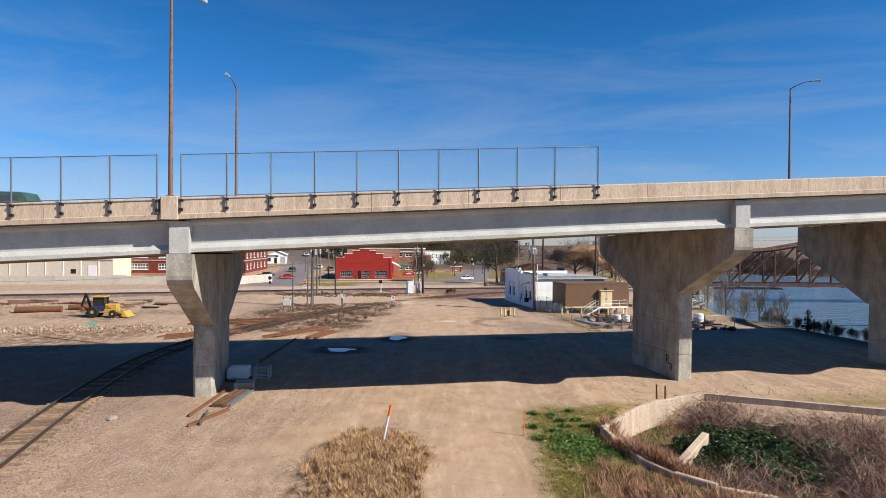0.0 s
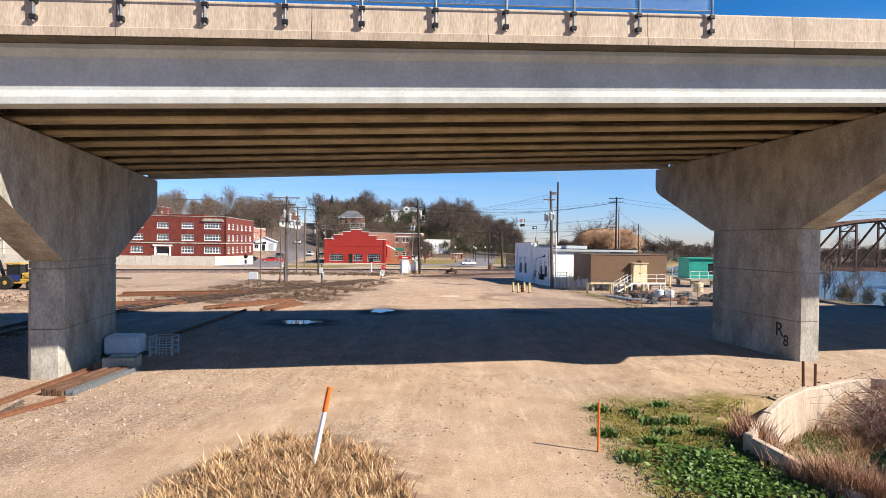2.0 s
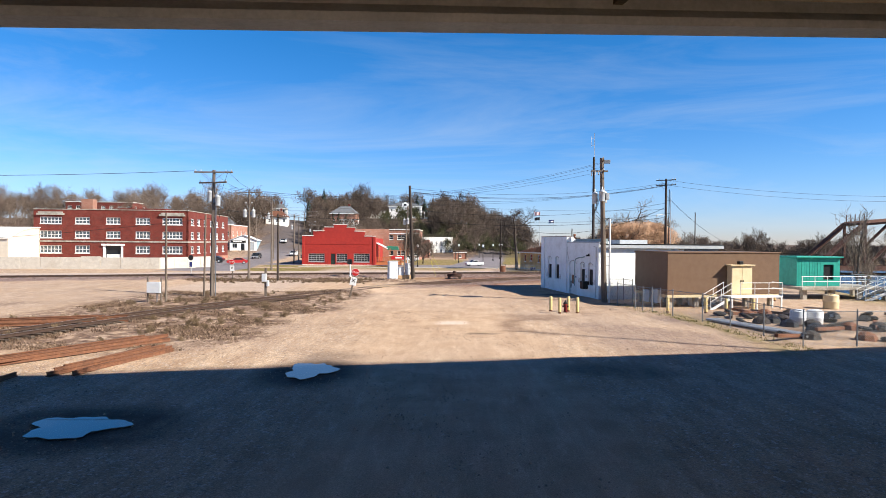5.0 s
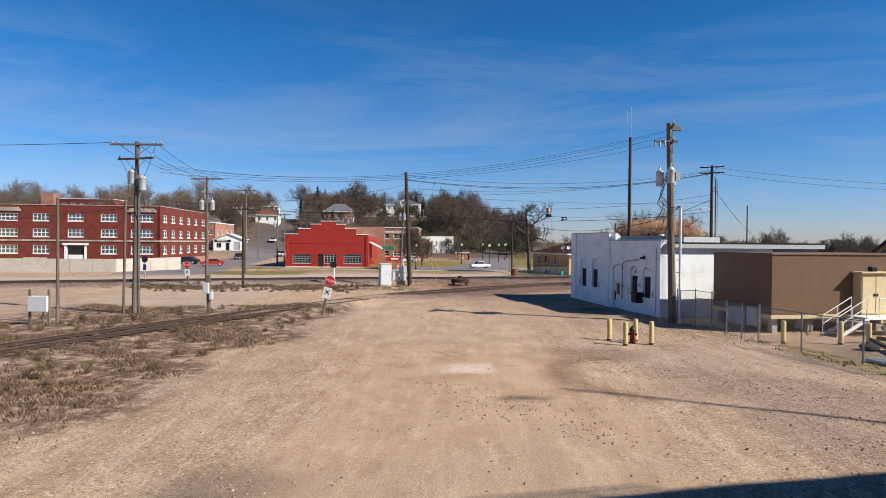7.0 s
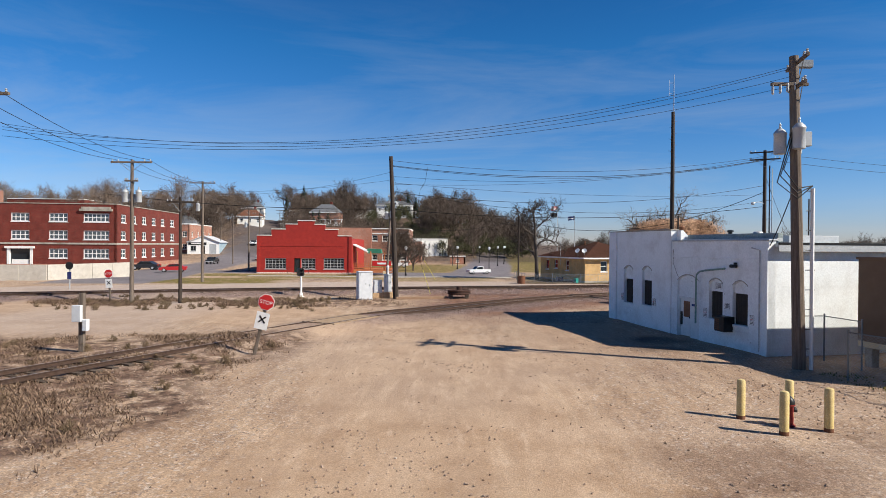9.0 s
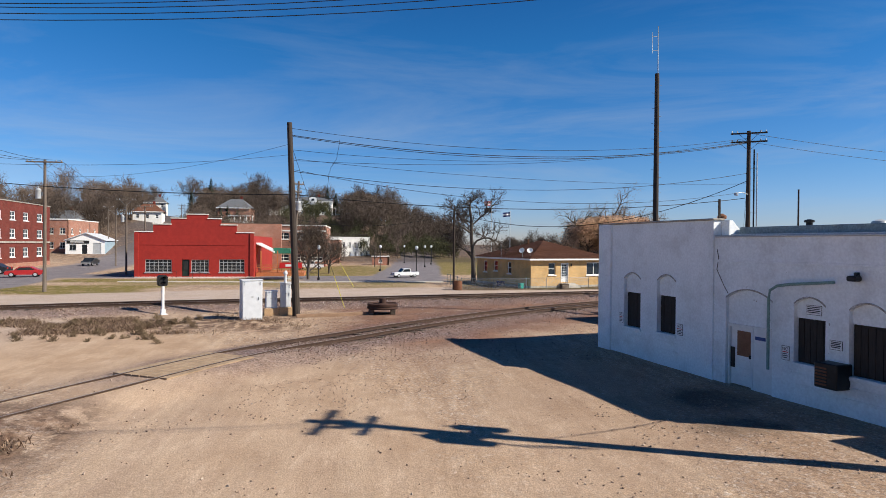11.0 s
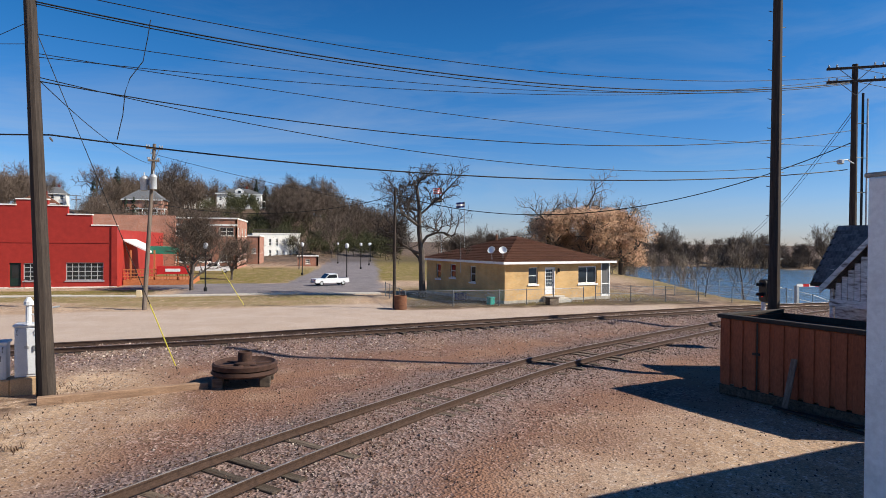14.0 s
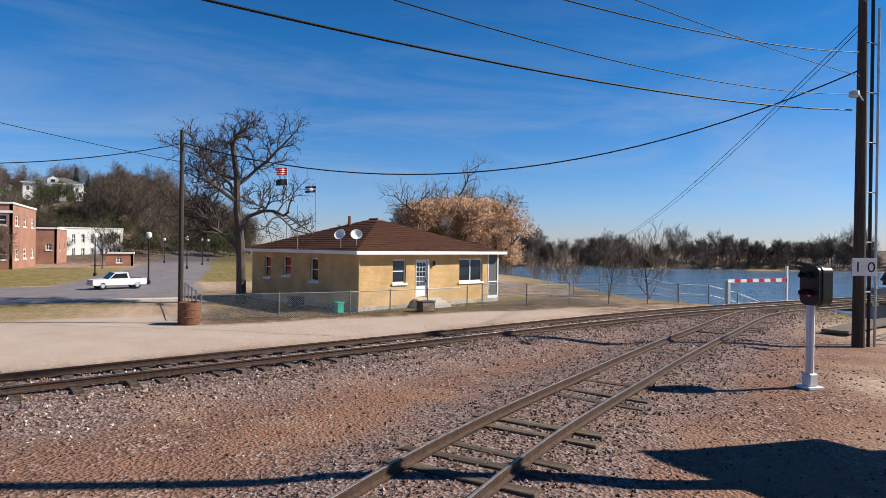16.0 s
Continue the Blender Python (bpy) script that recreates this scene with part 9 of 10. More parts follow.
# ---- cars ----
def make_pickup(x, y, turn, paint, label, name="pickup_truck", bed=True, scale=1.0):
    c = thing(name, (x, y, gz(x, y) + 0.03), label, "vehicle", "parked vehicles")
    c.matrix_basis = pose(x, y, gz(x, y) + 0.03, 0, 0, turn) @ Matrix.Scale(scale, 4)
    if bed:
        prof = [(-2.7, 0.42), (-2.75, 0.75), (-2.7, 1.0), (-1.2, 1.08), (-0.55, 1.72), (0.75, 1.76), (0.95, 1.1), (2.7, 1.1), (2.75, 0.5), (2.6, 0.4)]
    else:
        prof = [(-2.2, 0.35), (-2.28, 0.6), (-2.1, 0.85), (-1.1, 0.95), (-0.5, 1.42), (0.9, 1.45), (1.7, 1.0), (2.2, 0.92), (2.25, 0.5), (2.1, 0.35)]
    g = Geo().prism(prof, -0.9, 0.9, "y")
    body = part("body", g, paint, c)
    glass = [(-1.05, 1.12), (-0.52, 1.62), (0.62, 1.66), (0.75, 1.14)] if bed else [(-0.95, 0.97), (-0.45, 1.36), (0.8, 1.38), (1.4, 1.02)]
    for yy in (-0.905, 0.901):
        part("side_window", Geo().prism(glass, yy, yy + 0.004, "y"), DARKWIN, body)
    part("windscreen", Geo().prism([(a - 0.035, b + 0.03) for a, b in (prof[3], prof[4])] + [(a, b) for a, b in (prof[4], prof[3])], -0.8, 0.8, "y"), DARKWIN, body)
    if bed:
        part("bed_floor", Geo().box(1.0, -0.75, 1.1, 2.6, 0.75, 1.104), BLACK, body)
    for wx in (-1.75, 1.75) if bed else (-1.4, 1.4):
        for wy in (-0.78, 0.78):
            m = pose(wx, wy, 0.36, 90, 0, 0)
            tyre = part("wheel", Geo().lathe([(0.2, -0.12), (0.33, -0.12), (0.37, -0.08), (0.37, 0.08), (0.33, 0.12), (0.2, 0.12)], 18, m=m), RUBBER, c, "black tyre", True)
            part("rim", Geo().lathe([(0.05, -0.13), (0.21, -0.125), (0.21, 0.125), (0.05, 0.13)], 14, m=m), GREYMET, tyre)
    part("bumper", Geo().box(-2.85 if bed else -2.35, -0.85, 0.42, -2.7 if bed else -2.2, 0.85, 0.62, 0.03), GREYMET, c)
    for yy in (-0.7, 0.45):
        part("headlight", Geo().box(-2.78 if bed else -2.3, yy, 0.74, -2.7 if bed else -2.2, yy + 0.28, 0.9, 0.02), PALEWIN, c)
        part("tail_light", Geo().box(2.7 if bed else 2.18, yy, 0.72, 2.78 if bed else 2.27, yy + 0.2, 0.98, 0.02), SIGNRED, c)
    return c


make_pickup(5.2, 166.8, 22, WHITECAR, "white pickup truck parked at the kerb", scale=0.68)
make_pickup(-9.8, 192, 3, WHITECAR, "white pickup truck beside the lawn", scale=0.85)
make_pickup(-43.0, 166.0, 18, REDCAR, "red saloon car parked at the street corner", "saloon_car", False, scale=0.9)
make_pickup(-50.5, 172.5, 5, DARKCAR, "dark saloon car parked beside the brick building", "saloon_car", False)
make_pickup(-41, 216, 90, DARKCAR, "dark saloon car parked on the hill street", "saloon_car", False)
make_pickup(-47, 226, 90, WHITECAR, "white saloon car parked on the hill street", "saloon_car", False)
make_pickup(-51.5, 205, 95, DARKCAR, "dark saloon car parked beside the shops", "saloon_car", False)
make_pickup(-60, 262, 98, WHITECAR, "white saloon car far up the street", "saloon_car", False)


# ---- park furniture ----
def make_park_lamp(x, y, h=4.2):
    p = thing("park_lamp", (x, y, gz(x, y)), "black globe-topped park lamp post", "street lamp", "park lamps")
    part("post", Geo().lathe([(0.16, 0), (0.16, 0.3), (0.07, 0.4), (0.055, h - 0.45), (0.1, h - 0.4)], 10), BLACK, p, "", True)
    part("globe", Geo().lathe([(0.08, h - 0.4), (0.2, h - 0.28), (0.24, h - 0.1), (0.2, h + 0.08), (0.08, h + 0.16)], 12), WATERJUG, p, "", True)


for x, y in ((7.2, 172), (2.2, 186), (11.5, 205), (14.5, 222), (9, 232), (17, 245), (-6.0, 160.5)):
    make_park_lamp(x, y)


def make_flag(x, y, h, z1, cols, label):
    f = thing("flagpole", (x, y, gz(x, y)), label, "flagpole", "flagpoles")
    part("pole", Geo().tube([(0, 0, 0), (0, 0, h)], 0.07, 8, 0.04), GREYMET, f)
    for zt, hh, stripes in z1:
        for k, mt in enumerate(stripes):
            vs, n = [], 8
            for q in range(n + 1):
                x0 = -1.25 * q / n
                for e in (k, k + 1):
                    vs.append((x0, 0.12 * math.sin(q * 1.1), zt - hh * e / len(stripes) - 0.12 * q / n))
            part("flag_stripe", Geo().add(vs, [(2 * q, 2 * q + 2, 2 * q + 3, 2 * q + 1) for q in range(n)]), mt, f)


BLUEF = mat("flag_blue", (0.02, 0.03, 0.12), (0.03, 0.04, 0.15), 4, 0.8, 0)
make_flag(21.2, 186.5, 12.5, ((12.2, 0.8, (SIGNRED, WHITEM, SIGNRED, WHITEM, SIGNRED, WHITEM, SIGNRED)), (10.9, 0.7, (BLACK,))), 0, "tall flagpole with a striped flag and a dark flag")
make_flag(24.5, 186.5, 10.5, ((10.3, 0.75, (BLUEF, WHITEM, BLUEF)),), 0, "shorter flagpole with a blue and white flag")
tb = thing("rusty_barrel", (9.1, 143.6, gz(9.1, 143.6)), "rusty brown burn barrel by the bare pole", "barrel")
part("drum", Geo().lathe([(0.42, 0), (0.44, 0.02), (0.44, 0.3), (0.46, 0.32), (0.44, 0.34), (0.44, 0.62), (0.46, 0.64), (0.44, 0.66), (0.44, 0.95), (0.4, 0.95), (0.4, 0.1)], 18), RUST, tb, "", True)
for x, y, w, mt, lb in ((20.6, 144.9, 0.9, TIE, "brown planter trough by the front step"), (14.9, 150, 0.8, BLUEF, "dark blue bin against the side wall"), (16.2, 146.0, 0.4, GREENM, "green box on the garden fence")):
    q = thing("garden_box", (x, y, gz(x, y)), lb, "box", "garden boxes", turn=19.5)
    part("tub", Geo().box(-w / 2, -0.25, 0, w / 2, 0.25, 0.55, 0.03), mt, q)
    part("tub_rim", Geo().box(-w / 2 - 0.03, -0.28, 0.5, w / 2 + 0.03, 0.28, 0.56, 0.01), mt, q)


# ---- meter post, sign post left of the spur ----
make_pole(-21.7, 89.2, 7.0, r=0.1, label="slim wooden service pole with a meter board")
mb = thing("meter_board", (-22.4, 88.7, gz(-22.4, 88.7)), "pale meter cabinet on two posts", "cabinet")
for x in (-0.55, 0.5):
    part("leg", Geo().box(x, -0.05, -0.2, x + 0.1, 0.05, 1.95), POLEW, mb)
part("box", Geo().box(-0.5, -0.2, 0.75, 0.55, 0.12, 1.6, 0.02), CABINET, mb)
part("pipe", Geo().tube([(0.2, 0.05, 0), (0.2, 0.05, 0.75)], 0.04, 6), GALV, mb)
rp = thing("relay_post", (-15.65, 95.1, gz(-15.6, 95.1)), "short wooden post with small grey boxes", "post")
part("post", Geo().box(-0.1, -0.1, -0.2, 0.1, 0.1, 2.5, 0.01), POLEW, rp)
part("box", Geo().box(-0.28, -0.3, 1.3, 0.1, -0.11, 2.0, 0.02), CABINET, rp)
part("box", Geo().box(0.11, -0.2, 0.9, 0.3, 0.05, 1.4, 0.02), CABINET, rp)
ws = thing("whistle_sign_post", (-36.5, 128.5, gz(-36.5, 128.5)), "back of a crossing sign on a striped post", "road sign")
part("post", Geo().tube([(0, 0, -0.2), (0, 0, 2.6)], 0.06, 6), GREYMET, ws)
part("disc", Geo().lathe([(0.02, -0.01), (0.38, -0.01), (0.38, 0.01), (0.02, 0.01)], 16, m=pose(0, -0.07, 2.3, 90)), BLACK, ws)
part("plate", Geo().box(-0.2, -0.08, 1.0, 0.2, -0.065, 1.7), BLUEF, ws)


# ---- foreground by the bridge ----
def make_retaining_wall():
    w = thing("low_concrete_wall", (0, 0, 0), "low cracked concrete wall round the overgrown basin", "wall", kind="structure")
    line = [(13.4, 24.9), (11.5, 25.9), (10.25, 27.1), (9.35, 28.7), (9.0, 30.8), (8.72, 32.9), (9.35, 34.0), (10.35, 35.3), (11.65, 36.9), (13.4, 38.5), (14.6, 39.3), (16.9, 40.5)]
    for k, ((xa, ya), (xb, yb)) in enumerate(zip(line, line[1:])):
        top = (0.16, 0.26, 0.22, 0.3, 0.36, 0.4, 0.36, 0.4, 0.42, 0.4, 0.42)[k]
        a, b = Vector((xa, ya, 0)), Vector((xb, yb, 0))
        d = (b - a).normalized() * 0.012
        part("wall_panel", Geo().sweep([(-0.13, -1.3), (0.13, -1.3), (0.12, top - 0.04), (0.08, top), (-0.09, top), (-0.13, top - 0.05)], [a + d, b - d + Vector((0, 0, 0.02 * (k % 3)))]), DECKC, w)
    part("corner_post", Geo().box(-0.14, -0.14, -1.2, 0.14, 0.14, 0.46, 0.03, m=pose(8.7, 32.9, 0, 0, 0, 30)), DECKC, w)
    pts = [(16.95, 40.5), (21.6, 38.75), (26.1, 37.1), (31, 35.4), (37, 33.3)]
    for a, b in zip(pts, pts[1:]):
        a, b = Vector((*a, 0)), Vector((*b, 0))
        d = (b - a).normalized() * 0.03
        part("wall_panel", Geo().sweep([(-0.14, -1.4), (0.14, -1.4), (0.14, 0.4), (-0.14, 0.4)], [a + d, b - d]), DECKC, w)
    part("pipe_stub", Geo().tube([(13.35, 38.6, -0.3), (13.3, 38.6, 1.35)], 0.05, 6), RUST, w)
    part("pipe_stub", Geo().tube([(13.95, 38.95, -0.3), (13.95, 38.95, 1.2)], 0.05, 6), RUST, w)
    part("broken_slab", Geo().box(-2.4, -0.2, -1.3, 2.4, 0.2, -0.28, 0.05, m=pose(13.0, 32.1, 0, 5, -3, 54)), DECKC, w)


make_retaining_wall()


def make_marker(x, y, h, lean, label, top_mt, low_mt, r=0.05, split=0.45):
    m = thing("marker_post", (x, y, gz(x, y)), label, "marker post", "marker posts")
    d = Vector((lean[0], lean[1], 1)).normalized()
    part("shaft", Geo().tube([d * -0.2, d * h * (1 - split)], r, 10), low_mt, m)
    part("cap_sleeve", Geo().tube([d * h * (1 - split), d * h], r * 1.12, 10), top_mt, m)


make_marker(-2.32, 30.12, 1.85, (0.2, 0.0), "leaning white pipeline marker with an orange top", ORANGE, WHITEM, 0.052, 0.3)
make_marker(4.6, 32.6, 1.3, (0.0, 0.0), "thin orange survey stake in the grass", ORANGE, ORANGE, 0.03)


BROWNT = mat("brown_timber", (0.1, 0.052, 0.032), (0.19, 0.1, 0.06), 5, 0.85, 0.3, c3=(0.06, 0.035, 0.024), scale2=2, stretch=(0.3, 2, 2))


def make_pier_clutter():
    t = thing("water_tote", (-14.0, 44.3, gz(-14, 44.3)), "white plastic tote tank in the shade of the pier", "tank", turn=8)
    part("tank", Geo().box(-0.75, -0.55, 0.16, 0.75, 0.55, 1.0, 0.1), WATERJUG, t)
    part("pallet", Geo().box(-0.8, -0.6, 0.0, 0.8, 0.6, 0.15, 0.01), TIE, t)
    c = thing("wire_cage", (-12.5, 44.9, gz(-12.5, 44.9)), "grey wire stillage cage beside the tank", "cage", turn=5)
    for x in (-0.5, 0.5):
        for y in (-0.4, 0.4):
            part("corner_post", Geo().box(x - 0.03, y - 0.03, 0, x + 0.03, y + 0.03, 0.9), GREYMET, c)
    for z in (0.15, 0.4, 0.65, 0.88):
        for y in (-0.4, 0.4):
            part("bar", Geo().tube([(-0.5, y, z), (0.5, y, z)], 0.018, 5), GREYMET, c)
        for x in (-0.5, 0.5):
            part("bar", Geo().tube([(x, -0.4, z), (x, 0.4, z)], 0.018, 5), GREYMET, c)
    for k in range(6):
        part("bar", Geo().tube([(-0.4 + 0.16 * k, -0.4, 0), (-0.4 + 0.16 * k, -0.4, 0.9)], 0.012, 5), GREYMET, c)
    b = thing("concrete_trough", (-12.75, 41.7, gz(-12.7, 41.7)), "grey concrete form box at the shade's edge", "trough", turn=10)
    part("floor_slab", Geo().box(-0.6, -0.5, 0, 0.6, 0.5, 0.1), CONCRETE, b)
    for y in (-0.5, 0.42):
        part("side", Geo().box(-0.6, y, 0.1, 0.6, y + 0.08, 0.55, 0.01), CONCRETE, b)
    for x in (-0.6, 0.52):
        part("end", Geo().box(x, -0.42, 0.1, x + 0.08, 0.42, 0.5, 0.01), CONCRETE, b)
    p = thing("plank_stack", (-12.7, 37.2, gz(-12.7, 38)), "stack of dark timbers and a grey channel section", "timber", turn=88)
    for k in range(4):
        part("plank", Geo().box(0, -0.3 + 0.19 * k, 0.0, 4.2 - 0.2 * k, -0.14 + 0.19 * k, 0.2 + 0.05 * (k % 2), 0.01), BROWNT, p)
    part("channel", Geo().box(0.1, -0.62, 0.0, 4.4, -0.34, 0.05).box(0.1, -0.62, 0.051, 4.4, -0.58, 0.18).box(0.1, -0.38, 0.051, 4.4, -0.34, 0.18), GALV, p)
    for (x0, y0), (x1, y1), mt in (((-13.6, 35.1), (-13.7, 41.2), RUST), ((-12.9, 33.3), (-11.9, 36.6), RUST), ((-12.4, 33.6), (-12.9, 36.0), TIE)):
        r = thing("loose_rail", (x0, y0, gz(x0, y0) + 0.02), "rusty length of rail lying on the ground", "scrap rail", "loose rails")
        part("rail", Geo().sweep(RAILP, [(0, 0, 0), (x1 - x0, y1 - y0, 0.02)]), mt, r)
    k = thing("bone_white_rock", (-17.6, 34.6, gz(-17.6, 34.6)), "pale lump of limestone on the dirt", "rock")
    part("stone", Geo().lathe([(0.05, -0.05), (0.27, 0.0), (0.3, 0.1), (0.2, 0.2), (0.05, 0.24)], 7, m=pose(0, 0, 0, 8, -6, 20)), STONE, k)


make_pier_clutter()


def make_rail_pile(x, y, turn, n, ln, label, seed):
    r = random.Random(seed)
    p = thing("rail_pile", (x, y, gz(x, y)), label, "scrap rail", "piles of old rails", turn=turn)
    for k in range(n):
        a = r.uniform(-0.9, 0.9)
        b = a + r.uniform(-0.6, 0.6)
        part("rail", Geo().sweep(RAILP, [(r.uniform(-0.8, 0.3), a, 0.02 + 0.11 * (k // 5)), (ln * r.uniform(0.75, 1.0), b, 0.02 + 0.11 * (k // 5))]), RUST, p)


make_rail_pile(-17.8, 64.0, 62, 9, 9.5, "pile of rusty red-brown rails by the spur", 1)
make_rail_pile(-13.6, 51.0, 88, 1, 15, "rusty rail lengths lying across the shade", 2)
make_rail_pile(-13.2, 63.5, 78, 6, 5.5, "bundle of rusty rails at the edge of the shade", 3)
make_rail_pile(-29.5, 73.5, 22, 12, 12, "long low stack of rusty rails on the open lot", 4)
make_rail_pile(-27.5, 62.5, 40, 6, 8, "scattered rusty rails beyond the spur", 5)


def make_backhoe():
    b = thing("backhoe_loader", (-43.4, 79.3, gz(-43.4, 79.3)), "yellow and dark blue backhoe loader parked on the dirt lot", "digger", turn=4)
    part("chassis", Geo().box(-1.6, -0.6, 0.6, 1.9, 0.6, 1.1, 0.05), MACHINE, b)
    part("bonnet", Geo().box(0.4, -0.5, 1.1, 1.9, 0.5, 1.7, 0.08), MACHINE, b)
    cab = part("cab", Geo().box(-0.95, -0.65, 1.1, -0.85, -0.55, 2.55).box(-0.95, 0.55, 1.1, -0.85, 0.65, 2.55).box(0.3, -0.65, 1.1, 0.4, -0.55, 2.55).box(0.3, 0.55, 1.1, 0.4, 0.65, 2.55), BLACK, b)
    part("cab_roof", Geo().box(-1.1, -0.75, 2.55, 0.5, 0.75, 2.72, 0.05), MACHINE, cab)
    part("cab_glass", Geo().box(-0.84, -0.6, 1.15, 0.29, 0.6, 2.52), DARKWIN, cab)
    part("blue_panel", Geo().box(-0.9, -0.68, 0.9, 0.4, -0.602, 1.5, 0.02), BLUEF, b)
    for x, r in ((-0.95, 0.72), (1.5, 0.48)):
        for y in (-0.72, 0.72):
            m = pose(x, y, r, 90, 0, 0)
            t = part("wheel", Geo().lathe([(r * 0.5, -0.2), (r * 0.9, -0.2), (r, -0.12), (r, 0.12), (r * 0.9, 0.2), (r * 0.5, 0.2)], 20, m=m), RUBBER, b, "", True)
            part("rim", Geo().lathe([(0.05, -0.21), (r * 0.52, -0.19), (r * 0.52, 0.19), (0.05, 0.21)], 16, m=m), MACHINE, t)
    for y in (-0.5, 0.5):
        part("loader_arm", Geo().prism([(0.6, 1.5), (0.8, 1.7), (2.4, 0.75), (2.9, 0.55), (2.8, 0.35), (2.2, 0.55)], y - 0.06, y + 0.06, "y"), MACHINE, b)
    part("bucket", Geo().prism([(2.75, 0.15), (3.5, 0.1), (3.2, 0.4), (2.95, 0.85), (2.7, 0.8)], -1.0, 1.0, "y"), MACHINE, b)
    part("boom", Geo().prism([(-1.6, 1.0), (-1.4, 1.1), (-2.0, 3.0), (-2.2, 3.0)], -0.12, 0.12, "y"), BLACK, b)
    part("dipper", Geo().prism([(-2.2, 3.05), (-1.95, 3.0), (-2.6, 1.3), (-2.8, 1.35)], -0.1, 0.1, "y"), BLACK, b)
    part("digging_bucket", Geo().prism([(-2.85, 1.4), (-2.5, 1.3), (-2.2, 0.8), (-2.7, 0.7)], -0.3, 0.3, "y"), RUST, b)
    for y in (-0.9, 0.9):
        part("stabiliser", Geo().tube([(-1.5, y * 0.6, 1.0), (-1.8, y, 0.4)], 0.08, 6), BLACK, b)


make_backhoe()


def make_lot_scrap():
    for k, (x, y, ln, r_) in enumerate(((-56.6, 82.0, 5.4, 0.42), (-51.5, 85.2, 4.0, 0.35))):
        c = thing("rusty_pipe", (x, y, gz(x, y) + r_), "long rust-red steel pipe lying on the lot", "pipe", "rusty pipes", turn=14)
        part("shell", Geo().tube([(0, 0, 0), (ln, 0, 0)], r_, 18), RUST, c)
        part("end_band", Geo().tube([(ln + 0.002, 0, 0), (ln + 0.1, 0, 0)], r_ * 1.06, 18), RUST, c)
    g = thing("teal_tarp_heap", (-39.5, 69.8, gz(-39.5, 69.8)), "small heap under a teal tarpaulin", "tarpaulin")
    part("sheet", Geo().lathe([(0.95, -0.02), (0.9, 0.12), (0.6, 0.28), (0.3, 0.33), (0.05, 0.36)], 12), GREENM, g, "", True)
    r = random.Random(21)
    for k in range(26):
        x, y = r.uniform(-66, -40), r.uniform(86, 99)
        l = thing("old_timber", (x, y, gz(x, y)), "weathered timber lying in a scrap heap", "timber", "scrap timbers", turn=r.uniform(-40, 40))
        part("log", Geo().box(-r.uniform(1, 2.4), -0.13, 0, r.uniform(1, 2.4), 0.13, 0.24, 0.02, m=pose(0, 0, r.uniform(0, 0.35), 0, r.uniform(-4, 4), 0)), r.choice([TIE, POLEW, RUST]), l)


make_lot_scrap()


def make_pump_yard():
    for x, y, h, r_, mt, lb in ((22.1, 79.7, 0.85, 0.46, WATERJUG, "white plastic drum in the pump yard"), (23.2, 79.8, 0.85, 0.46, WATERJUG, "white plastic drum in the pump yard"), (29.9, 89.2, 1.1, 0.55, CREAM, "cream barrel beside the stairs"), (32.4, 79.9, 1.2, 0.6, WATERJUG, "pale tank near the scrap")):
        d = thing("plastic_drum", (x, y, gz(x, y)), lb, "drum", "drums in the pump yard")
        part("shell", Geo().lathe([(r_ * 0.9, 0), (r_, 0.06), (r_, h * 0.45), (r_ * 1.04, h * 0.5), (r_, h * 0.55), (r_, h - 0.08), (r_ * 0.85, h)], 18), mt, d, "", True)
        part("lid", Geo().lathe([(r_ * 0.5, h), (r_ * 0.5, h + 0.04), (0.05, h + 0.05)], 14), mt, d, "", True)
    r = random.Random(5)
    for k in range(84):
        x, y = r.uniform(18.3, 34), r.uniform(73, 85)
        s = thing("scrap_piece", (x, y, gz(x, y)), "dark scrap metal and timber lying in the fenced yard", "scrap", "scrap in the pump yard", turn=r.uniform(0, 180))
        if k % 3 == 0:
            part("tyre", Geo().lathe([(0.2, 0), (0.36, 0.02), (0.42, 0.1), (0.36, 0.19), (0.2, 0.2)], 14, m=pose(0, 0, 0.05, r.uniform(-25, 25), r.uniform(-25, 25))), RUBBER, s, "", True)
        elif k % 3 == 1:
            part("beam", Geo().box(-r.uniform(0.6, 1.6), -0.1, 0, r.uniform(0.6, 1.6), 0.1, 0.18, 0.01, m=pose(0, 0, 0.1, 0, r.uniform(-8, 8))), r.choice([DARKWOOD, RUST, BLACK]), s)
        else:
            part("lump", Geo().lathe([(0.1, -0.1), (0.55, 0.0), (0.45, 0.28), (0.2, 0.42), (0.03, 0.45)], 7), r.choice([BLACK, RUST, DARKWOOD]), s)
    c = thing("conduit_run", (16.8, 80.5, gz(16.8, 80.5)), "row of grey conduit pipes lying along the fence", "pipes", turn=-72)
    for k in range(6):
        part("pipe", Geo().tube([(0, 0.16 * k, 0.1), (7.5, 0.16 * k, 0.1)], 0.06, 6), GREYMET, c)


make_pump_yard()

# crossing boards where the yard road runs over the spur
cb = thing("crossing_boards", (0, 0, 0), "pale timber crossing boards between the spur rails", "boards", kind="structure")
TIEDUST = mat("dusty_timber", (0.3, 0.21, 0.13), (0.4, 0.29, 0.19), 5, 0.9, 0.3, c3=(0.2, 0.14, 0.09), scale2=1.5)
LV = [p for p in SPUR if 102.8 < p.y < 106.8]
for d in (-0.5, -0.17, 0.17, 0.5, -1.0, 1.0):
    part("plank", Geo().sweep([(-0.14, -0.1), (0.14, -0.1), (0.14, 0.13), (-0.14, 0.13)], [Vector((p.x, p.y, 0.2)) for p in offset(LV, d)]), TIEDUST, cb)


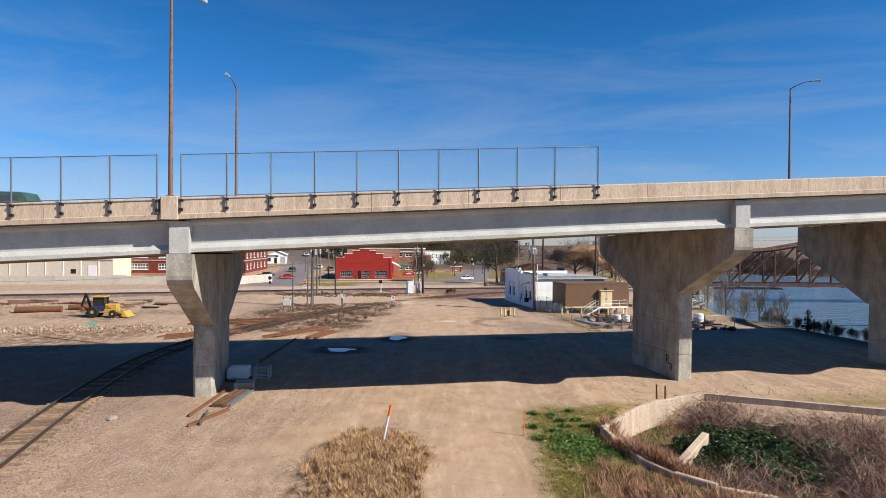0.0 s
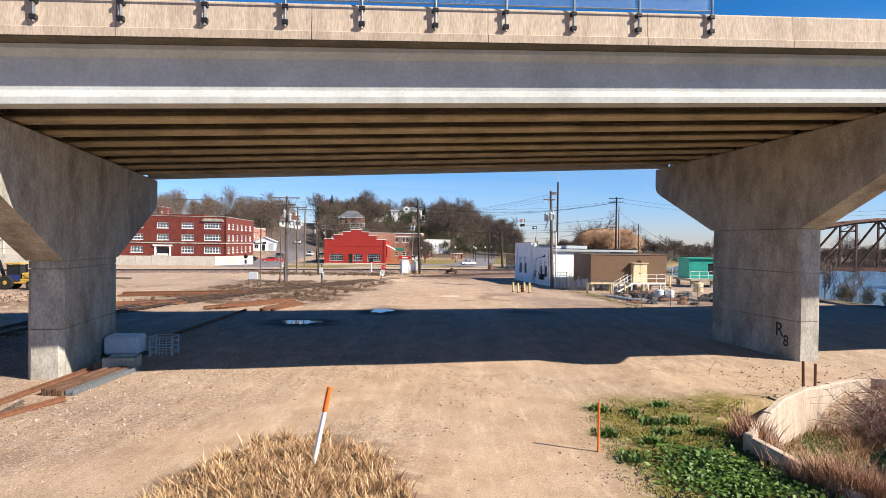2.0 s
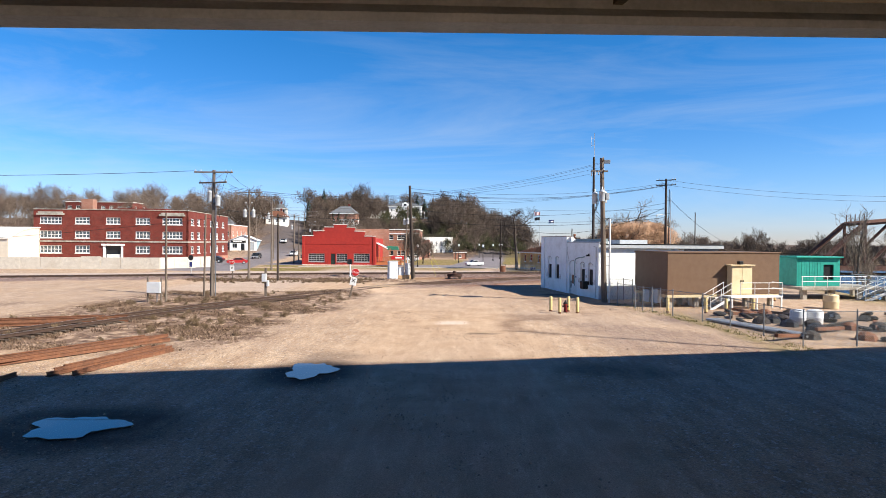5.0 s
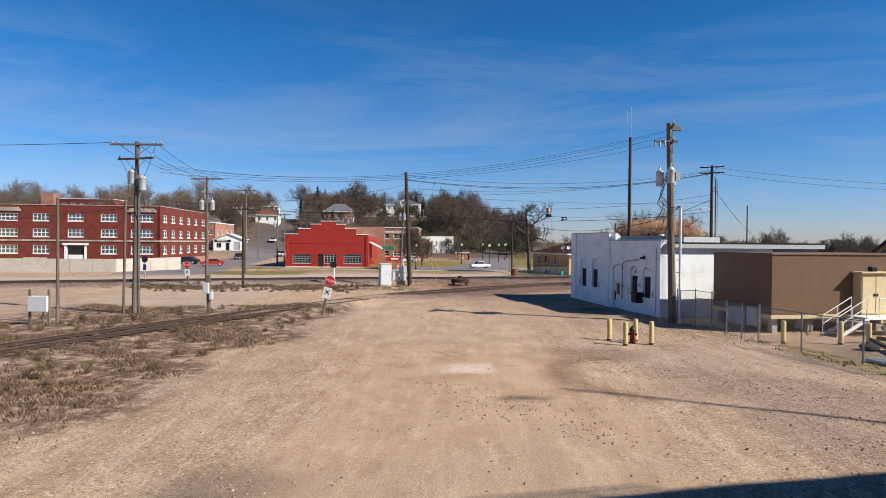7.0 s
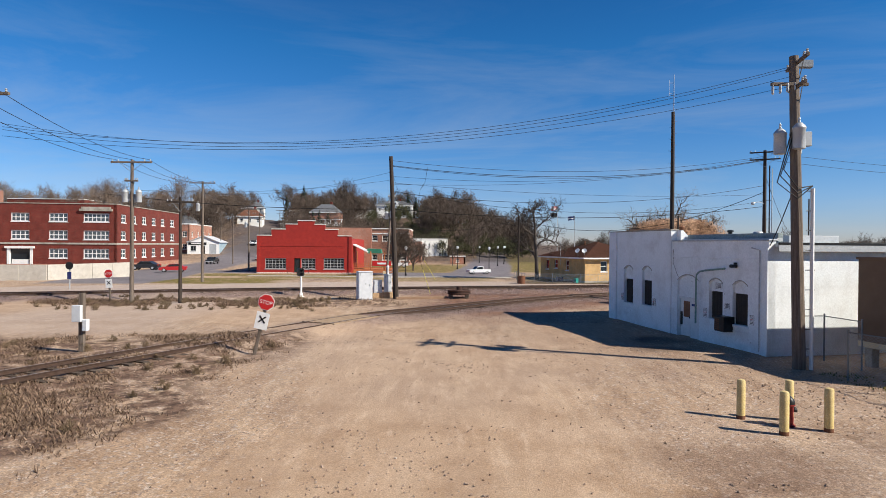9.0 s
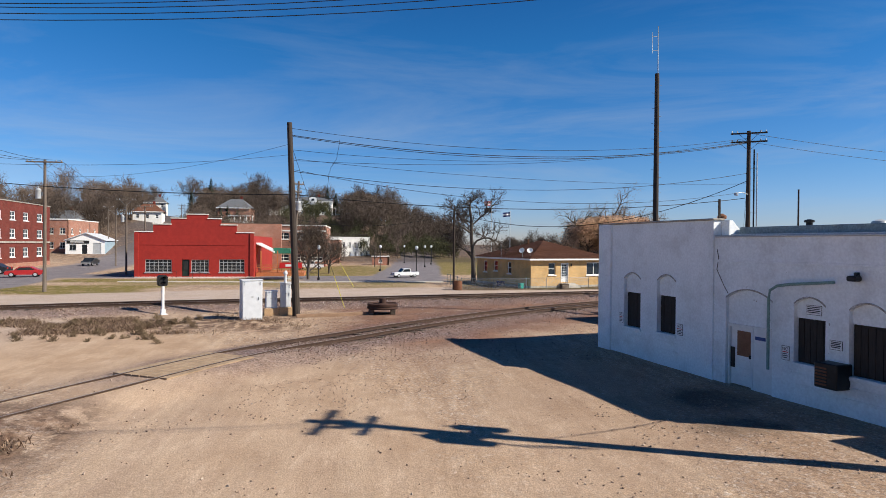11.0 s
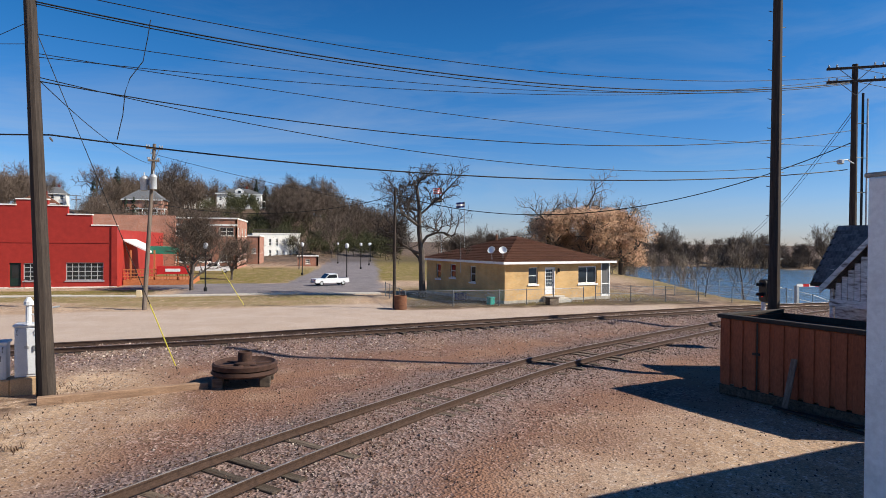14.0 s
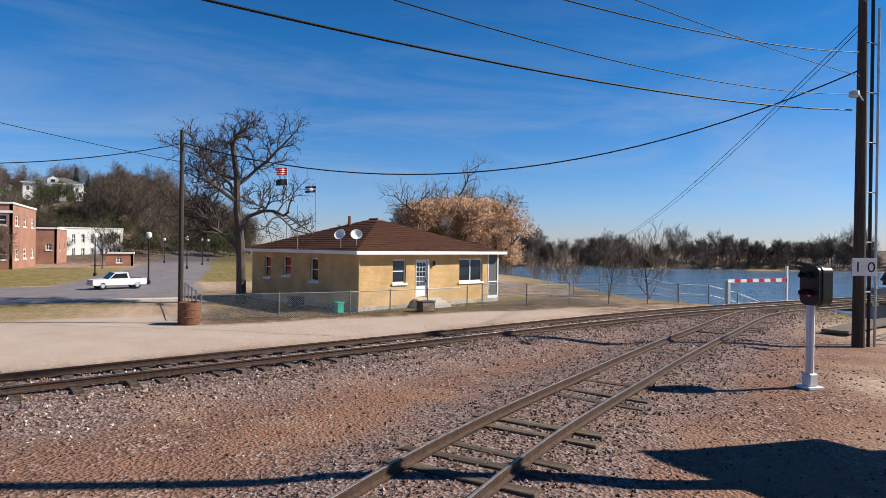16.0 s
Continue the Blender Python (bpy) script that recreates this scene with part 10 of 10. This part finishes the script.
# ---- loose cover ----
def blades(name, n, seed, place, mt, label, h=(0.15, 0.4), w=0.02, lean=0.5, per=6, spread=0.09):
    """Tufts of thin blades, joined."""
    r = random.Random(seed)
    pts = []
    while len(pts) < n:
        p = place(r)
        if p:
            pts.append(p)
    X, Y = np.array([p[0] for p in pts]), np.array([p[1] for p in pts])
    Z = height(X, Y) + berm(X, Y)
    vs, fs = [], []
    for x, y, z in zip(X, Y, Z):
        for _ in range(per):
            a = r.uniform(0, 6.28)
            hh = r.uniform(*h)
            ww = w * r.uniform(0.7, 1.4)
            bx, by = x + r.gauss(0, spread), y + r.gauss(0, spread)
            lx, ly = math.cos(a) * hh * lean * r.uniform(0.2, 1), math.sin(a) * hh * lean * r.uniform(0.2, 1)
            px, py = -math.sin(a) * ww, math.cos(a) * ww
            k = len(vs)
            vs += [(bx - px, by - py, z - 0.02), (bx + px, by + py, z - 0.02), (bx + lx * 0.5 + px * 0.7, by + ly * 0.5 + py * 0.7, z + hh * 0.6), (bx + lx * 0.5 - px * 0.7, by + ly * 0.5 - py * 0.7, z + hh * 0.6), (bx + lx, by + ly, z + hh)]
            fs += [(k, k + 1, k + 2, k + 3), (k + 3, k + 2, k + 4)]
    me = bpy.data.meshes.new(name)
    me.from_pydata(vs, [], fs)
    me.materials.append(mt)
    tagged(new(name, me), label, "grass", kind="stuff")


def in_mound(r):
    x, y = r.gauss(-2.7, 1.6), r.gauss(27.8, 3.0)
    w = float(wave(np.array([x]), np.array([y]), 2.1, 0.7)[0]) + 0.6 * float(wave(np.array([x]), np.array([y]), 5.3, 0.2)[0])
    return (x, y) if math.hypot((x + 2.7) / 2.8, (y - 27.8) / 5.2) + 0.16 * w < r.uniform(0.8, 1.05) and w < 0.75 else None


blades("dry_grass_mound", 1500, 1, in_mound, STRAW, "matted tawny dry grass on the low mound", (0.04, 0.16), 0.012, 2.8, 9)
blades("dry_grass_tufts", 330, 31, in_mound, STRAW, "tall tawny grass tufts on the low mound", (0.1, 0.4), 0.012, 1.5, 46, 0.11)


def in_patch(r):
    x, y = r.uniform(4.2, 12.0), r.uniform(22, 38.5)
    if x < 4.6 + 0.06 * (y - 30) or pitf(x, y) > 0.1:
        return None
    w = float(wave(np.array([x]), np.array([y]), 1.7, 0.4)[0]) + 0.6 * float(wave(np.array([x]), np.array([y]), 4.3, 1.2)[0])
    edge = min(x - 4.4 - 0.06 * (y - 30), 0.7 * (37.9 + 0.25 * (x - 5) - y))
    if edge + 0.7 * w < r.uniform(0, 1.3) or w > 0.55:
        return None
    return (x, y)


def pitf(x, y):
    return float(pit(np.array([x]), np.array([y]))[0])


blades("grass_patch", 7000, 2, in_patch, MOSSY, "short mossy yellow-green grass beside the track road", (0.015, 0.06), 0.012, 1.6, 6)


def by_wall(r):
    x, y = r.gauss(7.3, 0.65), r.gauss(30.9, 0.85)
    return (x, y) if pitf(x, y) < 0.05 else None


def leaf_mounds(name, n, seed, place, mt, label, size, tall):
    """Small flat leaves heaped in uneven domes; place gives x, y and how full the dome is there."""
    r = random.Random(seed)
    g, pts = Geo(), []
    while len(pts) < n:
        p = place(r)
        if p:
            pts.append(p)
    X, Y = np.array([p[0] for p in pts]), np.array([p[1] for p in pts])
    Z = height(X, Y) + berm(X, Y)
    B = np.maximum(0.55 + 0.45 * wave(X, Y, 2.6, 0.4), 0.1)
    for (x, y, full), ground_z, bump in zip(pts, Z, B):
        a = Vector((r.uniform(-1, 1), r.uniform(-1, 1), r.uniform(-0.5, 0.5))).normalized() * r.uniform(*size)
        b = a.cross(Vector((r.gauss(0, 0.5), r.gauss(0, 0.5), 1))).normalized() * a.length * r.uniform(0.5, 0.8)
        c = Vector((x, y, ground_z + tall * full * bump * (1 - r.random() ** 2 * 0.8)))
        g.add([c - a, c + b - a * 0.1, c + a, c - b - a * 0.1], [(0, 1, 2, 3)])
    me = bpy.data.meshes.new(name)
    me.from_pydata(g.v, [], g.f)
    me.materials.append(mt)
    tagged(new(name, me), label, "weeds", kind="stuff")


def by_wall(r):
    x, y = r.gauss(7.3, 0.75), r.gauss(30.9, 0.95)
    return (x, y, 1.0) if pitf(x, y) < 0.05 else None


leaf_mounds("broad_leaf_bed", 5200, 3, by_wall, FRESHLEAF, "fresh green broad-leaved weeds against the wall", (0.035, 0.08), 0.3)


def rosettes(r):
    x, y = r.choice([(5.6, 36.6), (6.9, 35.4), (7.8, 35.6), (7.0, 34.3), (6.3, 33.4), (5.2, 34.0), (5.3, 32.0), (8.2, 34.4), (6.6, 36.4), (7.7, 37.3)])
    return (x + r.gauss(0, 0.14), y + r.gauss(0, 0.14))


blades("weed_rosettes", 160, 13, rosettes, FRESHLEAF, "low green weed rosettes in the grass", (0.1, 0.22), 0.03, 1.6, 7)


def basin_left(r):
    x, y = r.choice([(12.6, 36.6), (13.3, 37.5), (11.6, 35.2), (12.8, 34.3), (15.2, 38.6), (16.2, 38.7)])
    x, y = x + r.gauss(0, 0.5), y + r.gauss(0, 0.5)
    return (x, y) if pitf(x, y) > 0.5 else None


blades("basin_fresh_grass", 800, 14, basin_left, FRESHLEAF, "bright green grass tufts inside the basin", (0.06, 0.22), 0.014, 1.3, 8)


def basin_straw(r):
    x, y = r.uniform(9, 15.5), r.uniform(27, 39)
    return (x, y) if pitf(x, y) > 0.4 else None


blades("basin_straw", 5000, 15, basin_straw, STRAW, "matted straw on the basin's bank", (0.05, 0.22), 0.011, 2.3, 6)


def wall_straw(r):
    t = r.random()
    x, y = 11.2 - 2.3 * t + r.gauss(0, 0.25), 27.4 + 3.2 * t + r.gauss(0, 0.25)
    if r.random() < 0.3:
        x, y = 9.4 + r.gauss(0, 0.3), 33.6 + r.gauss(0, 0.4)
    return (x, y)


blades("wall_straw", 420, 16, wall_straw, REDSTRAW, "dry grass leaning over the low wall", (0.25, 0.9), 0.01, 1.1, 14)


def in_pit(r):
    x, y = r.uniform(13, 30), r.uniform(19, 40)
    return (x, y) if pitf(x, y) > 0.6 and (x > 21 or y < 30 or r.random() < 0.25) else None


blades("basin_dry_stalks", 2600, 4, in_pit, REDSTRAW, "tangled dead stalks filling the basin", (0.25, 0.9), 0.01, 1.6, 6)


def pit_green(r):
    x, y = r.uniform(12.5, 24), r.uniform(26, 38)
    w = float(wave(np.array([x]), np.array([y]), 1.1, 0.7)[0])
    d = math.hypot((x - 17.0) / 4.6, (y - 32.6) / 4.4) + 0.25 * w
    return (x, y, 1.2 - 0.6 * d) if pitf(x, y) > 0.6 and d < 1 else None


leaf_mounds("basin_ivy", 30000, 5, pit_green, IVYLEAF, "dark glossy ivy heaped over the basin", (0.045, 0.11), 1.3)


def front_right(r):
    x, y = r.uniform(4.5, 16), r.uniform(17, 29)
    return (x, y) if x > 6.2 - 0.2 * (26 - y) + r.uniform(0, 1.2) and pitf(x, y) < 0.3 and y < 27.5 - 0.6 * (x - 8) + r.uniform(-1, 1) else None


blades("front_dry_grass", 900, 6, front_right, REDSTRAW, "dead reddish grass before the wall", (0.1, 0.6), 0.011, 1.3, 22, 0.13)


def weeds_left(r):
    x, y = r.uniform(-26, -7), r.uniform(68, 100)
    w = float(wave(np.array([x]), np.array([y]), 0.9, 0.3)[0]) + 0.5 * float(wave(np.array([x]), np.array([y]), 3.1, 0.8)[0])
    return (x, y) if w > r.uniform(-0.1, 0.5) and x < -8.0 - 2 * w - 0.1 * (84 - y) else None


blades("trackside_weeds", 3600, 7, weeds_left, DEADWEED, "low brown dead weeds beside the spur", (0.03, 0.15), 0.013, 2.2, 16, 0.2)


def weeds_mid(r):
    x, y = r.uniform(-34, -3), r.uniform(114, 125)
    w = float(wave(np.array([x]), np.array([y]), 0.8, 1.3)[0])
    return (x, y) if w > -0.1 and y < 122.5 + 0.22 * (x + 10) and (x < -9 or r.random() < 0.12) else None


blades("cabinet_weeds", 3000, 8, weeds_mid, DEADWEED, "dead brush round the signal cabinets", (0.04, 0.2), 0.013, 2.2, 9, 0.22)


def fence_grass(r):
    y = r.uniform(70, 92)
    return (np.interp(y, [70, 74, 80, 86, 92], [17.6, 17.3, 16.2, 15.0, 14.4]) - r.uniform(-0.6, 0.9), y)


blades("fence_grass", 300, 9, fence_grass, MOSSY, "green and yellow grass strip along the fence", (0.03, 0.1), 0.014, 0.8, 6)


def brush_tangle():
    """Arching bare canes in the basin: thick on the river side, a heap by the back wall, a few along the front."""
    r = random.Random(12)
    g = Geo()
    spots_ = [(r.uniform(18.5, 31), r.uniform(21, 36.5)) for _ in range(95)] + [(r.gauss(16.6, 1.1), r.gauss(37.6, 0.7)) for _ in range(16)] + [(r.uniform(11.5, 19), r.uniform(23.5, 28.5)) for _ in range(26)]
    for x, y in spots_:
        if pitf(x, y) < 0.7:
            continue
        z = gz(x, y)
        for k in range(40):
            a, ln, hh = r.uniform(0, 6.28), r.uniform(0.7, 2.2), r.uniform(0.6, 1.75)
            p = [(x + r.gauss(0, 0.35), y + r.gauss(0, 0.35), z)]
            for t in (0.35, 0.7, 1.0):
                p.append((x + math.cos(a) * ln * t + r.gauss(0, 0.12), y + math.sin(a) * ln * t + r.gauss(0, 0.12), z + hh * math.sin(t * 2.2) + r.gauss(0, 0.06)))
            g.tube(p, 0.012, 3, 0.005, cap=False)
    me = bpy.data.meshes.new("bramble_canes")
    me.from_pydata(g.v, [], g.f)
    me.materials.append(CANES)
    tagged(new("bramble_canes", me), "arching mauve-brown bramble canes in the basin", "brush", kind="stuff")


brush_tangle()


def stones(name, n, seed, place, size, label, mt=None):
    r = random.Random(seed)
    base = [(1, 0, 0), (-1, 0, 0), (0, 1, 0), (0, -1, 0), (0, 0, 1), (0, 0, -1)]
    faces = [(0, 2, 4), (2, 1, 4), (1, 3, 4), (3, 0, 4), (2, 0, 5), (1, 2, 5), (3, 1, 5), (0, 3, 5)]
    pts = []
    while len(pts) < n:
        p = place(r)
        if p:
            pts.append(p)
    X, Y = np.array([p[0] for p in pts]), np.array([p[1] for p in pts])
    Z = height(X, Y) + berm(X, Y)
    vs, fs = [], []
    for x, y, z in zip(X, Y, Z):
        s = r.uniform(*size)
        e = Euler((r.uniform(0, 3), r.uniform(0, 3), r.uniform(0, 3)))
        k = len(vs)
        for b in base:
            q = Vector((b[0] * s * r.uniform(0.6, 1.2), b[1] * s * r.uniform(0.5, 1.1), b[2] * s * r.uniform(0.4, 0.9)))
            q.rotate(e)
            vs.append((x + q.x, y + q.y, z + q.z + s * 0.15))
        fs += [tuple(i + k for i in f) for f in faces]
    me = bpy.data.meshes.new(name)
    me.from_pydata(vs, [], fs)
    me.materials.append(mt or STONEV)
    tagged(new(name, me), label, "stones", kind="stuff")


def island_stone(name="ballast_stone", k=1.0, add=0.0):
    cols = ((0.0, (0.06, 0.04, 0.032)), (0.3, (0.13, 0.075, 0.055)), (0.55, (0.21, 0.135, 0.1)), (0.85, (0.31, 0.235, 0.19)), (1.0, (0.52, 0.44, 0.37)))
    return island_mat(name, [(p, (c[0] * k + add, c[1] * k + add * 0.76, c[2] * k + add * 0.56)) for p, c in cols])


STONEV = island_stone()
BEDST = island_stone("bed_stone", 0.82)
YARDST = island_stone("yard_stone", 0.6, 0.2)
NEARM = [p for p in MAIN if -20 < p.x < 42]
NEARS = [p for p in SPUR if p.y > 108]
EARLY = [p for p in SPUR if 12 < p.y < 48]


def by_main(r):
    p = r.choice(NEARM)
    d = r.gauss(-1.2, 1.7)
    if r.random() < 0.3:
        d = r.uniform(-0.7, 0.7)
    return (p.x + r.uniform(-0.4, 0.4) + d * 0.2, p.y - abs(d) * (1 if d < 0 else -1) + r.uniform(-0.3, 0.3))


def by_spur(r):
    p = r.choice(NEARS)
    d = r.gauss(0, 1.6)
    return (p.x + 0.58 * d + r.uniform(-0.4, 0.4), p.y - 0.8 * d + r.uniform(-0.3, 0.3))


def field(r):
    x, y = r.uniform(-4, 27), r.uniform(106, 130)
    return (x, y) if 96 + 0.9 * x < y + r.gauss(0, 4) and y < 127 + 0.25 * x else None


def early(r):
    p = r.choice(EARLY)
    d = r.gauss(0.8, 1.8)
    return (p.x + d, p.y + r.uniform(-0.4, 0.4))


def yard(r):
    x, y = r.uniform(-16, 15), r.uniform(20, 104)
    w = float(wave(np.array([x]), np.array([y]), 0.55, 2.2)[0]) + 0.5 * float(wave(np.array([x]), np.array([y]), 1.9, 0.6)[0])
    return (x, y) if w > 0.35 or r.random() < 0.05 + 0.15 * abs(x) / 15 else None


stones("main_ballast", 17000, 1, by_main, (0.025, 0.065), "crushed stone ballast along the main track", island_stone("pale_ballast", 1.25, 0.02))
stones("spur_ballast", 14000, 2, by_spur, (0.02, 0.05), "crushed stone ballast along the spur", BEDST)
stones("bed_gravel", 8000, 3, field, (0.015, 0.04), "loose pink-grey gravel between the tracks", BEDST)
stones("shoulder_gravel", 8000, 4, early, (0.02, 0.05), "grey ballast stones on the spur's shoulder")
stones("yard_pebbles", 15000, 5, yard, (0.012, 0.05), "scattered pebbles on the dirt yard", YARDST)


def rubble(r):
    t = r.random()
    x, y = -47 + 20 * t + r.gauss(0, 1.2), 64.5 + 2.5 * t + r.gauss(0, 1.0)
    if r.random() < 0.25:
        x, y = r.gauss(-61, 3), r.gauss(88, 2.5)
    return (x, y)


stones("lot_rubble", 2600, 6, rubble, (0.05, 0.22), "broken stone and dirt clods heaped along the lot", YARDST)


def pier_gravel(r):
    p = r.choice(EARLY)
    return (p.x + r.uniform(1, 8.5) * (0.6 + 0.4 * r.random()), p.y + r.uniform(-0.4, 0.4)) if p.y < 36 else None


stones("loose_shoulder_stone", 9000, 7, pier_gravel, (0.02, 0.05), "loose grey gravel spread beside the spur", YARDST)


def wall_crumbs(r):
    return (r.uniform(12, 40), r.uniform(38.5, 45)) if r.random() < 0.6 else (r.uniform(-14, -7), r.uniform(33, 42))


stones("crumbled_stone", 1200, 8, wall_crumbs, (0.02, 0.08), "crumbled stone bits on the dirt", YARDST)
